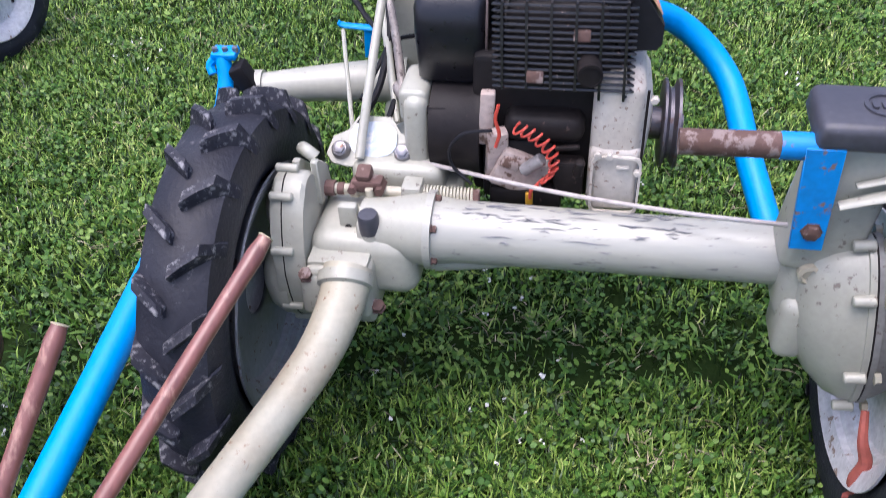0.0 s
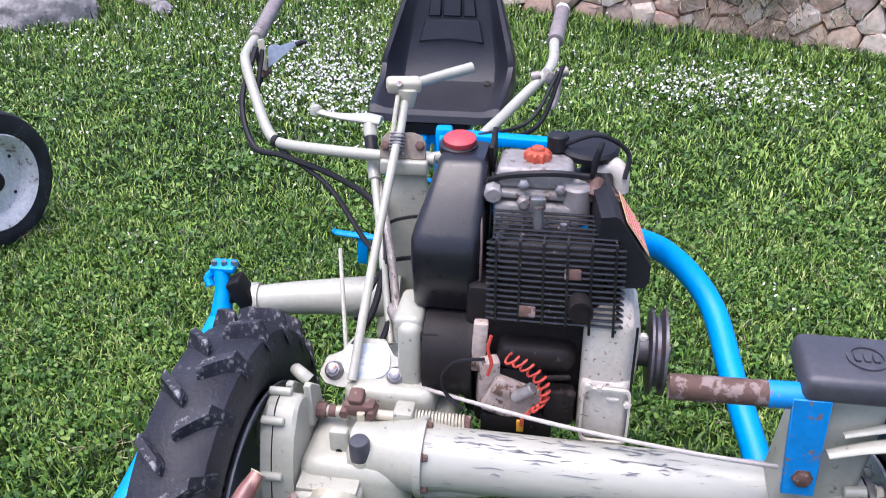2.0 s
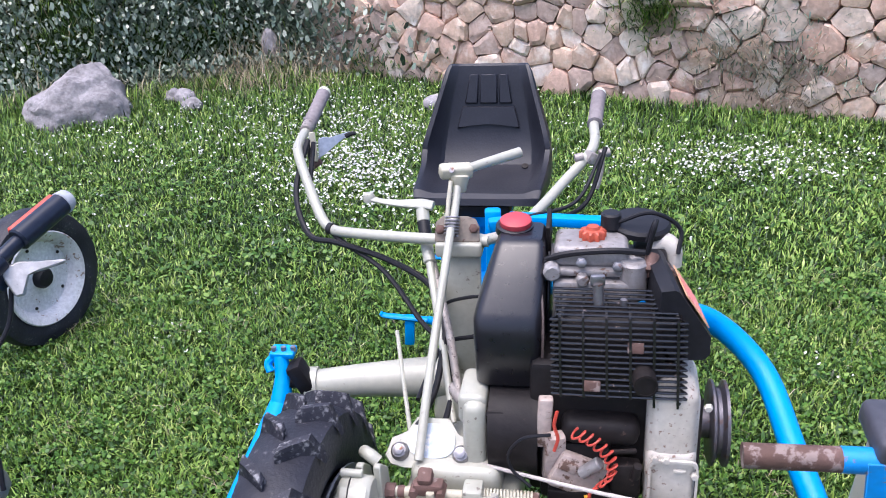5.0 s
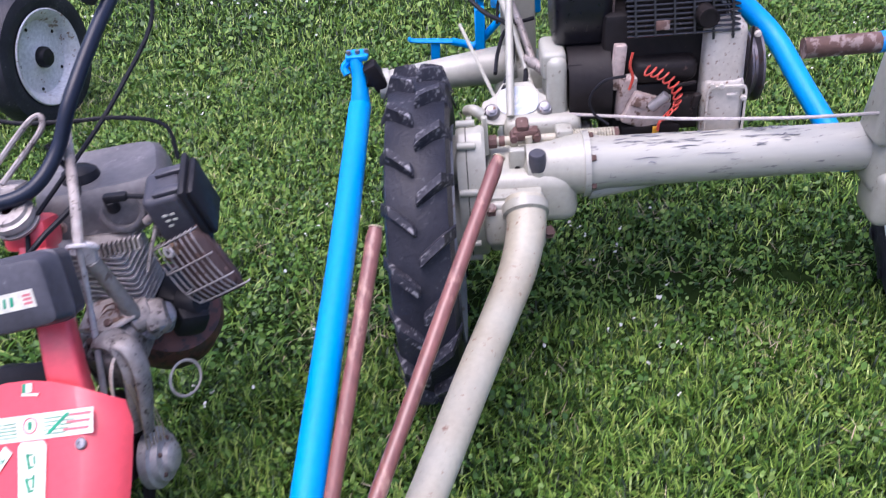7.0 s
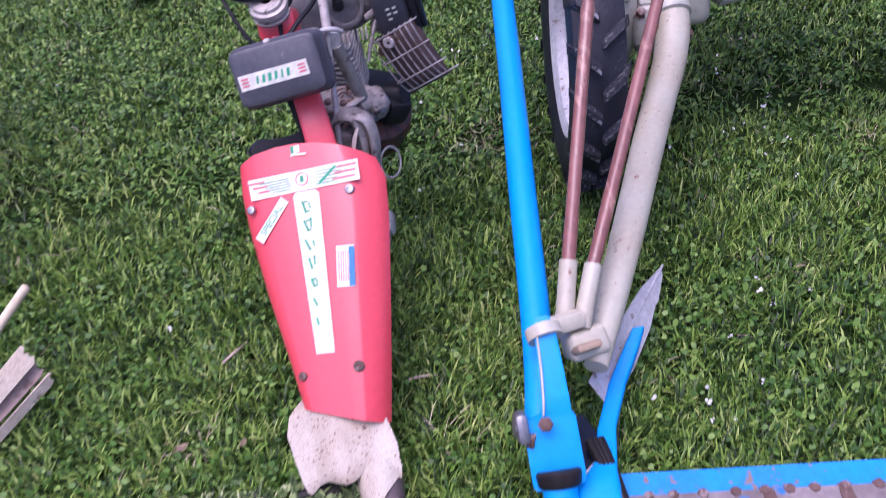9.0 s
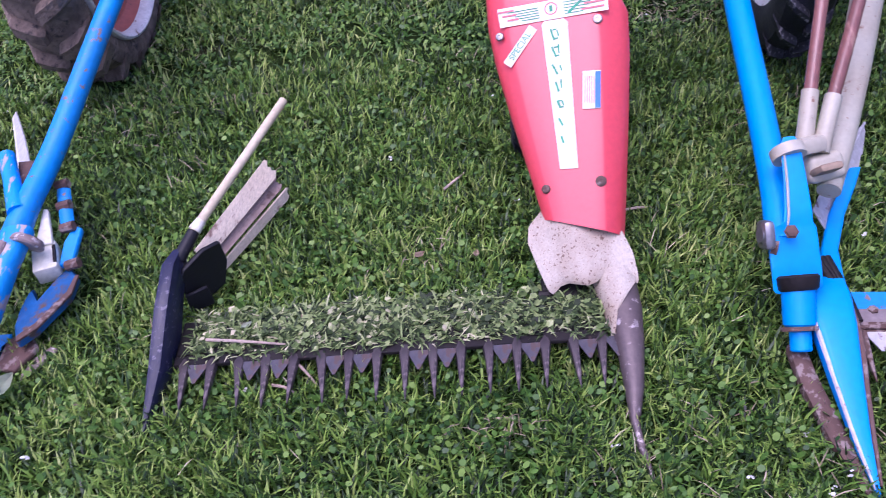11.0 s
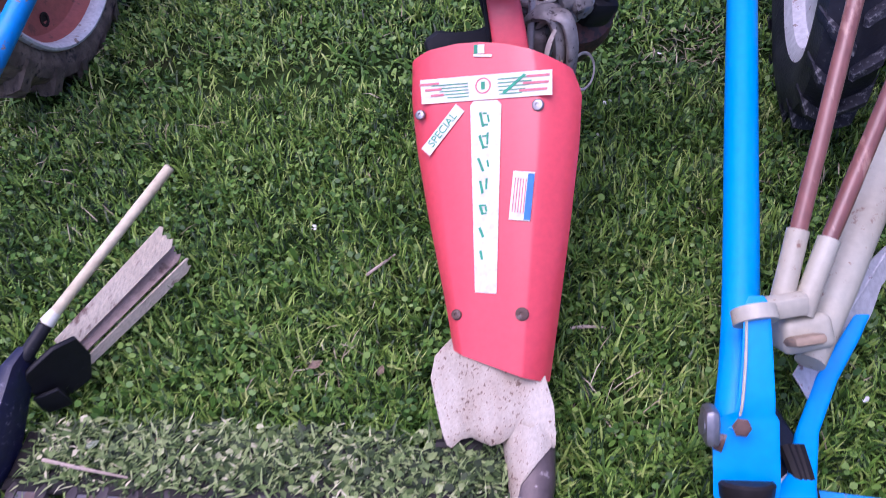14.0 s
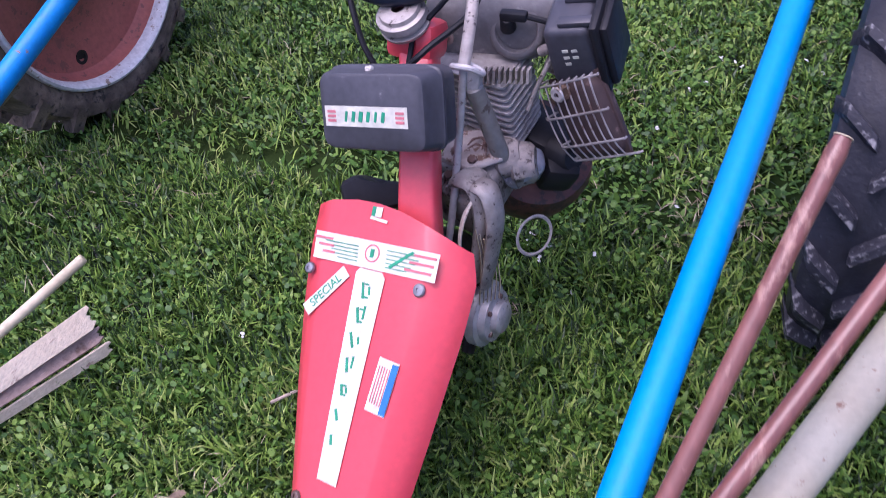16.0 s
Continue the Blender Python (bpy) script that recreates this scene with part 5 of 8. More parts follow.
b = B()
rings = []
for c, w, h in (((-0.630, -0.04, 0.055), 0.03, 0.03), ((-0.626, -0.11, 0.035), 0.036, 0.03), ((-0.614, -0.21, 0.02), 0.034, 0.022), ((-0.600, -0.31, 0.01), 0.008, 0.008)):
    rings.append([Vector(c) + Vector((x, 0, y)) for x, y in oval(w, h, 10, 3)])
skin(b, rings)
tube(b, [(-0.526, 0.02, 0.10), (-0.534, -0.06, 0.09), (-0.556, -0.17, 0.052), (-0.580, -0.295, 0.016)], [0.007, 0.007, 0.006, 0.003], 6)
P("divider_shoe", b, rust, to=divider)
b = B()
tube(b, [(-0.548, 0.072, 0.098), (-0.572, 0.048, 0.106), (-0.601, 0.014, 0.110), (-0.602, -0.04, 0.104), (-0.600, -0.13, 0.074), (-0.597, -0.22, 0.042), (-0.592, -0.30, 0.018)], [0.003, 0.0035, 0.0045, 0.0045, 0.004, 0.0035, 0.002], 6)
P("rubbed_edge", b, surface("rubbed_primer", (0.62, 0.60, 0.62), (0.50, 0.46, 0.47), 0.5, worn=(0.3, 0.2, 0.18), wear=0.6, bump=0.2), "pale edge rubbed bare of paint", to=divider)
b = B()
slabshape(b, [(0, -0.03), (0.12, -0.042), (0.24, -0.036), (0.30, -0.022), (0.315, -0.026), (0.385, -0.008), (0.40, 0.006), (0.30, 0.024), (0.15, 0.032), (0, 0.03)], 0.0035, basis((-0.505, 0.20, 0.112), (0.25, 0.35, -0.045), (-0.5, 0.45, 0.75)), 0.001)
swath = P("swath_board", b, zinc, "bent galvanised swath board with torn edge")
b = B()
rod(b, (-0.503, 0.205, 0.114), (-0.27, 0.53, 0.075), 0.003, seg=6)
P("board_rib", b, zinc, to=swath)
for k in range(3):
    b = B()
    tube(b, [(-0.545 + 0.008 * k, 0.11, 0.11), (-0.535 + 0.006 * k, 0.05, 0.10), (-0.53 + 0.006 * k, -0.02, 0.08)], 0.01, 8)
    P("dark_spring", b, iron)


# ---- cutter bars ----
def cutter_bar(parent, start, along, length, n, pitch, bed_mat, knife_mat, finger_mat, bed_w=0.075, blade_mat=None):
    """A knife bar: bed, knife rail, fingers and knife sections. along: its direction; it cuts to -y."""
    along = Vector(along).normalized()
    fwd = Vector((along.y, -along.x, 0))
    o = Vector(start)
    b = B()
    slabshape(b, [(0, -bed_w), (length, -bed_w), (length, 0), (0, 0)], 0.012, basis(o + UP * 0.0, along, -fwd), 0.003)
    bed = part("bar_bed", b, bed_mat, parent)
    b = B()
    slabshape(b, [(0, 0), (length, 0), (length, 0.022), (0, 0.022)], 0.010, basis(o + fwd * (bed_w + 0.0225) + UP * 0.003, along, -fwd), 0.002)
    part("knife_rail", b, knife_mat, parent)
    fm = None
    km = None
    for i in range(n):
        c = o + along * (0.02 + pitch * i) + fwd * (bed_w + 0.018)
        if fm is None:
            b = B()
            rings = []
            for s, w, h in ((-0.01, 0.024, 0.014), (0.008, 0.022, 0.020), (0.030, 0.016, 0.021), (0.058, 0.011, 0.015), (0.084, 0.006, 0.009), (0.100, 0.002, 0.003)):
                rings.append([Vector((x, -s, y + 0.006 - s * 0.06)) for x, y in oval(w, h, 8, 2.5)])
            skin(b, rings)
            fm = mesh_of("finger", b, finger_mat)
            b = B()
            slabshape(b, [(-pitch * 0.46, 0), (pitch * 0.46, 0), (pitch * 0.05, -0.046), (-pitch * 0.05, -0.046)], 0.0025, Matrix(), 0.0005)
            km = mesh_of("knife_section", b, blade_mat or knife_steel, 0)
        turn = math.degrees(math.atan2(along.y, along.x))
        f = new("finger", fm)
        f.parent = parent
        f.matrix_parent_inverse = parent.matrix_basis.inverted()
        f.matrix_basis = pose(c.x, c.y, c.z, random.uniform(-4, 4), 0, turn + random.uniform(-5, 5))
        if i % 3 != 1:
            k = new("knife_section", km)
            k.parent = parent
            k.matrix_parent_inverse = parent.matrix_basis.inverted()
            q = c + along * (pitch * 0.5) + UP * 0.009
            k.matrix_basis = pose(q.x, q.y, q.z, 0, 0, turn)
    return bed


bar_dir = Vector((0.43, -0.065, 0))
bed = cutter_bar(tractor, (-0.515, 0.072, 0.05), bar_dir, 1.15, 22, 0.0508, blue_worn, rust, rust, blade_mat=zinc)
d = bar_dir.normalized()
f = Vector((d.y, -d.x, 0))
for k in range(24):
    b = B()
    c = Vector((-0.515, 0.072, 0.062)) + d * (0.05 + 0.045 * k + 0.006 * math.sin(5 * k)) + f * 0.052
    bolt(b, c, UP, 0.009, 0.009)
    P("bar_bolt", b, rust, to=bed)
b = B()
slabshape(b, [(0, 0), (1.14, 0.0), (1.14, 0.030), (0, 0.034)], 0.005, basis(Vector((-0.510, 0.072, 0.0625)) + f * 0.083, d, -f), 0.001)
P("wear_plate", b, surface("grimy_plate", (0.27, 0.225, 0.22), (0.18, 0.14, 0.135), 0.6, metal=0.2, worn=(0.02, 0.16, 0.42), wear=0.6, bump=0.3, large=18, wear_scale=22), "grimy brown wear plate along the bar", to=bed)
for k in range(8):
    b = B()
    c = Vector((-0.515, 0.072, 0.066)) + d * (0.24 + 0.12 * k) + f * 0.075
    block(b, c, (0.022, 0.06, 0.012), (-10, 0, -9), 0.004)
    P("knife_clip", b, rust, to=bed)
b = B()
slabshape(b, [(0, 0), (0.26, 0.0), (0.26, 0.014), (0, 0.014)], 0.006, basis(Vector((-0.50, 0.05, 0.064)) + f * 0.075, d, -f), 0.001)
P("clip_strip", b, rust, to=bed)


# ---- red motor mower ----
mower = thing("motor_mower", (-0.95, 0.45, 0), "red walk-behind motor mower with grass-clogged cutter bar on lawn", "mower")
M = lambda name, bm, material, label="", smooth=40, to=None: part(name, bm, material, to or mower, label, smooth)
CX, CY, CN = Vector((0.9617, -0.1073, 0.2523)), Vector((-0.0712, 0.791, 0.6076)), Vector((-0.26476, -0.60231, 0.75308))
CO = Vector((-0.9598, 0.41535, 0.2908))


def face(x, y, up=0.0):
    """A point on the front cover: x across, y up its slope, up off its face."""
    return CO + CX * x + CY * y + CN * up


def cover_shape():
    b = B()
    left = [(-0.082, -0.205), (-0.090, -0.12), (-0.104, 0.0), (-0.114, 0.12), (-0.115, 0.20), (-0.108, 0.25)]
    right = [(0.062, -0.268), (0.082, -0.19), (0.116, -0.05), (0.148, 0.09), (0.160, 0.165), (0.150, 0.215)]
    rows = []
    for i in range(25):
        t = i / 24 * (len(left) - 1)
        k = min(int(t), len(left) - 2)
        f = t - k
        l = Vector(left[k]).lerp(Vector(left[k + 1]), f)
        r = Vector(right[k]).lerp(Vector(right[k + 1]), f)
        row = []
        for s, up in ((0, -0.034), (0.012, -0.022), (0.04, -0.011), (0.10, -0.0035), (0.15, 0.002), (0.18, 0.0035), (0.35, 0.004), (0.5, 0.004), (0.65, 0.004), (0.79, 0.0035), (0.82, 0.001), (0.88, -0.009), (0.94, -0.020), (0.98, -0.033), (1.0, -0.046)):
            q = l.lerp(r, s)
            crown = max(0.0, (i - 17) / 7) ** 2 * (0.030 * (1 - (2 * s - 0.85) ** 2))
            row.append(face(q.x, q.y + crown, up))
        rows.append(row)
    skin(b, rows, closed=False, caps=False)
    bmesh.ops.recalc_face_normals(b, faces=b.faces[:])
    ext = bmesh.ops.solidify(b, geom=b.faces[:], thickness=0.003)
    return b


cover = M("front_cover", cover_shape(), red, "red steel front cover with decals")


def sticker(name, pts, material, up=0.0062, to=None, label=""):
    b = B()
    m = basis(face(0, 0, up), CX, CY)
    slabshape(b, pts, 0.0008, m)
    return M(name, b, material, label, 0, to or cover)


def quad(cx, cy, w, h, turn=0.0):
    c, s = math.cos(radians(turn)), math.sin(radians(turn))
    return [(cx + x * c - y * s, cy + x * s + y * c) for x, y in ((-w / 2, -h / 2), (w / 2, -h / 2), (w / 2, h / 2), (-w / 2, h / 2))]


band = sticker("wing_decal", [(-0.084, 0.182), (0.126, 0.158), (0.130, 0.196), (-0.083, 0.221)], decal, 0.0055, label="white winged decal with pink stripes")
for k in range(3):
    sticker("stripe", quad(-0.068 + 0.006 * k, 0.211 - 0.010 * k, 0.034 - 0.006 * k, 0.0035, -6.5), pink_ink, 0.0068, band)
    sticker("stripe", quad(0.108 - 0.005 * k, 0.191 - 0.010 * k, 0.036 + 0.004 * k, 0.0035, -6.5), pink_ink, 0.0068, band)
b = B()
lathe(b, face(0.020, 0.192, 0.0063), CN, [(0, 0.0105), (0.0006, 0.0105), (0.0006, 0.0128), (0, 0.0128)], 26)
M("decal_ring", b, pink_ink, to=band)
sticker("decal_mark", quad(0.020, 0.192, 0.006, 0.012, -6), green_ink, 0.0068, band)
sticker("decal_wing", [(0.052, 0.172), (0.090, 0.196), (0.086, 0.198), (0.050, 0.176)], green_ink, 0.0068, band)
for k in range(5):
    sticker("wing_line", quad(0.062 + 0.003 * k, 0.172 + 0.0055 * k, 0.036 + 0.006 * k, 0.0013, -6.5), green_ink, 0.0067, band)
    sticker("wing_line", quad(-0.022 - 0.003 * k, 0.182 + 0.0055 * k, 0.036 + 0.006 * k, 0.0013, -6.5), green_ink, 0.0067, band)
strip = sticker("name_decal", [(-0.026, -0.122), (0.008, -0.128), (0.046, 0.158), (0.040, 0.166), (0.002, 0.171), (-0.004, 0.165)], decal, 0.0056, label="white upright decal with green lettering bars")
for k, (w, h) in enumerate(((0.015, 0.023), (0.014, 0.022), (0.016, 0.022), (0.012, 0.020), (0.011, 0.016), (0.009, 0.016), (0.008, 0.014))):
    y = 0.140 - 0.0345 * k
    x = 0.019 + 0.122 * (y - 0.142)
    sticker("lettering_bar", quad(x - 0.42 * w, y, 0.0040, h, 6 + 5 * (k % 3)), green_ink, 0.0068, strip)
    if k < 5:
        sticker("lettering_bar", quad(x + 0.30 * w, y + 0.004 * (k % 2), 0.0030, h * (0.85 if k % 2 else 0.5), 6 - 14 * (k % 2)), green_ink, 0.0068, strip)
    if k in (0, 1, 4):
        sticker("lettering_bar", quad(x - 0.02 * w, y + 0.38 * h, 0.007, 0.0026, -6), green_ink, 0.0069, strip)
        sticker("lettering_bar", quad(x - 0.02 * w, y - 0.40 * h, 0.007, 0.0026, -6), green_ink, 0.0069, strip)
slant = sticker("word_decal", quad(-0.053, 0.135, 0.088, 0.019, 43), decal, 0.0056, label="small white slanting decal")
letters("SPECIAL", 0.0175, basis(face(-0.053, 0.135, 0.0068), CX * math.cos(radians(43)) + CY * math.sin(radians(43)), CY * math.cos(radians(43)) - CX * math.sin(radians(43))), green_ink, "word", slant)
info = sticker("info_decal", quad(0.063, 0.014, 0.034, 0.074, -12), decal, 0.0056, label="white and blue info decal")
sticker("info_border", quad(0.0745, 0.011, 0.010, 0.070, -12), blue_ink, 0.0066, info)
for k in range(5):
    sticker("info_line", quad(0.051 + 0.0042 * k, 0.017 - 0.001 * k, 0.0013, 0.052, -12), pink_ink, 0.0067, info)
sticker("maker_plate", quad(0.020, 0.250, 0.016, 0.014, -6), decal, 0.0056)
sticker("maker_plate_green", quad(0.014, 0.251, 0.006, 0.014, -6), green_ink, 0.0064)
sticker("maker_plate_line", quad(0.024, 0.239, 0.030, 0.004, -12), decal, 0.0060)
for x, y, r in ((0.102, 0.147, 0.0095), (-0.089, 0.166, 0.0085), (-0.060, -0.153, 0.0085), (0.044, -0.162, 0.0105)):
    b = B()
    lathe(b, face(x, y, 0.003), CN, [(0, r), (0.002, r), (0.004, r * 0.8), (0.0045, r * 0.35), (0.003, r * 0.3), (0.003, 0.0001)], 18)
    M("cover_bolt", b, rust if y < 0 else steel, to=cover)

# worn guard and point of the inner shoe
b = B()
rows = []
for y, x0, x1, z in ((0.292, -1.015, -0.960, 0.120), (0.287, -1.026, -0.948, 0.124), (0.268, -1.047, -0.928, 0.120), (0.235, -1.053, -0.876, 0.110), (0.19, -1.043, -0.864, 0.094), (0.152, -1.033, -0.863, 0.080), (0.139, -1.027, -0.864, 0.072), (0.136, -1.020, -0.866, 0.066)):
    rows.append([Vector((x0 + (x1 - x0) * k / 10, y + 0.012 * math.sin(k * 1.1), z + 0.020 * math.sin(math.pi * k / 10) + 0.018 * k / 10)) for k in range(11)])
skin(b, rows, closed=False, caps=False)
rows = []
for c, w, h, end in (((-0.900, 0.150, 0.070), 0.086, 0.078, 20), ((-0.900, 0.125, 0.066), 0.082, 0.076, 45), ((-0.898, 0.095, 0.060), 0.076, 0.076, 80), ((-0.8995, 0.06, 0.053), 0.068, 0.070, 118), ((-0.902, 0.03, 0.048), 0.060, 0.066, 150)):
    rows.append([Vector(c) + Vector((0.5 * w * math.cos(a), 0.006 * math.sin(7 * a), 0.5 * h * math.sin(a))) for a in (radians(192 + (end - 192) * k / 10) for k in range(11))])
skin(b, rows, closed=False, caps=False)
bmesh.ops.recalc_face_normals(b, faces=b.faces[:])
bmesh.ops.solidify(b, geom=b.faces[:], thickness=0.004)
guard = M("shoe_guard", b, surface("chipped_white_paint", (0.53, 0.475, 0.385), (0.38, 0.285, 0.195), 0.65, worn=(0.15, 0.095, 0.065), wear=0.555, bump=0.5, large=10, small=170, wear_scale=170, stretch=(1.3, 0.8, 1), soft=0.08), "shoe guard with white paint worn off")
b = B()
rows = []
for c, w, h in (((-0.902, 0.23, 0.085), 0.05, 0.05), ((-0.900, 0.135, 0.066), 0.072, 0.066), ((-0.898, 0.08, 0.056), 0.064, 0.066), ((-0.903, 0.01, 0.045), 0.050, 0.058), ((-0.914, -0.07, 0.034), 0.034, 0.044), ((-0.925, -0.125, 0.026), 0.020, 0.028), ((-0.928, -0.13, 0.025), 0.014, 0.020), ((-0.927, -0.18, 0.020), 0.014, 0.014), ((-0.921, -0.24, 0.014), 0.005, 0.006)):
    rows.append([Vector(c) + Vector((x, 0, y)) for x, y in oval(w, h, 16, 2.4)])
skin(b, rows)
M("shoe_point", b, surface("scuffed_steel", (0.15, 0.115, 0.112), (0.11, 0.08, 0.078), 0.5, metal=0.3, worn=(0.42, 0.36, 0.35), wear=0.6, bump=0.2), "dark steel shoe point")
b = B()
block(b, (-1.0, 0.165, 0.045), (0.075, 0.05, 0.03), (10, 0, 0), 0.006)
rod(b, (-1.045, 0.15, 0.05), (-1.02, 0.15, 0.052), 0.010, seg=8)
M("guard_stay", b, iron, to=guard)
# cutter bar thick with cut grass
cutter_bar(mower, (-1.725, 0.184, 0.040), Vector((0.77, -0.045, 0)), 0.79, 16, 0.0508, iron, iron, surface("dark_finger_steel", (0.05, 0.039, 0.041), (0.08, 0.063, 0.064), 0.5, metal=0.3, worn=(0.17, 0.135, 0.13), wear=0.6, bump=0.2), bed_w=0.085)
# outer shoe, flap, pale stick and board
b = B()
rows = []
for c, w, h in (((-1.722, 0.275, 0.135), 0.022, 0.05), ((-1.733, 0.235, 0.125), 0.034, 0.075), ((-1.742, 0.15, 0.085), 0.036, 0.10), ((-1.755, 0.06, 0.045), 0.032, 0.07), ((-1.772, -0.01, 0.02), 0.016, 0.03), ((-1.780, -0.045, 0.012), 0.006, 0.01)):
    rows.append([Vector(c) + Vector((x, 0, y)) for x, y in oval(w, h, 12, 3.4)])
skin(b, rows)
outer = M("outer_shoe", b, surface("dark_blue_shoe", (0.010, 0.012, 0.040), (0.018, 0.020, 0.055), 0.38, spec=0.4, worn=(0.12, 0.11, 0.15), wear=0.60, bump=0.25, wear_scale=90), "dark outer shoe of the cutter bar")
b = B()
rod(b, (-1.722, 0.262, 0.142), (-1.692, 0.315, 0.165), 0.013, 0.012, 12, 0.002)
M("stick_socket", b, black, to=outer)
b = B()
slabshape(b, [(0, -0.02), (0.080, -0.02), (0.108, 0.030), (0.112, 0.085), (0.075, 0.100), (0.02, 0.095), (0, 0.075)], 0.010, basis((-1.726, 0.248, 0.037), (0.62, 0.62, 0.15), (0, -0.1, 1)), 0.002)
slabshape(b, [(0, 0), (0.05, 0.0), (0.045, 0.055), (0.0, 0.05)], 0.008, basis((-1.725, 0.235, 0.03), (0.6, 0.25, 0.0), (0, -0.1, 1)), 0.002)
flap = M("board_holder", b, black, to=outer)
b = B()
bolt(b, (-1.678, 0.305, 0.068), (0.6, -0.7, 0.35), 0.008, 0.004)
M("holder_bolt", b, steel, to=outer)
b = B()
s0, s1 = Vector((-1.695, 0.312, 0.163)), Vector((-1.506, 0.564, 0.278))
rod(b, s0, s1, 0.0095, 0.009, 14, 0.002)
ws = M("swath_stick", b, pale_wood, "pale bare wooden stick")
b = B()
rod(b, s0 + (s1 - s0) * 0.02, s0 + (s1 - s0) * 0.09, 0.013, 0.0105, 14)
M("stick_collar", b, decal, to=ws)
brown_board = surface("brown_board", (0.30, 0.205, 0.165), (0.42, 0.31, 0.26), 0.8, large=9, small=120, bump=0.5, worn=(0.14, 0.09, 0.07), wear=0.58, wear_scale=30, soft=0.12)
for o, t, w, side, wood in (((-1.700, 0.322, 0.092), (-1.570, 0.572, 0.105), 0.040, (-0.55, 0.3, 0.6), old_board), ((-1.684, 0.325, 0.068), (-1.560, 0.562, 0.068), 0.026, (-0.75, 0.35, 0.5), brown_board), ((-1.672, 0.325, 0.048), (-1.545, 0.553, 0.046), 0.022, (-0.2, 0.1, 0.95), old_board)):
    o, t = Vector(o), Vector(t)
    n = (t - o).length
    b = B()
    slabshape(b, [(0, -w * 0.42), (n * 0.4, -w * 0.46), (n * 0.93, -w * 0.56), (n * 0.985, -w * 0.3), (n * 0.95, -w * 0.12), (n * 0.975, w * 0.05), (n * 0.945, w * 0.18), (n, w * 0.36), (n * 0.99, w * 0.55), (n * 0.4, w * 0.46), (0, w * 0.42)], 0.006, basis(o, t - o, side), 0.001)
    M("swath_board", b, wood, "weathered splintered wooden swath board")

# black cap behind the cowl and black pedal behind the neck
b = B()
lathe(b, (-0.902, 0.945, 0.585), (0, 0.15, 1), [(0, 0.02), (0, 0.034), (0.03, 0.034), (0.044, 0.030), (0.052, 0.018), (0.054, 0.0001)], 24)
M("filler_cap", b, black, "black filler cap on the cowl")
b = B()
slabshape(b, [(-0.030, -0.022), (0.010, -0.030), (0.075, -0.020), (0.085, 0.018), (0.030, 0.010), (-0.005, 0.030), (-0.034, 0.018)], 0.035, basis((-1.020, 0.70, 0.395), (0.95, 0.1, 0.15), (0, 0.6, 0.8)), 0.006)
M("stand_pedal", b, black, "black angular stand pedal")

# neck, box and handlebar
b = B()
rings = []
for c, w, d in (((-0.905, 0.60, 0.36), 0.062, 0.05), ((-0.915, 0.655, 0.445), 0.056, 0.045), ((-0.932, 0.74, 0.535), 0.05, 0.042), ((-0.952, 0.81, 0.585), 0.052, 0.05)):
    rings.append([Vector(c) + Vector((x, y * 0.8, -y * 0.6)) for x, y in oval(w, d, 16, 6)])
skin(b, rings)
block(b, (-0.955, 0.815, 0.60), (0.075, 0.06, 0.055), (-20, 0, -8), 0.012)
neck = M("neck", b, red, "red steel neck")
b = B()
lathe(b, (-0.962, 0.80, 0.628), (-0.12, -0.28, 0.95), [(0, 0.02), (0, 0.034), (0.006, 0.036), (0.008, 0.030), (0.014, 0.030), (0.016, 0.036), (0.026, 0.036), (0.028, 0.030), (0.034, 0.028), (0.036, 0.01)], 30)
M("steering_clamp", b, dirty_alloy, "rusty grooved steering clamp")
b = B()
bx, by = Vector((0.145, -0.015, 0.026)), Vector((-0.006, 0.040, 0.080))
m = basis(Vector((-0.962, 0.647, 0.593)) - bx.cross(by).normalized() * 0.0432, bx, by)
rings = []
for z, w, h in ((-0.042, 0.150, 0.092), (-0.036, 0.166, 0.106), (-0.004, 0.172, 0.110), (-0.002, 0.176, 0.114), (0.004, 0.176, 0.114), (0.006, 0.172, 0.110), (0.034, 0.164, 0.104), (0.041, 0.158, 0.099), (0.043, 0.150, 0.092)):
    rings.append([m @ Vector((x, y, z)) for x, y in oval(w, h, 40, 9)])
skin(b, rings)
tool = M("tool_box", b, box_plastic, "dark plastic tool box with a white decal")
b = B()
slabshape(b, quad(-0.008, -0.006, 0.128, 0.027), 0.001, m @ pose(0, 0, 0.0432))
tl = M("box_decal", b, decal, to=tool)
for k, w in enumerate((0.0035, 0.005, 0.006, 0.005, 0.0035, 0.005)):
    b = B()
    slabshape(b, quad(-0.038 + 0.0115 * k, -0.006, w, 0.014, -12), 0.0006, m @ pose(0, 0, 0.0444))
    M("lettering_bar", b, green_ink, to=tl)
for s in (-1, 1):
    for k in range(3):
        b = B()
        slabshape(b, quad(0.053 * s - 0.008, -0.006 + 0.006 * (k - 1), 0.013, 0.0035), 0.0006, m @ pose(0, 0, 0.0444))
        M("decal_stripe", b, pink_ink, to=tl)
b = B()
slabshape(b, quad(-0.006, 0.054, 0.010, 0.008), 0.010, m @ pose(0, 0, 0.024), 0.002)
M("box_catch", b, pale_case, to=tool)
b = B()
tube(b, [(-0.706, 1.275, 0.964), (-0.748, 1.17, 0.930), (-0.800, 1.03, 0.872), (-0.850, 0.90, 0.79), (-0.885, 0.855, 0.72), (-0.925, 0.81, 0.682), (-0.985, 0.795, 0.672), (-1.045, 0.815, 0.685), (-1.095, 0.87, 0.735), (-1.145, 0.97, 0.82), (-1.205, 1.10, 0.90), (-1.255, 1.24, 0.955)], 0.0120, 14, 8)
bars = M("handlebar", b, navy, "dark navy tubular handlebar")
b = B()
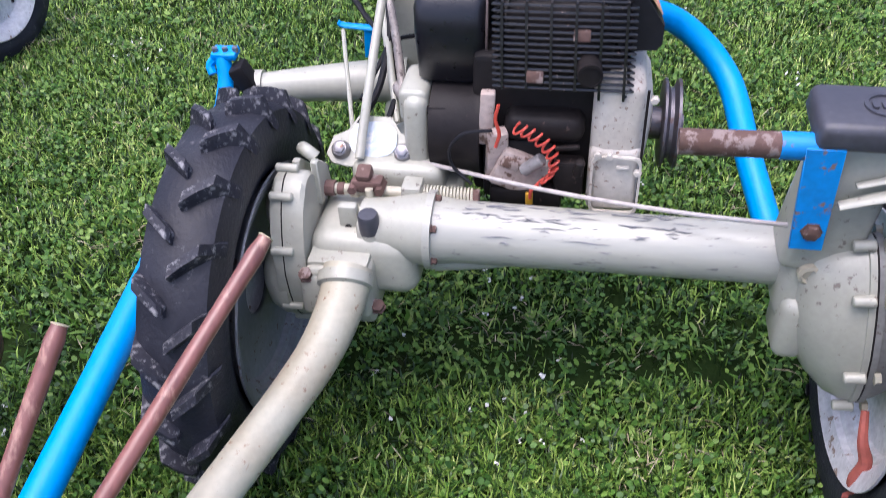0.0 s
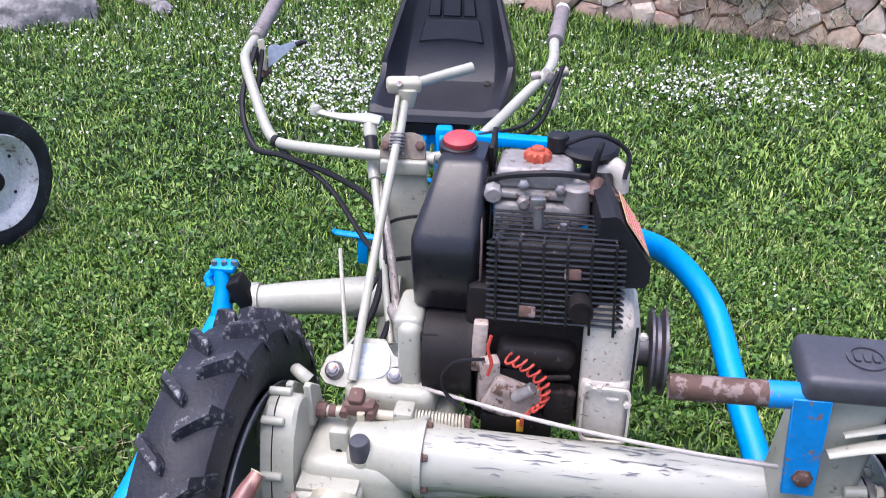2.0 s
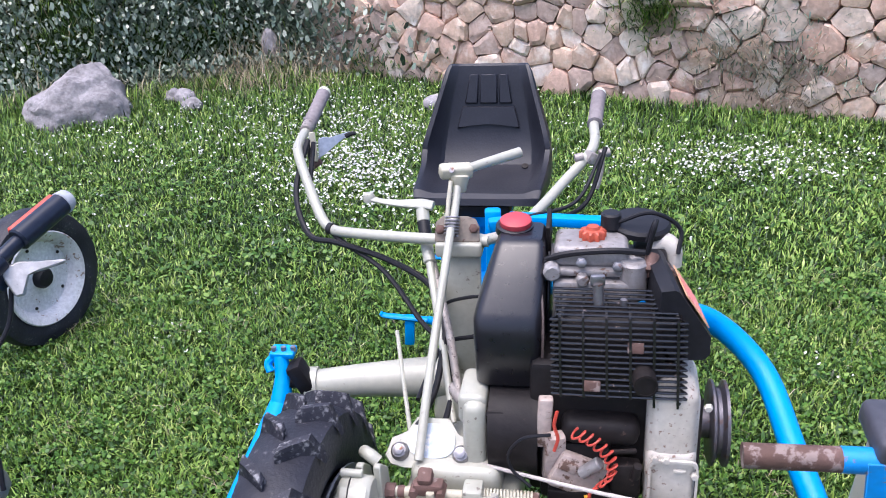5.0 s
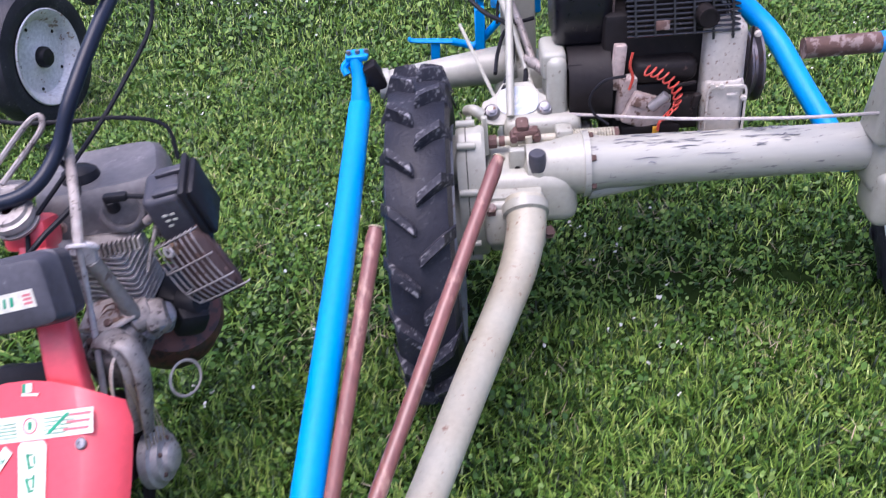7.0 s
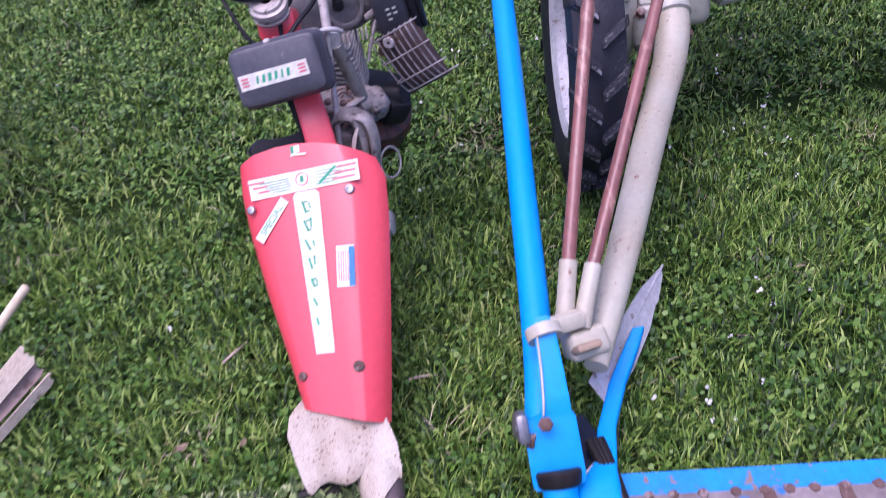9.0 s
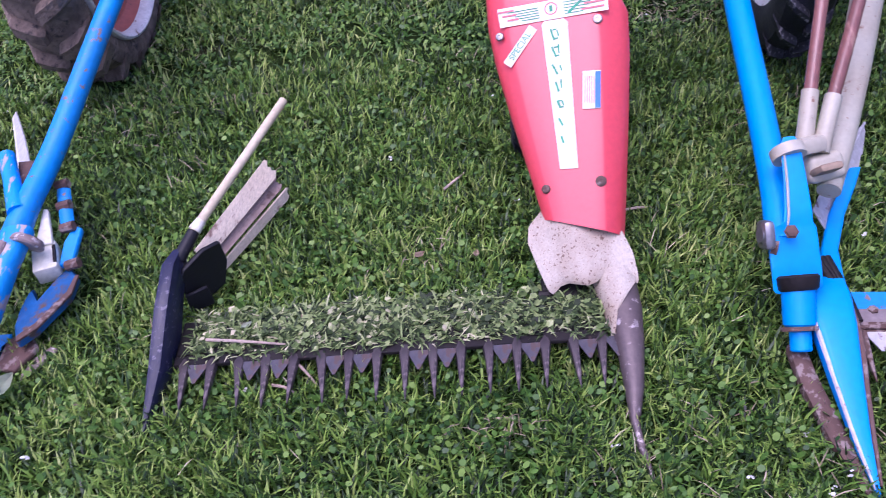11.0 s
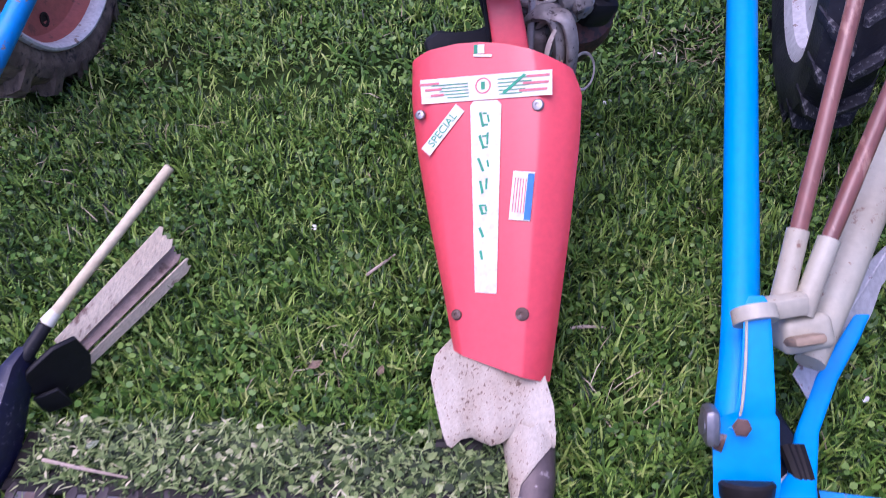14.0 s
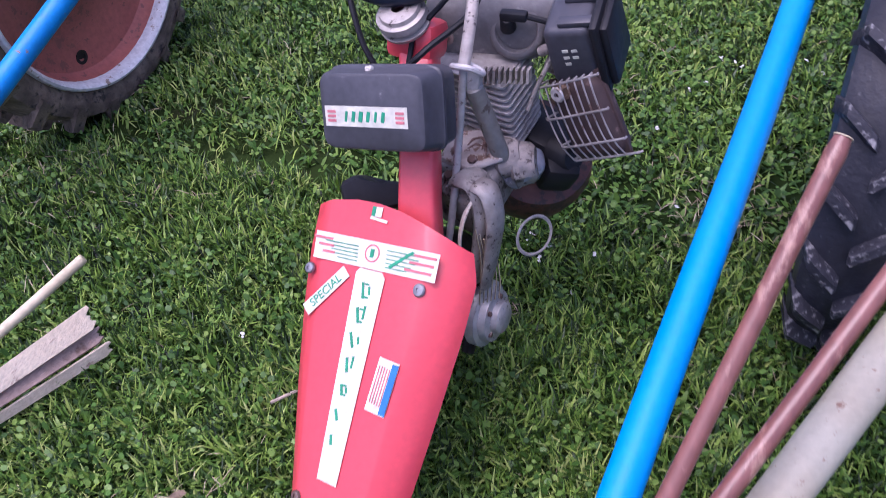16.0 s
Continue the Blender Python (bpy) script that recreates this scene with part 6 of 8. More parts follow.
d0, d1 = Vector((-0.738, 1.195, 0.941)), Vector((-0.700, 1.29, 0.968))
rod(b, d0, d1, 0.020, 0.020, 14, 0.003)
M("handle_grip", b, navy, to=bars)
b = B()
rod(b, d1 - (d1 - d0) * 0.05, d1 + (d1 - d0) * 0.16, 0.021, 0.018, 14, 0.004)
M("grip_end", b, surface("pale_grey_grip", (0.48, 0.50, 0.52), (0.4, 0.42, 0.45), 0.6, bump=0.1), to=bars)
b = B()
slabshape(b, [(0, -0.013), (0.10, -0.013), (0.105, 0.013), (0, 0.013)], 0.012, basis(d0 + Vector((-0.004, 0.0, 0.016)), d1 - d0, (1, 0, -0.3)), 0.003)
M("dead_man_lever", b, redwire, "red safety lever on the grip", to=bars)
b = B()
slabshape(b, [(-0.010, 0.0), (0.012, -0.048), (0.026, -0.046), (0.032, -0.012), (0.052, -0.012), (0.092, -0.004), (0.094, 0.002), (0.050, 0.004), (0.024, 0.008)], 0.014, basis((-0.752, 1.165, 0.905), (1, 0.3, 0), (0, 0.5, 1)), 0.003)
M("clutch_lever", b, alloy, "bare alloy clutch lever", to=bars)
b = B()
block(b, (-0.762, 1.155, 0.900), (0.030, 0.035, 0.050), (10, 0, -15), 0.008)
rod(b, (-0.772, 1.11, 0.905), (-0.752, 1.16, 0.922), 0.0165, edge=0.002)
M("lever_clamp", b, navy, to=bars)
b = B()
block(b, (-0.806, 1.06, 0.918), (0.03, 0.05, 0.035), (-20, 0, -20), 0.01)
rod(b, (-0.822, 1.03, 0.900), (-0.797, 1.085, 0.922), 0.019)
M("switch_box", b, black, to=bars)
# gear rod loop
b = B()
tube(b, [(-1.003, 0.850, 0.690), (-0.965, 0.872, 0.725), (-0.930, 0.890, 0.755), (-0.914, 0.900, 0.762), (-0.906, 0.895, 0.757), (-0.912, 0.882, 0.742), (-0.945, 0.862, 0.712), (-0.982, 0.842, 0.680)], 0.0050, 8, 8)
lathe(b, (-1.005, 0.845, 0.675), (0.1, -0.2, 1), [(0, 0.009), (0, 0.016), (0.016, 0.015), (0.016, 0.009)], 16)
M("gear_rod", b, dirty_alloy, "dull steel looped gear rod")
b = B()
block(b, (-0.985, 0.85, 0.655), (0.06, 0.05, 0.04), (-15, 0, -10), 0.01)
M("rod_guide", b, dirty_alloy)
# long pale rod from the handlebar to the gearbox
b = B()
tube(b, [(-0.890, 0.955, 0.745), (-0.876, 0.88, 0.715), (-0.866, 0.80, 0.655), (-0.866, 0.752, 0.605)], 0.0085, 12, flat=0.5)
pr = M("push_rod", b, dirty_alloy, "pale painted push rod")
b = B()
tube(b, [(-0.866, 0.752, 0.607), (-0.872, 0.732, 0.53), (-0.882, 0.69, 0.40), (-0.890, 0.665, 0.33)], 0.0058, 10)
M("rod_shank", b, alloy, to=pr)
b = B()
tube(b, [(-0.882, 0.750, 0.604), (-0.872, 0.742, 0.610), (-0.852, 0.742, 0.608), (-0.840, 0.750, 0.597), (-0.848, 0.760, 0.596), (-0.869, 0.764, 0.602)], 0.0045, 8)
M("rod_clip", b, alloy, to=pr)
b = B()
block(b, (-0.856, 0.755, 0.578), (0.022, 0.018, 0.040), (-6, 8, -5), 0.003)
M("strut_head", b, alloy, to=pr)
b = B()
rod(b, (-0.856, 0.754, 0.572), (-0.824, 0.760, 0.445), 0.0135, 0.0135, 18, 0.002)
M("spring_strut", b, surface("grey_green_tube", (0.17, 0.165, 0.155), (0.25, 0.24, 0.225), 0.45, metal=0.3, bump=0.1, worn=(0.1, 0.08, 0.07), wear=0.62), "grey tube strut", to=pr)
# cables
for pts, r in (
    ([(-1.15, 0.98, 0.83), (-1.02, 0.98, 0.73), (-0.92, 0.98, 0.71), (-0.82, 0.99, 0.70), (-0.75, 1.0, 0.67), (-0.74, 0.985, 0.61)], 0.004),
    ([(-0.90, 0.86, 0.73), (-0.87, 0.84, 0.65), (-0.92, 0.76, 0.62), (-0.945, 0.745, 0.60)], 0.0045),
    ([(-1.06, 0.83, 0.70), (-1.02, 0.77, 0.62), (-0.985, 0.745, 0.565), (-0.955, 0.70, 0.47), (-0.94, 0.65, 0.40)], 0.0042),
    ([(-0.95, 0.79, 0.62), (-0.955, 0.73, 0.54), (-0.945, 0.66, 0.43)], 0.004),
    ([(-0.745, 1.16, 0.88), (-0.755, 1.12, 0.81), (-0.81, 1.03, 0.74), (-0.86, 0.96, 0.69), (-0.93, 0.80, 0.64)], 0.004),
):
    b = B()
    tube(b, pts, r, 8, 8)
    M("control_cable", b, hose)

# engine
b = B()
rings = []
for z, w, d, lift in ((0.552, 0.165, 0.14, 0.045), (0.542, 0.19, 0.168, 0.045), (0.548, 0.205, 0.184, 0.04), (0.575, 0.212, 0.19, 0.02), (0.612, 0.210, 0.186, 0.0), (0.638, 0.196, 0.168, 0.0), (0.646, 0.175, 0.145, 0.0), (0.643, 0.15, 0.12, 0.0)):
    rings.append([Vector((-0.872, 0.968, z - 0.026 + lift * max(0.0, x / 0.1) ** 1.5)) + Vector((x * 1.10, y, 0)) @ Matrix.Rotation(radians(-10), 3, "Z") for x, y in oval(w, d, 44, 5)])
skin(b, rings)
eng = M("engine_cowl", b, grey_plastic, "dusty grey engine cowl and tank")
HOLE, HA = Vector((-0.829, 0.886, 0.579)), Vector((0.10, -0.86, 0.5)).normalized()
b = B()
lathe(b, HOLE, HA, [(-0.02, 0.043), (0.004, 0.041), (0.010, 0.036), (0.011, 0.031), (0.006, 0.028), (-0.012, 0.0265)], 30)
M("cowl_boss", b, grey_plastic, to=eng)
b = B()
lathe(b, HOLE - HA * 0.011, HA, [(0, 0.027), (0.001, 0.027), (0.001, 0.0001)], 26)
M("cowl_hole", b, iron, to=eng)
b = B()
rod(b, HOLE + Vector((-0.012, -0.004, 0.006)), HOLE + Vector((-0.010, -0.018, 0.030)), 0.012, 0.010, 14, 0.003)
block(b, HOLE + Vector((0.0, -0.015, 0.034)), (0.040, 0.016, 0.014), (0, 0, 0), 0.004)
tube(b, [HOLE + Vector((0.02, -0.015, 0.034)), HOLE + Vector((0.05, -0.012, 0.026)), HOLE + Vector((0.085, 0.0, 0.010)), HOLE + Vector((0.10, 0.03, -0.02))], 0.0045, 8)
M("spark_lead", b, black, "black spark plug lead", to=eng)
b = B()
lathe(b, (-0.925, 0.858, 0.575), (-0.05, -0.9, 0.3), [(0, 0.009), (0.004, 0.009), (0.005, 0.004), (0.005, 0.0001)], 14)
M("cowl_screw", b, rust, to=eng)
b = B()
block(b, (-0.872, 0.875, 0.482), (0.085, 0.08, 0.125), (4, 7, -10), 0.006)
cyl = M("cylinder", b, dirty_alloy, "dirty alloy finned cylinder")
for k in range(11):
    b = B()
    slabshape(b, oval(0.122 - 0.0012 * abs(k - 6), 0.10, 28, 12), 0.0035, pose(-0.872 - 0.0015 * (k - 5), 0.868, 0.426 + 0.0112 * k, 4, 7, -10))
    M("cooling_fin", b, alloy, to=cyl)
b = B()
for k in range(9):
    slabshape(b, [(0, 0), (0.0035, 0), (0.0035, 0.02), (0, 0.02)], 0.018, basis((-0.862 + 0.0082 * k, 0.822, 0.536 + 0.001 * k), (1, 0, 0), (0, 0.2, 1)))
M("head_ribs", b, dirty_alloy, to=cyl)
b = B()
block(b, (-0.868, 0.785, 0.400), (0.105, 0.10, 0.080), (10, 0, -12), 0.012, 0.9, 3)
block(b, (-0.880, 0.735, 0.375), (0.070, 0.06, 0.09), (16, 6, -16), 0.010, 0.85, 3)
rod(b, (-0.836, 0.772, 0.430), (-0.800, 0.780, 0.440), 0.030, 0.026, 20, 0.006)
rod(b, (-0.815, 0.778, 0.420), (-0.780, 0.785, 0.425), 0.036, 0.030, 8, 0.006)
for k in range(5):
    block(b, (-0.905 + 0.016 * k, 0.722 + 0.004 * k, 0.392), (0.004, 0.03, 0.075), (14, 0, -14), 0.001)
crank = M("crankcase", b, surface("dusty_alloy", (0.36, 0.32, 0.295), (0.15, 0.13, 0.12), 0.6, metal=0.15, worn=(0.055, 0.042, 0.038), wear=0.56, bump=0.5, large=22, wear_scale=85), "dusty oily alloy crankcase and gear housing")
for x, y, z in ((-0.892, 0.752, 0.452), (-0.862, 0.738, 0.452), (-0.897, 0.728, 0.425), (-0.845, 0.785, 0.462)):
    b = B()
    bolt(b, (x, y, z), (0, -0.4, 1), 0.007, 0.008)
    M("crankcase_bolt", b, rust, to=crank)
b = B()
block(b, (-0.800, 0.80, 0.405), (0.055, 0.05, 0.05), (20, 25, 30), 0.014, 0.85, 3)
rod(b, (-0.815, 0.775, 0.40), (-0.785, 0.765, 0.43), 0.022, 0.016, 16, 0.004)
M("gear_casting", b, surface("bluish_alloy", (0.28, 0.29, 0.34), (0.16, 0.16, 0.19), 0.45, metal=0.4, worn=(0.5, 0.5, 0.54), wear=0.6, bump=0.3, large=18), to=crank)
b = B()
slabshape(b, [(-0.050, -0.030), (0.006, -0.040), (0.046, -0.006), (0.040, 0.026), (-0.010, 0.040), (-0.050, 0.030)], 0.010, pose(-0.862, 0.762, 0.446, 8, -4, -10), 0.003)
deck = M("crankcase_deck", b, surface("pale_dusty_deck", (0.50, 0.44, 0.40), (0.34, 0.28, 0.25), 0.7, worn=(0.16, 0.09, 0.06), wear=0.58, bump=0.4, large=20, wear_scale=60), "pale dusty deck with dry litter", to=crank)
for x, y, a in ((-0.862, 0.756, 20), (-0.850, 0.765, 80), (-0.856, 0.772, 140), (-0.868, 0.768, 50), (-0.846, 0.752, 110)):
    b = B()
    tube(b, [(x - 0.012 * math.cos(radians(a)), y - 0.012 * math.sin(radians(a)), 0.462), (x, y, 0.468), (x + 0.012 * math.cos(radians(a)), y + 0.012 * math.sin(radians(a)), 0.463)], [0.001, 0.003, 0.001], 6, 4, flat=0.5)
    M("dry_litter", b, rust, to=deck)
# curved belt guard plates above the cover
b = B()
for off, r in ((0.0, 0.026), (0.018, 0.020)):
    tube(b, [(-0.884 + off, 0.722 - off * 0.6, 0.420), (-0.866 + off, 0.708 - off * 0.6, 0.446), (-0.842 + off, 0.698 - off * 0.6, 0.444), (-0.832 + off, 0.688 - off * 0.6, 0.40), (-0.838 + off, 0.676 - off * 0.6, 0.34), (-0.848 + off, 0.664 - off * 0.6, 0.28)], [r * 0.6, r, r, r, r * 0.9, r * 0.7], 12, 6, flat=0.45)
belt_guard = M("belt_guard", b, dirty_alloy, "grey curved belt guard plates")
b = B()
tube(b, [(-0.842, 0.662, 0.442), (-0.852, 0.656, 0.42), (-0.860, 0.650, 0.385), (-0.862, 0.645, 0.35)], [0.004, 0.0065, 0.0065, 0.006], 8, flat=0.4)
M("lever_strap", b, pale_case, to=belt_guard)
for k in range(6):
    b = B()
    tube(b, [(-0.836 + 0.004 * k, 0.652 + 0.004 * k, 0.40 - 0.012 * k), (-0.832 + 0.004 * k, 0.650 + 0.004 * k, 0.34 - 0.012 * k), (-0.838 + 0.005 * k, 0.640 + 0.004 * k, 0.25)], 0.0012, 5, 3)
    M("dry_straw", b, straw_mat, to=belt_guard)
b = B()
HUB, HAX = Vector((-0.882, 0.672, 0.198)), Vector((0.975, -0.17, 0.1)).normalized()
lathe(b, HUB, HAX, [(0, 0.03), (0.03, 0.034), (0.034, 0.054), (0.050, 0.054), (0.053, 0.045), (0.064, 0.042), (0.066, 0.028)], 36, caps=True)
hub = M("drive_hub", b, alloy, "grey alloy drive hub below the cover")
b = B()
lathe(b, HUB + HAX * 0.066, HAX, [(0, 0.027), (0.010, 0.0265), (0.013, 0.022), (0.013, 0.0001)], 28)
M("hub_face", b, alloy, to=hub)
for k in range(5):
    b = B()
    a = radians(72 * k + 20)
    d, e1, e2 = frame_of(HAX)
    bolt(b, HUB + HAX * 0.063 + 0.033 * (math.cos(a) * e1 + math.sin(a) * e2), HAX, 0.0045, 0.005)
    M("hub_bolt", b, rust, to=hub)
b = B()
tube(b, [(-0.855, 0.71, 0.30), (-0.850, 0.68, 0.25), (-0.852, 0.655, 0.20), (-0.860, 0.62, 0.15)], [0.020, 0.018, 0.015, 0.010], 10, flat=0.6)
M("rear_strut", b, iron)
b = B()
block(b, (-0.905, 0.655, 0.27), (0.09, 0.12, 0.16), (-30, 0, -6), 0.02, 0.8, 3)
M("gear_case", b, iron, "black greasy gear case under the cover")
b = B()
lathe(b, (-0.79, 0.79, 0.265), (0.75, -0.60, 0.28), [(0, 0.033), (0.002, 0.036), (0.004, 0.033), (0.002, 0.030), (0, 0.033)], 30)
M("wire_ring", b, cablewhite, "thin pale wire ring")
b = B()
lathe(b, (-0.828, 0.925, 0.30), (0.35, -0.45, 0.82), [(-0.05, 0.05), (-0.045, 0.080), (-0.02, 0.096), (0.03, 0.099), (0.06, 0.090), (0.075, 0.05), (0.078, 0.0001)], 40)
M("recoil_housing", b, mudbrown, "brown rusted round housing under the engine")
b = B()
rod(b, (-0.765, 0.86, 0.385), (-0.735, 0.84, 0.395), 0.035, 0.025, 16, 0.005)
block(b, (-0.765, 0.845, 0.365), (0.06, 0.06, 0.06), (20, 20, 30), 0.014)
block(b, (-0.795, 0.89, 0.37), (0.10, 0.09, 0.09), (0, 10, -20), 0.016)
M("carburettor", b, black, to=crank)
# exhaust with wire guard
gm = basis((-0.715, 0.807, 0.494), (0.097, -0.038, 0.062), (-0.041, 0.030, 0.115)) @ Matrix.Scale(0.96, 4) @ Matrix.Translation((-0.006, 0.010, -0.033))
b = B()
block(b, (-0.008, -0.016, 0.002), (0.100, 0.132, 0.044), (0, 0, 0), 0.018, 0.95, 3)
block(b, (-0.008, -0.016, 0.002), (0.106, 0.140, 0.007), (0, 0, 0), 0.003)
b.transform(gm)
ex = M("exhaust", b, surface("burnt_brown", (0.045, 0.028, 0.027), (0.075, 0.044, 0.040), 0.65, worn=(0.13, 0.085, 0.075), wear=0.62, bump=0.3), "brown exhaust behind a wire guard")
for k in range(8):
    x = -0.050 + 0.0146 * k
    b = B()
    tube(b, [gm @ Vector((x, 0.056, 0.030)), gm @ Vector((x, 0.050, 0.040)), gm @ Vector((x, -0.004, 0.043)), gm @ Vector((x + 0.001, -0.045, 0.040)), gm @ Vector((x + 0.002, -0.074, 0.028))], 0.0014, 6, 3)
    M("guard_wire", b, engine_alloy, to=ex)
for y, z, o in ((0.054, 0.038, 0), (0.004, 0.044, 0.000), (-0.045, 0.040, 0.004), (-0.074, 0.028, 0.008)):
    b = B()
    tube(b, [gm @ Vector((-0.056 + o, y, z - 0.03)), gm @ Vector((-0.053 + o, y, z)), gm @ Vector((0.058 + o, y, z)), gm @ Vector((0.064 + o * 2.2, y, z - 0.006))], 0.0018, 6, 3)
    M("guard_wire", b, engine_alloy, to=ex)
b = B()
lathe(b, gm @ Vector((-0.012, 0.04, 0.044)), gm.to_3x3() @ UP, [(0, 0.005), (0.002, 0.012), (0.004, 0.010), (0.004, 0.004)], 16)
M("guard_washer", b, alloy, to=ex)
# air filter box with its lid on the side
fm = pose(-0.739, 0.876, 0.582, 12, -10, -2) @ Matrix.Scale(0.92, 4)
b = B()
block(b, (0, 0, 0), (0.078, 0.090, 0.108), (0, 0, 0), 0.012, 0.94, 3)
b.transform(fm)
af = M("air_filter_box", b, box_plastic, "dusty black air filter box")
b = B()
block(b, (0.046, 0, 0.002), (0.014, 0.112, 0.132), (0, 0, 0), 0.006)
block(b, (0.058, 0, 0.002), (0.016, 0.096, 0.114), (0, 0, 0), 0.007)
b.transform(fm)
M("filter_lid", b, black, to=af)
for k in (-1, 1):
    b = B()
    block(b, (0.016, 0.026 * k, 0.057), (0.056, 0.018, 0.010), (0, 0, 0), 0.003)
    b.transform(fm)
    M("lid_rib", b, box_plastic, to=af)
for k in range(5):
    b = B()
    slabshape(b, quad(-0.012 + 0.014 * (k % 2), 0.018 - 0.013 * (k // 2), 0.009, 0.005, 6 * (k % 3)), 0.001, fm @ pose(0.006, -0.0455, 0.0, 90, 0, 0))
    M("lettering_bar", b, decal, to=af)
b = B()
block(b, (-0.765, 0.862, 0.545), (0.035, 0.02, 0.03), (0, 20, -10), 0.006)
tube(b, [(-0.772, 0.855, 0.56), (-0.79, 0.835, 0.52), (-0.80, 0.82, 0.49)], 0.0035, 8)
rod(b, (-0.79, 0.86, 0.565), (-0.77, 0.855, 0.578), 0.008, edge=0.002)
M("choke_fitting", b, dirty_alloy, to=af)
b = B()
block(b, (-0.745, 0.865, 0.50), (0.05, 0.035, 0.06), (0, 20, -10), 0.010)
rod(b, (-0.755, 0.845, 0.515), (-0.745, 0.83, 0.52), 0.011, edge=0.002)
M("choke_body", b, surface("grimy_brass", (0.20, 0.13, 0.09), (0.10, 0.065, 0.05), 0.6, metal=0.4, worn=(0.35, 0.27, 0.2), wear=0.6, bump=0.4), to=af)
# small wheels under the mower
for x in (-1.0,):
    b = B()
    tyre(b, (x, 0.70, 0.115), (1, -0.1, 0), 0.11, 0.05, 0.065)
    wl = M("wheel", b, rubber, "small black lugged tyre")
    tread_lugs(wl, (x, 0.70, 0.115), (1, -0.1, 0), 0.11, 0.05, 14, 0.012, 0.026, rubber)
    b = B()
    lathe(b, (x, 0.70, 0.115), (1, -0.1, 0), [(-0.025, 0.075), (-0.018, 0.068), (-0.01, 0.025), (0.01, 0.025), (0.018, 0.068), (0.025, 0.075)], 24)
    M("rim", b, dirty_alloy, to=wl)


# ---- second blue mower, with a red wheel ----
scraped_blue = surface("scraped_blue_paint", (0.0, 0.29, 0.78), (0.01, 0.26, 0.66), 0.5, worn=(0.40, 0.33, 0.32), wear=0.545, bump=0.2, wear_scale=34, stretch=(1.6, 0.6, 1.2), soft=0.05, mottle=0.35)
bare_scrape = surface("scraped_bare_steel", (0.36, 0.285, 0.275), (0.23, 0.165, 0.15), 0.6, metal=0.15, worn=(0.55, 0.50, 0.50), wear=0.56, bump=0.4, large=20, wear_scale=60)
greasy_blue = surface("greasy_blue_paint", (0.005, 0.12, 0.36), (0.01, 0.075, 0.20), 0.5, worn=(0.10, 0.06, 0.045), wear=0.53, bump=0.25, large=16, wear_scale=45, soft=0.12)
other = thing("bar_mower", (-2.05, 0.9, 0), "old blue bar mower with muddy tyre on red rim", "mower")
O = lambda name, bm, material, label="", smooth=40, to=None: part(name, bm, material, to or other, label, smooth)
b = B()
wc = Vector((-2.07, 1.335, 0.392))
wa = Vector((1, -0.06, 0))
tyre(b, wc, wa, 0.392, 0.170, 0.296)
wheel = O("wheel", b, muddy, "muddy lugged field tyre")
tread_lugs(wheel, wc, wa, 0.390, 0.170, 20, 0.030, 0.05, muddy)
b = B()
lathe(b, wc, wa, [(0.060, 0.309), (0.084, 0.313), (0.093, 0.310), (0.095, 0.304), (0.088, 0.296), (0.070, 0.292), (0.050, 0.291), (0.044, 0.296)], 56)
O("rim_flange", b, rimwhite, "white painted rim edge", to=wheel)
b = B()
lathe(b, wc, wa, [(0.060, 0.2915), (0.045, 0.289), (0.028, 0.276), (0.018, 0.20), (0.022, 0.13), (0.034, 0.115), (0.036, 0.09), (0.028, 0.082), (0.028, 0.0001)], 56)
O("rim", b, rimred, "faded red wheel disc", to=wheel)
for k in range(4):
    b = B()
    a = radians(90 * k - 109)
    c = wc + wa * 0.0245 + 0.245 * (math.cos(a) * Vector((0.06, 1, 0)) + math.sin(a) * UP)
    lathe(b, c, wa, [(0, 0.018), (0.003, 0.018), (0.003, 0.011), (0.0, 0.010), (0.0, 0.0001)], 18)
    O("disc_hole", b, iron, to=wheel)
b = B()
lathe(b, wc + wa * 0.02, wa, [(0, 0.055), (0.03, 0.052), (0.034, 0.03), (0.05, 0.028), (0.052, 0.0001)], 26)
O("hub_cap", b, surface("pale_blue_hub", (0.42, 0.50, 0.62), (0.5, 0.54, 0.6), 0.5, bump=0.1), to=wheel)
b = B()
tube(b, [(-1.80, 1.30, 0.51), (-1.877, 1.053, 0.40), (-1.948, 0.825, 0.30), (-2.019, 0.597, 0.20), (-2.058, 0.45, 0.160), (-2.075, 0.37, 0.135)], [0.024, 0.024, 0.024, 0.025, 0.026, 0.03], 18)
O("frame_tube", b, blue_worn, "blue frame tube with rust patches")
b = B()
rings = []
for c, w, h in (((-2.055, 0.38, 0.158), 0.062, 0.04), ((-2.072, 0.30, 0.14), 0.058, 0.05), ((-2.085, 0.20, 0.11), 0.044, 0.055), ((-2.108, 0.10, 0.075), 0.034, 0.05), ((-2.135, -0.02, 0.038), 0.022, 0.035), ((-2.155, -0.12, 0.015), 0.006, 0.008)):
    rings.append([Vector(c) + Vector((x, 0, y)) for x, y in oval(w, h, 14, 2.6)])
skin(b, rings)
O("divider", b, scraped_blue, "blue pointed divider, rubbed and rusty")
b = B()
tube(b, [(-2.098, 0.30, 0.15), (-2.112, 0.17, 0.11), (-2.138, 0.03, 0.065), (-2.16, -0.10, 0.02)], [0.006, 0.008, 0.007, 0.003], 8)
O("shoe_sole", b, rust)
b = B()
tube(b, [(-2.074, 0.34, 0.172), (-2.096, 0.24, 0.140), (-2.112, 0.14, 0.100), (-2.130, 0.03, 0.058), (-2.150, -0.09, 0.022)], [0.014, 0.018, 0.015, 0.011, 0.004], 10, flat=0.7)
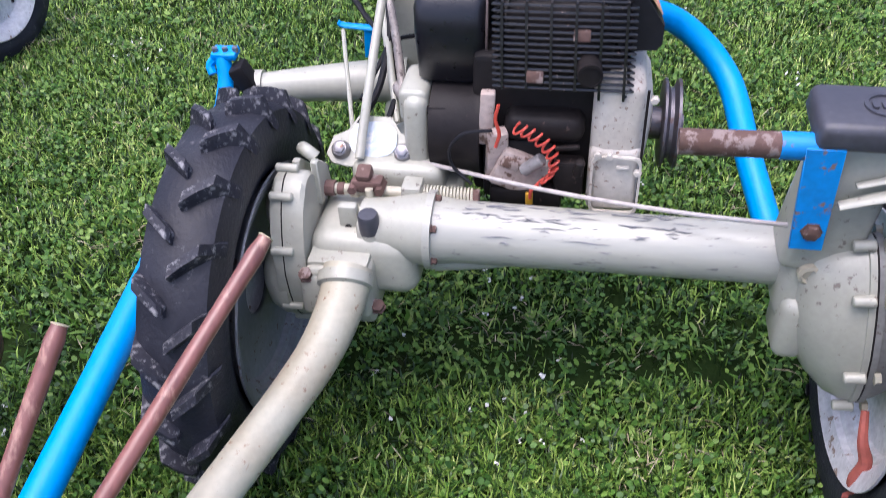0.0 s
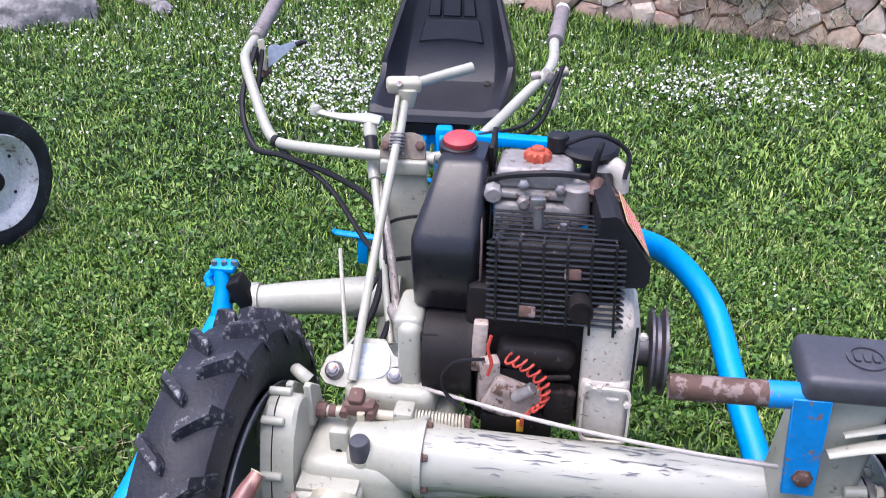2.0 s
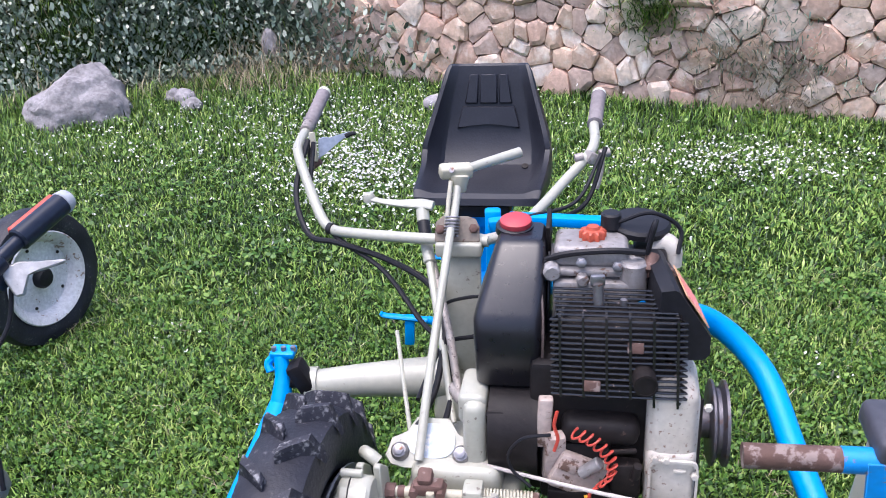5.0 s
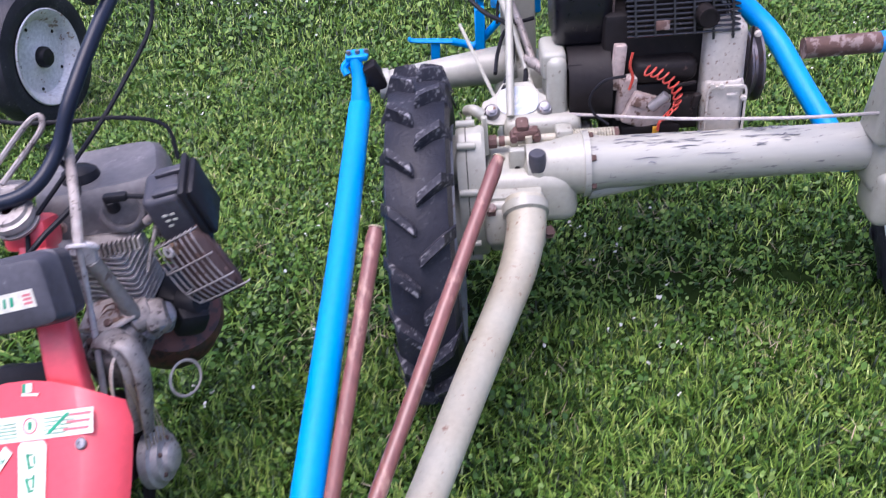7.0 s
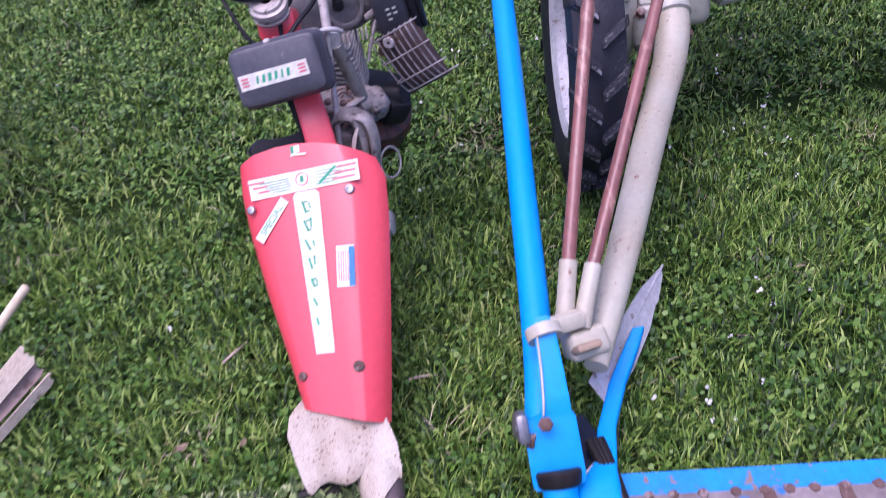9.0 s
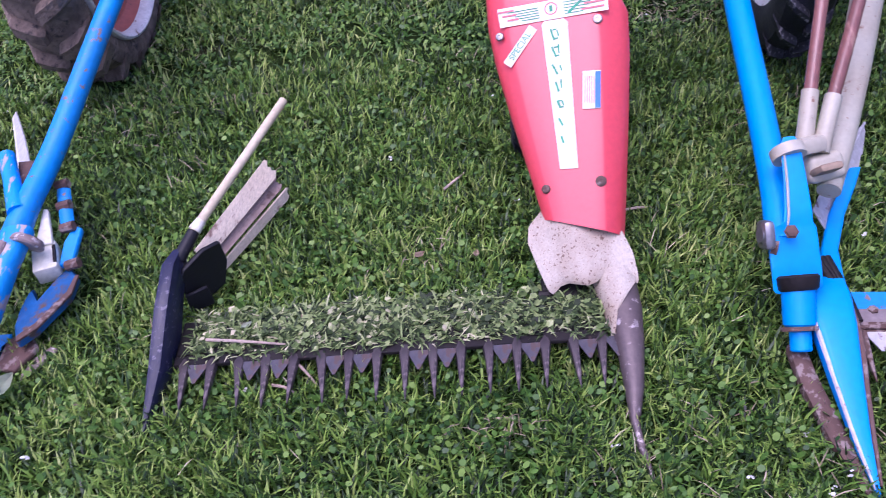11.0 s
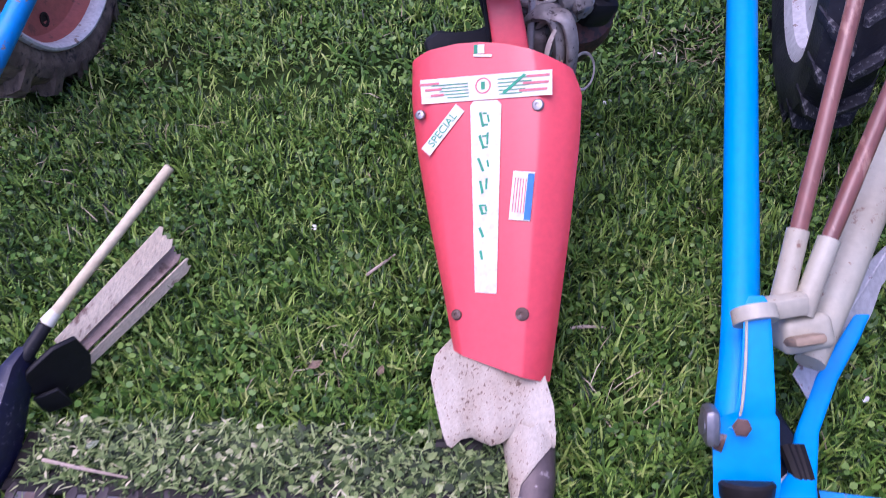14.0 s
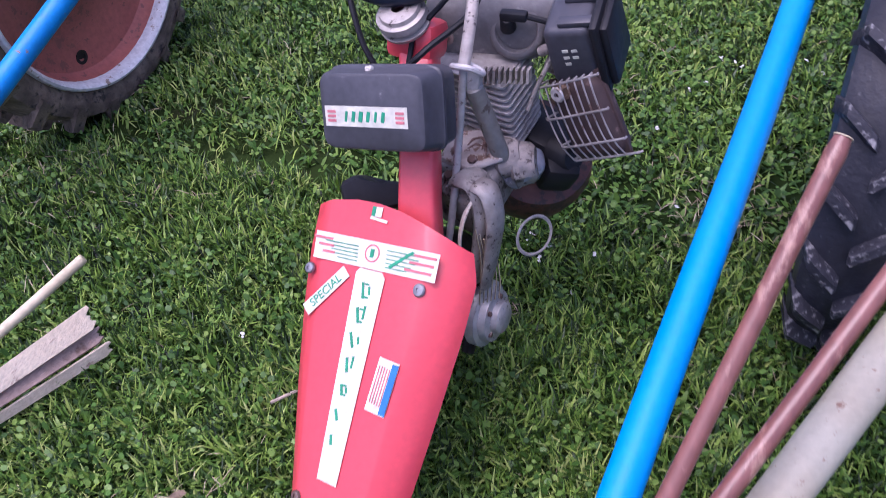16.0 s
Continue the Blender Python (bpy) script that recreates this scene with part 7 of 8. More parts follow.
O("scraped_edge", b, bare_scrape, "edge of the divider scraped to bare steel")
b = B()
rod(b, (-2.034, 0.345, 0.150), (-2.028, 0.360, 0.157), 0.034, 0.031, 22, 0.004)
O("tube_collar", b, bare_scrape)
b = B()
slabshape(b, [(-2.050, 0.240), (-2.052, 0.205), (-2.035, 0.160), (-2.004, 0.190), (-1.958, 0.272), (-1.955, 0.325), (-1.981, 0.358), (-1.996, 0.325), (-2.022, 0.252), (-2.040, 0.305), (-2.048, 0.29)], 0.022, pose(0, 0, 0.052), 0.004)
side_arm = O("side_arm", b, greasy_blue, "greasy blue forked side arm with rusty edges")
b = B()
slabshape(b, [(-2.032, 0.158), (-2.000, 0.186), (-1.953, 0.270), (-1.950, 0.322), (-1.958, 0.322), (-1.963, 0.276), (-2.006, 0.199), (-2.036, 0.172)], 0.006, pose(0, 0, 0.0735), 0.001)
O("rusty_rim", b, rust, "rusty lower rim", to=side_arm)
b = B()
slabshape(b, [(-2.084, 0.185), (-2.058, 0.215), (-2.035, 0.214), (-2.008, 0.172), (-2.040, 0.118), (-2.080, 0.130)], 0.012, pose(0, 0, 0.030), 0.002)
O("sole_plate", b, rust, "rusty sole plate")
b = B()
slabshape(b, [(-2.030, 0.150), (-1.990, 0.188), (-1.978, 0.176), (-2.010, 0.128), (-2.038, 0.108)], 0.008, pose(0, 0, 0.018), 0.002)
O("sole_flange", b, bare_scrape)
b = B()
tube(b, [(-2.014, 0.553, 0.140), (-2.000, 0.49, 0.125), (-1.984, 0.427, 0.110)], [0.014, 0.015, 0.014], 10, flat=0.6)
slabshape(b, [(-0.012, 0.0), (0.016, 0.0), (0.024, 0.09), (0.004, 0.10), (-0.010, 0.06)], 0.014, basis((-1.980, 0.345, 0.078), (1, 0, 0), (0.1, 1, 0.2)), 0.003)
O("linkage_arm", b, blue_worn, "blue linkage arm with rust")
for c in ((-1.985, 0.43, 0.112), (-2.000, 0.485, 0.126), (-2.012, 0.54, 0.140), (-1.965, 0.345, 0.085)):
    b = B()
    rod(b, Vector(c) + Vector((-0.013, 0, 0)), Vector(c) + Vector((0.015, 0, 0.006)), 0.011, seg=8)
    O("arm_bolt", b, rust)
b = B()
tube(b, [(-2.128, 0.600, 0.190), (-2.098, 0.52, 0.180), (-2.066, 0.43, 0.168)], [0.018, 0.018, 0.021], 12)
O("post", b, scraped_blue, "short blue post with scraped paint")
b = B()
slabshape(b, [(0, -0.010), (0.30, -0.006), (0.31, 0.012), (0.14, 0.028), (0, 0.034)], 0.004, basis((-2.135, 0.630, 0.120), (-0.115, 0.30, -0.03), (0.75, 0.25, 0.6)), 0.001)
swath = O("swath_board", b, zinc, "grey galvanised swath board")
b = B()
slabshape(b, [(0, -0.004), (0.30, -0.002), (0.30, 0.004), (0, 0.006)], 0.010, basis((-2.137, 0.626, 0.118), (-0.115, 0.30, -0.03), (0.75, 0.25, 0.6)), 0.001)
O("folded_edge", b, decal, to=swath)
b = B()
slabshape(b, [(-2.112, 0.602), (-2.058, 0.600), (-2.040, 0.470), (-2.070, 0.470)], 0.006, pose(0, 0, 0.165), 0.001)
O("rusty_gusset", b, rust, "rusty gusset between post and tube")
b = B()
block(b, (-2.020, 0.362, 0.086), (0.050, 0.075, 0.045), (8, 0, 14), 0.006)
slabshape(b, [(-0.018, 0.0), (0.018, 0.0), (0.006, 0.085), (-0.004, 0.09)], 0.012, basis((-2.022, 0.385, 0.105), (1, 0.1, 0), (0.05, 1, 0.3)), 0.002)
O("white_block", b, decal, "dirty white plastic block")
b = B()
block(b, (-1.9985, 0.362, 0.104), (0.006, 0.045, 0.014), (8, 0, 14), 0.001)
O("block_slot", b, iron)
b = B()
block(b, (-2.060, 0.040, 0.066), (0.026, 0.050, 0.004), (8, 6, -28), 0.0015)
O("white_tag", b, decal, "white plastic tag caught on the divider")
b = B()
tube(b, [(-2.26, 0.230, 0.062), (-2.18, 0.210, 0.062), (-2.11, 0.192, 0.062)], 0.011, 10, flat=0.6)
O("bar_edge", b, scraped_blue)
cutter_bar(other, (-3.05, 0.265, 0.03), Vector((1, -0.05, 0)), 0.98, 19, 0.0508, blue_worn, rust, rust)
b = B()
tube(b, [(-2.11, 0.12, 0.06), (-2.14, 0.06, 0.05), (-2.18, 0.0, 0.03)], [0.012, 0.01, 0.006], 8)
O("blue_finger", b, blue_worn)

# ---- transport wheel standing further back ----
cart = thing("cart_wheel", (-1.52, 2.53, 0), "white steel wheel with a smooth black tyre standing on the grass", "wheel")
C = lambda name, bm, material, label="", to=None: part(name, bm, material, to or cart, label)
cc, ca = Vector((-1.525, 2.545, 0.238)), Vector((0.936, -0.36, 0)).normalized()
b = B()
tyre(b, cc, ca, 0.238, 0.10, 0.155, 0)
C("tyre", b, rubber, "smooth worn black tyre")
b = B()
lathe(b, cc, ca, [(-0.045, 0.155), (-0.04, 0.14), (0.03, 0.138), (0.045, 0.150), (0.050, 0.164), (0.054, 0.160), (0.046, 0.142), (0.030, 0.130), (0.012, 0.122), (0.008, 0.10), (0.016, 0.05), (0.02, 0.03), (0.02, 0.0001)], 44)
rimc = C("rim", b, rimwhite, "white painted steel rim")
for k in range(5):
    b = B()
    a = radians(72 * k + 30)
    c = cc + ca * 0.013 + 0.108 * (math.cos(a) * Vector((0.36, 0.936, 0)) + math.sin(a) * UP)
    lathe(b, c, ca, [(0, 0.006), (0.002, 0.006), (0.002, 0.0001)], 12)
    C("rim_slot", b, iron, to=rimc)
b = B()
lathe(b, cc + ca * 0.015, ca, [(-0.02, 0.036), (0.02, 0.036), (0.03, 0.028), (0.034, 0.0001)], 22)
C("hub", b, black, "black greasy hub")
b = B()
rod(b, cc - ca * 0.45, cc, 0.016)
C("axle", b, blue_worn, "blue stub axle")

# ---- dry stone wall at the back ----
WA, WD = Vector((-1.224, 6.563, 0)), Vector((3.305, -1.78, 0)).normalized()
WN = Vector((WD.y, -WD.x, 0))
WALL_L, WALL_R, WALL_H = -0.85, 5.6, 0.76
rnd = random.Random(5)
b = B()
slabshape(b, [(WALL_L, 0), (WALL_R, 0), (WALL_R, WALL_H), (WALL_L, WALL_H)], 0.35, basis(WA + UP * -0.02, WD, UP) @ pose(0, 0, -0.385))
wall = tagged(new("wall_north", mesh_of("wall_north", b, mortar, 0)), "low dry stone wall of pinkish limestone", "wall", kind="structure")
limestones = [limestone,
              surface("pink_limestone", (0.66, 0.45, 0.35), (0.52, 0.35, 0.27), 0.9, large=5, small=38, bump=0.9, worn=(0.76, 0.64, 0.54), wear=0.52, wear_scale=11, soft=0.2),
              surface("pale_limestone", (0.80, 0.66, 0.54), (0.66, 0.51, 0.41), 0.9, large=5, small=38, bump=0.9, worn=(0.84, 0.77, 0.70), wear=0.5, wear_scale=11, soft=0.2),
              surface("dusky_limestone", (0.54, 0.40, 0.33), (0.43, 0.32, 0.265), 0.9, large=5, small=38, bump=0.9, worn=(0.6, 0.48, 0.42), wear=0.54, wear_scale=11, soft=0.2)]
seeds = []
z = 0.0
while z < WALL_H:
    h = rnd.uniform(0.085, 0.155)
    x = WALL_L + rnd.uniform(0, 0.1)
    while x < WALL_R:
        w = rnd.choice((rnd.uniform(0.06, 0.10), rnd.uniform(0.14, 0.22), rnd.uniform(0.20, 0.32)))
        seeds.append((x + w / 2 + rnd.uniform(-0.03, 0.03), z + h / 2 + rnd.uniform(-0.042, 0.042), w))
        x += w
    z += h


def clip(poly, p, q):
    """The part of poly that lies nearer to p than to q."""
    mx, my, dx, dy = (p[0] + q[0]) / 2, (p[1] + q[1]) / 2, q[0] - p[0], q[1] - p[1]
    out = []
    for i, a in enumerate(poly):
        c = poly[(i + 1) % len(poly)]
        fa, fc = (a[0] - mx) * dx + (a[1] - my) * dy, (c[0] - mx) * dx + (c[1] - my) * dy
        if fa <= 0:
            out.append(a)
        if (fa < 0) != (fc < 0):
            t = fa / (fa - fc)
            out.append((a[0] + (c[0] - a[0]) * t, a[1] + (c[1] - a[1]) * t))
    return out


at_wall = basis(WA, WD, UP)
stones = []
for i, s in enumerate(seeds):
    poly = [(s[0] - 0.18, max(s[1] - 0.12, -0.02)), (s[0] + 0.18, max(s[1] - 0.12, -0.02)), (s[0] + 0.18, min(s[1] + 0.12, WALL_H)), (s[0] - 0.18, min(s[1] + 0.12, WALL_H))]
    for j, q in enumerate(seeds):
        if j != i and abs(q[0] - s[0]) < 0.4 and abs(q[1] - s[1]) < 0.3 and poly:
            poly = clip(poly, s, q)
    if len(poly) >= 3:
        stones.append((s, poly))
for s, poly in stones:
    cx, cy = sum(p[0] for p in poly) / len(poly), sum(p[1] for p in poly) / len(poly)
    ring = []
    for k, p in enumerate(poly):  # cut the corners
        q = poly[(k + 1) % len(poly)]
        ring += [(p[0] * 0.87 + q[0] * 0.13 + rnd.uniform(-0.008, 0.008), p[1] * 0.87 + q[1] * 0.13 + rnd.uniform(-0.008, 0.008)), (p[0] * 0.13 + q[0] * 0.87, p[1] * 0.13 + q[1] * 0.87)]
    proud = rnd.uniform(0.0, 0.045)
    b = B()
    rows = []
    for k, dz in ((0.99, -0.06), (0.985, -0.006), (0.93, 0.012), (0.60, 0.018 + rnd.uniform(-0.006, 0.008))):
        rows.append([at_wall @ Vector((cx + (x - cx) * k + rnd.uniform(-0.006, 0.006), cy + (y - cy) * k + rnd.uniform(-0.006, 0.006), dz + proud - 0.012 + rnd.uniform(-0.008, 0.008))) for x, y in ring])
    skin(b, rows)
    part("stone", b, limestones[rnd.randrange(4)], wall, smooth=30)

# ---- rocks ----
def boulder(name, c, size, seed, label, turn=0.0, slope=0.0):
    b = B()
    bmesh.ops.create_icosphere(b, subdivisions=5 if size[0] > 0.3 else 4, radius=1)
    for v in b.verts:
        q = v.co.copy()
        q *= 0.98 + 0.20 * noise.noise(q * 1.3 + Vector((seed, 0, 0))) - 0.16 * abs(noise.noise(q * 2.1 + Vector((seed, 2, 0)))) - 0.09 * abs(noise.noise(q * 4.7 + Vector((0, seed, 0)))) - 0.022 * noise.noise(q * 11 + Vector((0, 0, seed)))
        q.z = max(q.z, -0.35) * (1 + slope * q.x)
        v.co = Vector((q.x * size[0], q.y * size[1], q.z * size[2]))
    b.transform(pose(*c, 0, 0, turn))
    return solo(name, b, greyrock, label, "rock", smooth=50)


boulder("boulder", (-2.68, 5.46, 0.03), (0.385, 0.29, 0.315), 3.0, "large pale grey boulder lying in the grass at the bank", 14, 0.45)
boulder("rock", (-2.05, 5.72, 0.04), (0.085, 0.07, 0.085), 8.0, "small pale rock in the grass below the bank")
boulder("rock", (-1.96, 5.60, 0.03), (0.075, 0.06, 0.06), 11.0, "small pale rock in the grass below the bank")
boulder("rock", (-2.14, 5.78, 0.05), (0.06, 0.05, 0.07), 14.0, "small pale rock in the grass below the bank")
boulder("rock", (-3.30, 6.45, 0.30), (0.14, 0.1, 0.12), 17.0, "pale rock half hidden in ivy")
boulder("rock", (-1.62, 6.62, 0.18), (0.09, 0.07, 0.17), 21.0, "pale upright rock among the ivy", 20)
boulder("rock", (-0.30, 5.35, 0.03), (0.10, 0.07, 0.08), 25.0, "weathered brown rock among the daisies")


# bank of ivy left of the wall
def bank_foot(x):
    return 6.02 + 0.50 * min(1.0, max(0.0, (x + 2.75) / 1.0)) ** 1.3 + 0.08 * math.sin(x * 2.3)


def bank_rise(v):
    return 1.0 * (1 - math.exp(-max(v, 0.0) * 3.6))


b = B()
rows = []
for j in range(17):
    v = 2.6 * (j / 16) ** 1.5
    row = []
    for i in range(43):
        x = -8.5 + 7.15 * i / 42
        p = Vector((x, bank_foot(x) + v, 0))
        row.append(Vector((p.x, p.y, bank_rise(v) + 0.09 * noise.noise(p * 1.9) * min(1, v * 4) - 0.02)))
    rows.append(row)
skin(b, rows, closed=False, caps=False)
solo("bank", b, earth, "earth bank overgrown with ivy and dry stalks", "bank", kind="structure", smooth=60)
b = B()
slabshape(b, [(-9.5, 0), (6.5, 0), (6.5, 2.6), (-9.5, 2.6)], 0.3, basis(WA - WN * 2.6, WD, UP))
solo("backdrop", b, earth, "dark undergrowth behind the wall", "undergrowth", kind="structure", smooth=0)


# ---- lawn ----
rng = np.random.default_rng(7)


def field(p, cell, seed):
    """Smooth random values from 0 to 1 over the ground, one knot for each cell."""
    g = np.random.default_rng(seed).uniform(0, 1, (256, 256))
    q = p[:, :2] / cell + 512
    i = q.astype(int)
    f = q - i
    f = f * f * (3 - 2 * f)
    a, b = i % 256, (i + 1) % 256
    return (g[a[:, 0], a[:, 1]] * (1 - f[:, 0]) + g[b[:, 0], a[:, 1]] * f[:, 0]) * (1 - f[:, 1]) + (g[a[:, 0], b[:, 1]] * (1 - f[:, 0]) + g[b[:, 0], b[:, 1]] * f[:, 0]) * f[:, 1]


def blade_mesh(name, roots, length, width, lean, material, label, category, normal_up=0.0):
    """Bent two-step blades on many roots, as one mesh."""
    n = len(roots)
    yaw, tilt = rng.uniform(0, 2 * np.pi, n), np.clip(rng.normal(lean, 0.32, n), 0.05, 1.35)
    curl = tilt + rng.uniform(0.1, 0.7, n)
    L = length * rng.uniform(0.5, 1.2, n) * (0.55 + 0.55 * field(roots, 0.045, 3) + 0.35 * field(roots, 0.35, 4))
    W = width * rng.uniform(0.6, 1.25, n)
    d = np.c_[np.cos(yaw), np.sin(yaw)]
    s = np.c_[-np.sin(yaw), np.cos(yaw)]
    mid = np.c_[roots[:, :2] + d * (np.sin(tilt) * L * 0.55)[:, None], roots[:, 2] + np.cos(tilt) * L * 0.55]
    tip = np.c_[mid[:, :2] + d * (np.sin(curl) * L * 0.45)[:, None], mid[:, 2] + np.cos(curl) * L * 0.45]
    side = np.c_[s, np.zeros(n)]
    v = np.empty((n, 5, 3))
    v[:, 0], v[:, 1] = roots - side * W[:, None] * 0.4, roots + side * W[:, None] * 0.4
    v[:, 2], v[:, 3] = mid + side * W[:, None] * 0.5, mid - side * W[:, None] * 0.5
    v[:, 4] = tip
    base = np.arange(n)[:, None] * 5
    loops = np.concatenate([base + np.array([[0, 1, 2, 3]]), base + np.array([[3, 2, 4]])], axis=1).ravel()
    starts = (np.arange(n)[:, None] * 7 + np.array([[0, 4]])).ravel()
    me = bpy.data.meshes.new(name)
    me.vertices.add(n * 5)
    me.vertices.foreach_set("co", v.ravel())
    me.loops.add(len(loops))
    me.loops.foreach_set("vertex_index", loops)
    me.polygons.add(n * 2)
    me.polygons.foreach_set("loop_start", starts)
    me.update(calc_edges=True)
    me.validate()
    me.materials.append(material)
    return tagged(new(name, me), label, category, kind="stuff")


def leaf_mesh(name, centres, size, tilt, material, label, category, sides=5):
    """Small flat leaves, each a fan of its own."""
    n = len(centres)
    a = np.linspace(0, 2 * np.pi, sides, endpoint=False)
    r = np.asarray(size) * rng.uniform(0.6, 1.25, n)
    q = rng.normal(0, tilt, (n, 2))
    yaw = rng.uniform(0, 2 * np.pi, n)
    x = np.cos(a + yaw[:, None]) * r[:, None]
    y = np.sin(a + yaw[:, None]) * r[:, None] * 0.8
    v = np.stack([centres[:, 0, None] + x, centres[:, 1, None] + y, centres[:, 2, None] + x * q[:, :1] + y * q[:, 1:]], axis=2)
    me = bpy.data.meshes.new(name)
    me.vertices.add(n * sides)
    me.vertices.foreach_set("co", v.ravel())
    me.loops.add(n * sides)
    me.loops.foreach_set("vertex_index", np.arange(n * sides))
    me.polygons.add(n)
    me.polygons.foreach_set("loop_start", np.arange(n) * sides)
    me.update(calc_edges=True)
    me.validate()
    me.materials.append(material)
    return tagged(new(name, me), label, category, kind="stuff")


def scatter(x0, x1, y0, y1, n, clump=0.0):
    p = np.c_[rng.uniform(x0, x1, n), rng.uniform(y0, y1, n), np.zeros(n)]
    if clump:
        g = rng.uniform(0, 1, (max(1, n // 9), 2)) * [x1 - x0, y1 - y0] + [x0, y0]
        k = rng.integers(0, len(g), n)
        pick = rng.uniform(0, 1, n) < 0.75
        p[pick, :2] = g[k[pick]] + rng.normal(0, clump, (pick.sum(), 2))
    return p


def tufts(x0, x1, y0, y1, n, clump):
    """Roots in tufts, thinned out where the sward has gaps."""
    p = scatter(x0, x1, y0, y1, n, clump)
    rim = np.minimum(np.minimum(p[:, 0] - x0, x1 - p[:, 0]), p[:, 1] - y0)
    return p[(field(p, 0.035, 1) + 0.5 * field(p, 0.012, 2) + rng.uniform(-0.25, 0.25, n) > 0.48) & (rim > rng.uniform(0, 0.45, n))]


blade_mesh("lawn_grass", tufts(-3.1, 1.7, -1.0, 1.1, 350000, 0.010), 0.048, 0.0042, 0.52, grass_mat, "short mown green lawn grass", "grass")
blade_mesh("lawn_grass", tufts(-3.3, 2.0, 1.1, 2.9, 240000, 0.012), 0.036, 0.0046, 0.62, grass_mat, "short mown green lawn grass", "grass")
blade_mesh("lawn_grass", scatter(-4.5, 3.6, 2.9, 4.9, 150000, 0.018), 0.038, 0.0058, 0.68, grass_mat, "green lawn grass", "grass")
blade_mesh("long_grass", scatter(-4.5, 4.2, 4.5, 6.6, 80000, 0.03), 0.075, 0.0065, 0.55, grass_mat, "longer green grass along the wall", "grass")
# rougher grass all round
p = scatter(-7.5, 7, -4.5, 8.0, 210000, 0.03)
rim = rng.uniform(0, 0.7, len(p))
p = p[~((p[:, 0] > -3.1 + rim) & (p[:, 0] < 1.7 - rim) & (p[:, 1] > -1.0 + rim) & (p[:, 1] < 6.2))]
p = p[~((p[:, 0] < -1.2) & (p[:, 1] > 6.0))]
p = p[p[:, 1] < 6.563 - 0.5386 * (p[:, 0] + 1.224) - 0.05]
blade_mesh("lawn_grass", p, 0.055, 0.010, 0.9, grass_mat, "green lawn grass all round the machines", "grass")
# clover and broad weeds
c = scatter(-3.1, 1.7, -1.0, 2.8, 120000, 0.016)
c = c[field(c, 0.09, 5) + rng.uniform(-0.3, 0.3, len(c)) > 0.45]
c[:, 2] = rng.uniform(0.014, 0.042, len(c))
leaf_mesh("clover_leaves", c, 0.0058, 0.6, clover_mat, "small round clover leaves in the lawn", "clover", 6)
c = scatter(-4.2, 3.4, 2.6, 6.0, 14000, 0.03)
c[:, 2] = rng.uniform(0.015, 0.05, len(c))
leaf_mesh("clover_leaves", c, 0.010, 0.4, clover_mat, "small round clover leaves in the lawn", "clover", 6)
blade_mesh("broad_weeds", scatter(-3.1, 1.7, -1.0, 2.8, 26000, 0.014), 0.042, 0.0095, 0.90, clover_mat, "broad-leaved weeds and plantain in the lawn", "weeds")
# dry bits on the lawn
c = scatter(-2.9, 1.5, -0.9, 2.8, 1900, 0.03)
c[:, 2] = rng.uniform(0.012, 0.034, len(c))
blade_mesh("dry_stalks", c, 0.045, 0.0020, 1.3, straw_mat, "dry brown stalks lying in the lawn", "straw")
for x, y, sx, sy, n in ((0.45, 0.90, 0.10, 0.05, 60), (0.18, 1.25, 0.07, 0.05, 60), (-0.52, 1.14, 0.09, 0.07, 130), (-2.05, 0.95, 0.10, 0.08, 80), (-1.24, 0.32, 0.04, 0.03, 25), (-1.15, -0.12, 0.04, 0.02, 40)):
    c = np.c_[rng.normal(x, sx, n), rng.normal(y, sy, n), rng.uniform(0.015, 0.035, n)]
    blade_mesh("dry_patch", c, 0.032, 0.0019, 1.25, straw_mat, "dry brown patch in the lawn", "straw")
# white flowers, sparse nearby and thick by the wall
parts = [scatter(-2.9, 1.5, -0.9, 2.8, 190, 0.06)]
for x, y, sx, sy, n in ((-0.66, 4.10, 0.20, 0.28, 620), (-0.50, 3.75, 0.22, 0.25, 260), (-0.75, 4.75, 0.35, 0.35, 480), (-0.85, 5.3, 0.6, 0.35, 330), (-2.0, 4.8, 0.5, 0.35, 190), (1.15, 4.02, 0.24, 0.16, 330), (1.65, 3.95, 0.35, 0.18, 170), (0.9, 4.3, 0.5, 0.3, 150), (0.45, 3.6, 0.5, 0.4, 60), (-1.2, 4.2, 0.8, 0.5, 190)):
    parts.append(np.c_[rng.normal(x, sx, n), rng.normal(y, sy, n), np.zeros(n)])
c = np.concatenate(parts)
c[:, 2] = np.where(c[:, 1] > 3, rng.uniform(0.05, 0.10, len(c)), rng.uniform(0.022, 0.042, len(c)))
c = np.repeat(c, 3, axis=0) + rng.normal(0, 0.0025, (len(c) * 3, 3))
leaf_mesh("white_flowers", c, np.where(c[:, 1] > 3, 0.0052, 0.0036), 0.5, flower_mat, "small white daisies in the lawn", "flowers", 6)
# clippings on the red mower's cutter bar
n = 3000
s, w = rng.uniform(0, 0.77, n), rng.normal(0.45, 0.32, n).clip(-0.15, 1.0)
thick = 0.35 + 0.65 * np.abs(np.sin(s * 19) * np.cos(s * 7 + 1))
c = np.c_[-1.70 + s, 0.192 - 0.045 * s / 0.77 - w * 0.100, 0.048 + 0.016 * rng.uniform(0, 1, n) * thick * (1 - (2 * w - 1) ** 2 * 0.6)]
blade_mesh("grass_clippings", c, 0.030, 0.0036, 1.35, cut_mat, "cut grass heaped on the cutter bar of the red mower", "clippings")
leaf_mesh("leaf_clippings", c[::3] + [0, 0, 0.005], 0.0075, 0.5, cut_mat, "cut leaves lying on the cutter bar of the red mower", "clippings", 5)
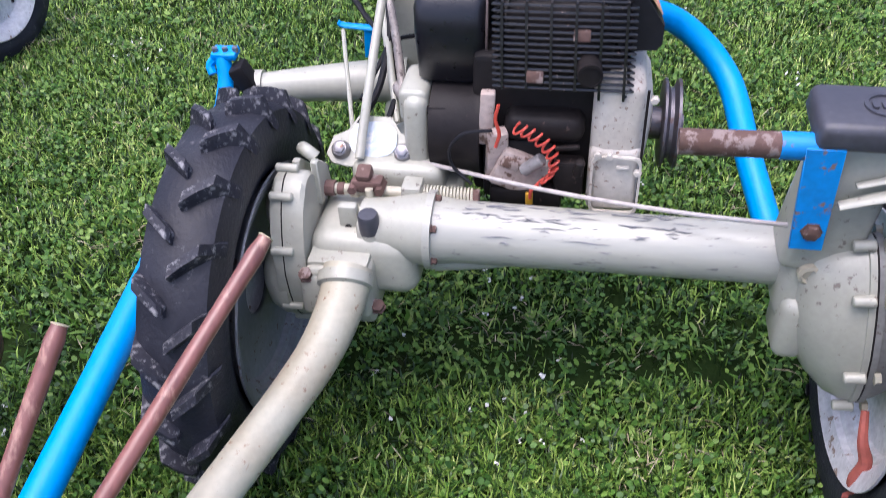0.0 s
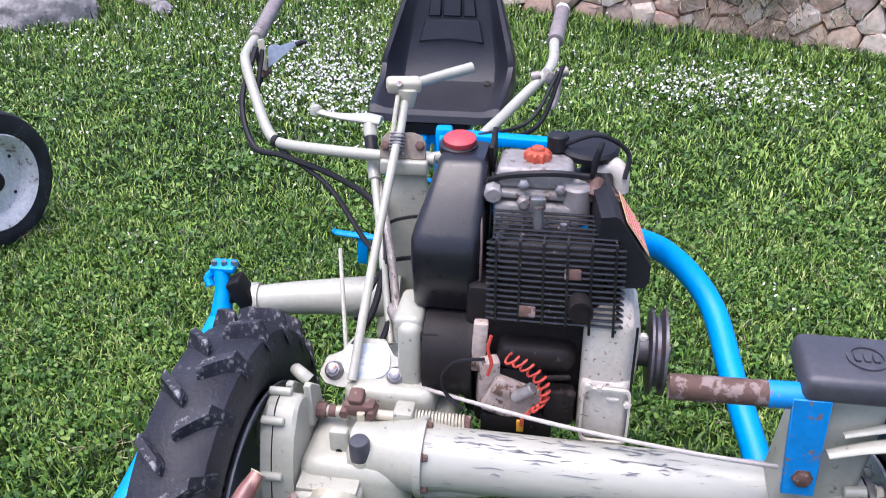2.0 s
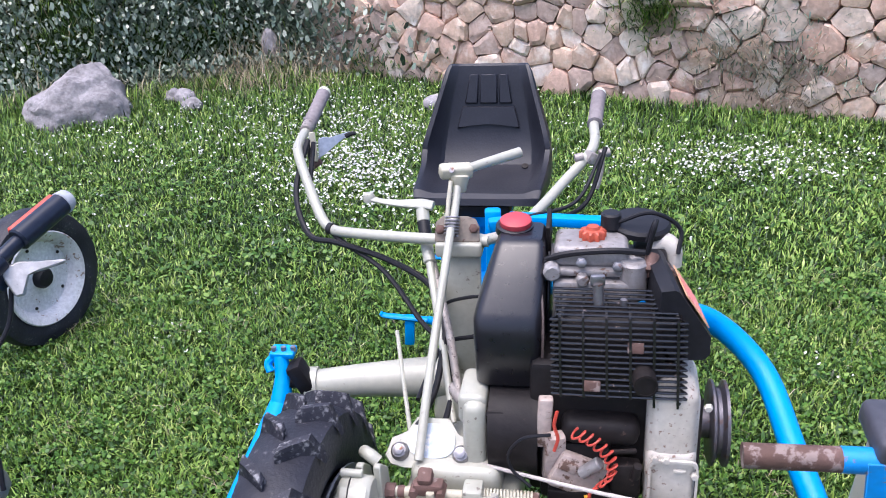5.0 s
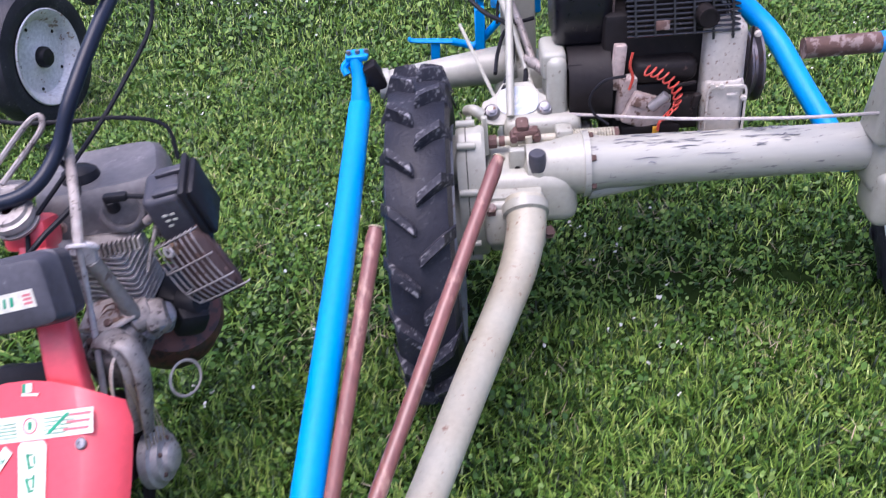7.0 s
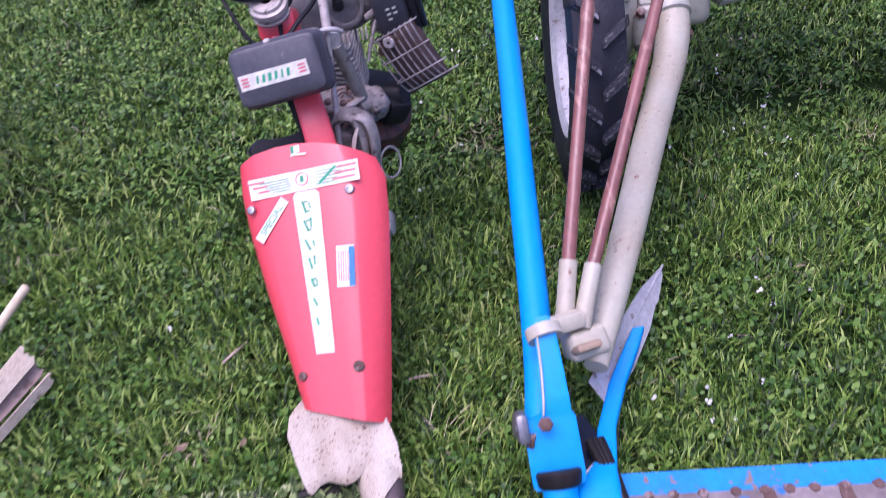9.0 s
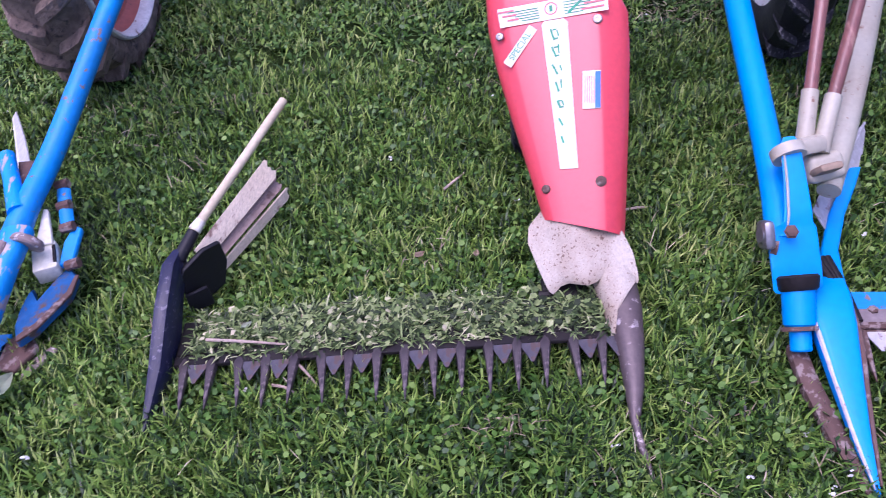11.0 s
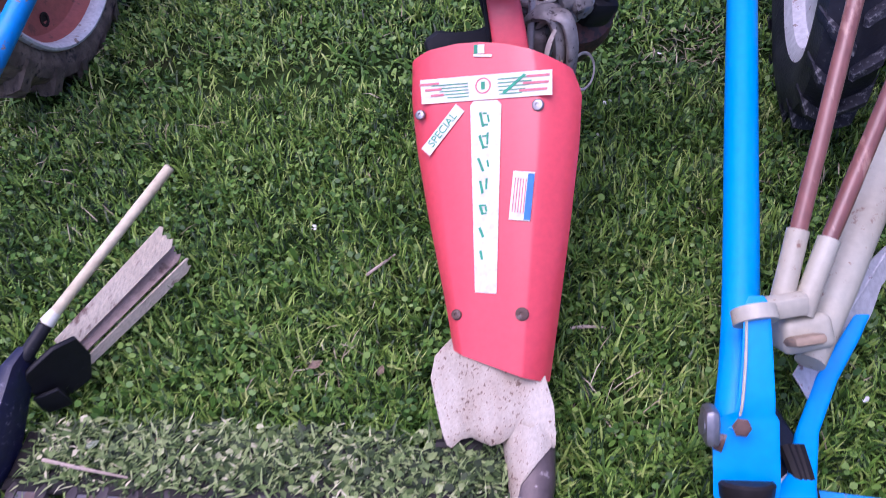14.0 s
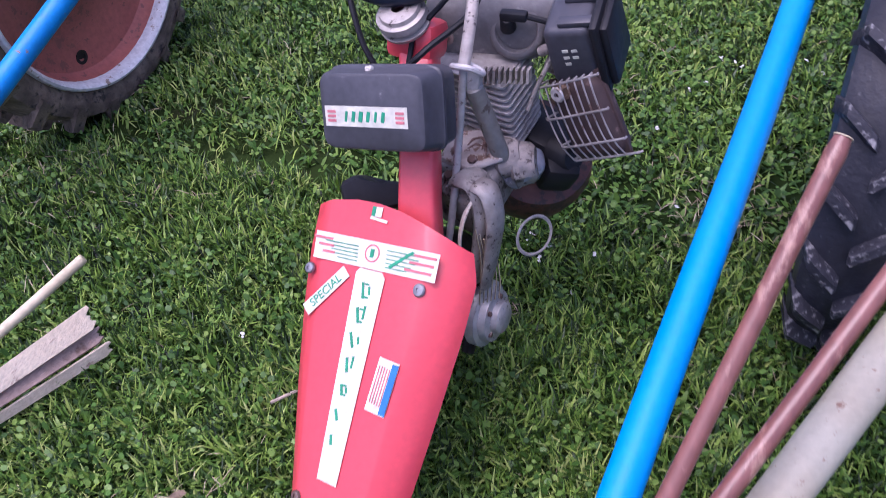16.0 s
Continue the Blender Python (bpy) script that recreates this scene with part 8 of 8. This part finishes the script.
# ivy and stalks on the bank
def bank_points(n, high, v_max=1.1, front=0.12):
    x = rng.uniform(-6.2, -1.35, n)
    v = rng.uniform(-front, v_max, n)
    y = 6.02 + 0.50 * np.clip((x + 2.75) / 1.0, 0, 1) ** 1.3 + 0.08 * np.sin(x * 2.3) + v
    z = 1.0 * (1 - np.exp(-np.maximum(v, 0) * 3.6)) + rng.uniform(0, 1, n) ** 1.5 * high
    return np.c_[x, y, z]


p = bank_points(75000, 0.18)
lump = np.sin(p[:, 0] * 5.1 + 1) * np.sin(p[:, 1] * 6.3) + np.sin(p[:, 0] * 2.3) * 0.6
p = p[lump + rng.normal(0, 0.5, len(p)) > -0.75]
leaf_mesh("ivy_leaves", p, 0.0145, 1.1, ivy_mat, "dark glossy ivy leaves covering the bank", "ivy", 5)
blade_mesh("bank_grass", bank_points(11000, 0.03, 0.5, 0.5), 0.15, 0.006, 0.6, grass_mat, "long grass at the foot of the bank", "grass")
blade_mesh("dry_bank_stalks", bank_points(2600, 0.14, 0.9, 0.30), 0.24, 0.004, 0.95, straw_mat, "dry stalks on the bank", "straw")
n = 1100
q = np.c_[rng.normal(-1.75, 0.45, n), rng.normal(6.25, 0.22, n), np.zeros(n)]
q[:, 2] = np.clip((q[:, 1] - 6.3) * 0.8, 0, 0.5)
blade_mesh("dry_weeds", q, 0.24, 0.004, 0.75, straw_mat, "pale dry weeds at the end of the wall", "weeds")
wa, wd, wnn = np.array(WA), np.array(WD), np.array(WN)
n = 9000
q = wa + rng.uniform(-2.0, 5.4, n)[:, None] * wd - rng.uniform(0.4, 1.6, n)[:, None] * wnn
q[:, 2] = rng.uniform(0.2, 1.1, n)
leaf_mesh("undergrowth_leaves", q, 0.032, 1.0, ivy_mat, "dark leaves of the undergrowth behind the wall", "undergrowth", 5)
# ivy creeping over the end of the wall
n = 5200
s0 = rng.gamma(1.6, 0.26, n) - 0.95
q = wa + s0[:, None] * wd + (0.03 + rng.uniform(0, 0.10, n))[:, None] * wnn
q[:, 2] = rng.uniform(0, 1, n) * np.clip(0.75 - 0.35 * np.maximum(s0, 0), 0.1, 0.8)
leaf_mesh("ivy_leaves", q, 0.018, 1.1, ivy_mat, "ivy creeping over the end of the wall", "ivy", 5)
# weeds hanging on the wall
for s0, z0, n, sx, sz in ((-0.1, 0.30, 700, 0.35, 0.16), (0.45, 0.1, 240, 0.3, 0.06), (2.55, 0.58, 900, 0.12, 0.09), (3.1, 0.42, 500, 0.22, 0.12), (3.4, 0.25, 300, 0.2, 0.12)):
    q = wa + (s0 + rng.normal(0, sx, n))[:, None] * wd + (0.03 + rng.uniform(0, 0.05, n))[:, None] * wnn
    q[:, 2] = np.clip(z0 + rng.normal(0, sz, n), 0.02, 0.66)
    blade_mesh("wall_weeds", q, 0.075, 0.008, 1.0, grass_mat if s0 in (2.55, 0.45) else ivy_mat, "weeds growing from the joints of the wall", "weeds")
q = wa + (3.25 + rng.normal(0, 0.25, 500))[:, None] * wd + (0.04 + rng.uniform(0, 0.05, 500))[:, None] * wnn
q[:, 2] = rng.uniform(0.02, 0.4, 500)
blade_mesh("dead_stalks", q, 0.10, 0.006, 0.9, straw_mat, "dead brown stalks before the wall", "straw")

# twigs and large leaves lying about
twig_mat = surface("pale_twig", (0.50, 0.40, 0.32), (0.36, 0.27, 0.21), 0.8, bump=0.2)
for pts in (((-1.673, 0.124, 0.062), (-1.60, 0.106, 0.066), (-1.523, 0.093, 0.060)), ((-1.524, 0.078, 0.048), (-1.495, 0.05, 0.040), (-1.469, 0.020, 0.024)), ((-1.549, 0.024, 0.032), (-1.525, 0.014, 0.034), (-1.502, -0.001, 0.026)), ((-1.13, 0.02, 0.028), (-1.10, 0.03, 0.032), (-1.07, 0.045, 0.028)), ((-1.20, 0.52, 0.028), (-1.17, 0.545, 0.032), (-1.15, 0.57, 0.028)), ((-0.83, 0.385, 0.03), (-0.80, 0.386, 0.032), (-0.77, 0.384, 0.03))):
    b = B()
    tube(b, pts, [0.0032, 0.0030, 0.0018], 6, 4)
    solo("twig", b, twig_mat, "thin pale twig lying on the mown grass", "twig")
leaf_pale = surface("pale_leaf", (0.34, 0.42, 0.26), (0.46, 0.50, 0.36), 0.5, large=30, bump=0.3)
leaf_dry = surface("dry_leaf", (0.46, 0.34, 0.24), (0.34, 0.24, 0.17), 0.7, large=30, bump=0.4)
for x, y, z, size, turn, tip, material, words in (
    (-2.045, 0.065, 0.062, 0.034, 62, 24, leaf_pale, "large pale green leaf caught on the blue mower"),
    (-2.160, 0.140, 0.080, 0.030, 10, 12, leaf_pale, "pale leaf lying on the cutter bar"),
    (-2.185, 0.120, 0.078, 0.024, 120, 10, leaf_dry, "dry leaf lying on the cutter bar"),
    (-2.13, 0.170, 0.078, 0.020, 200, 16, leaf_dry, "dry leaf lying on the cutter bar"),
    (-2.022, -0.188, 0.034, 0.020, 15, 8, leaf_pale, "pale leaf lying in the lawn"),
    (-1.265, 0.315, 0.034, 0.014, 35, 8, leaf_dry, "small dry leaf lying in the lawn"),
    (-1.15, 0.30, 0.034, 0.012, 80, 8, leaf_dry, "small dry leaf lying in the lawn"),
    (-1.60, 0.150, 0.060, 0.012, 40, 8, leaf_pale, "small leaf on the clogged cutter bar"),
    (-1.49, 0.155, 0.060, 0.010, 140, 8, leaf_dry, "small dry leaf on the clogged cutter bar")):
    b = B()
    m = pose(x, y, z, tip, 8, turn)
    skin(b, [[m @ Vector((s * size, q * w * size, 0.16 * size * abs(q) + 0.12 * size * s * s)) for q in (-1, -0.5, 0, 0.5, 1)] for s, w in ((-1.0, 0.02), (-0.7, 0.32), (-0.2, 0.52), (0.3, 0.46), (0.7, 0.25), (1.0, 0.02))], closed=False, caps=False)
    bmesh.ops.solidify(b, geom=b.faces[:], thickness=0.0008)
    solo("fallen_leaf", b, material, words, "leaf")
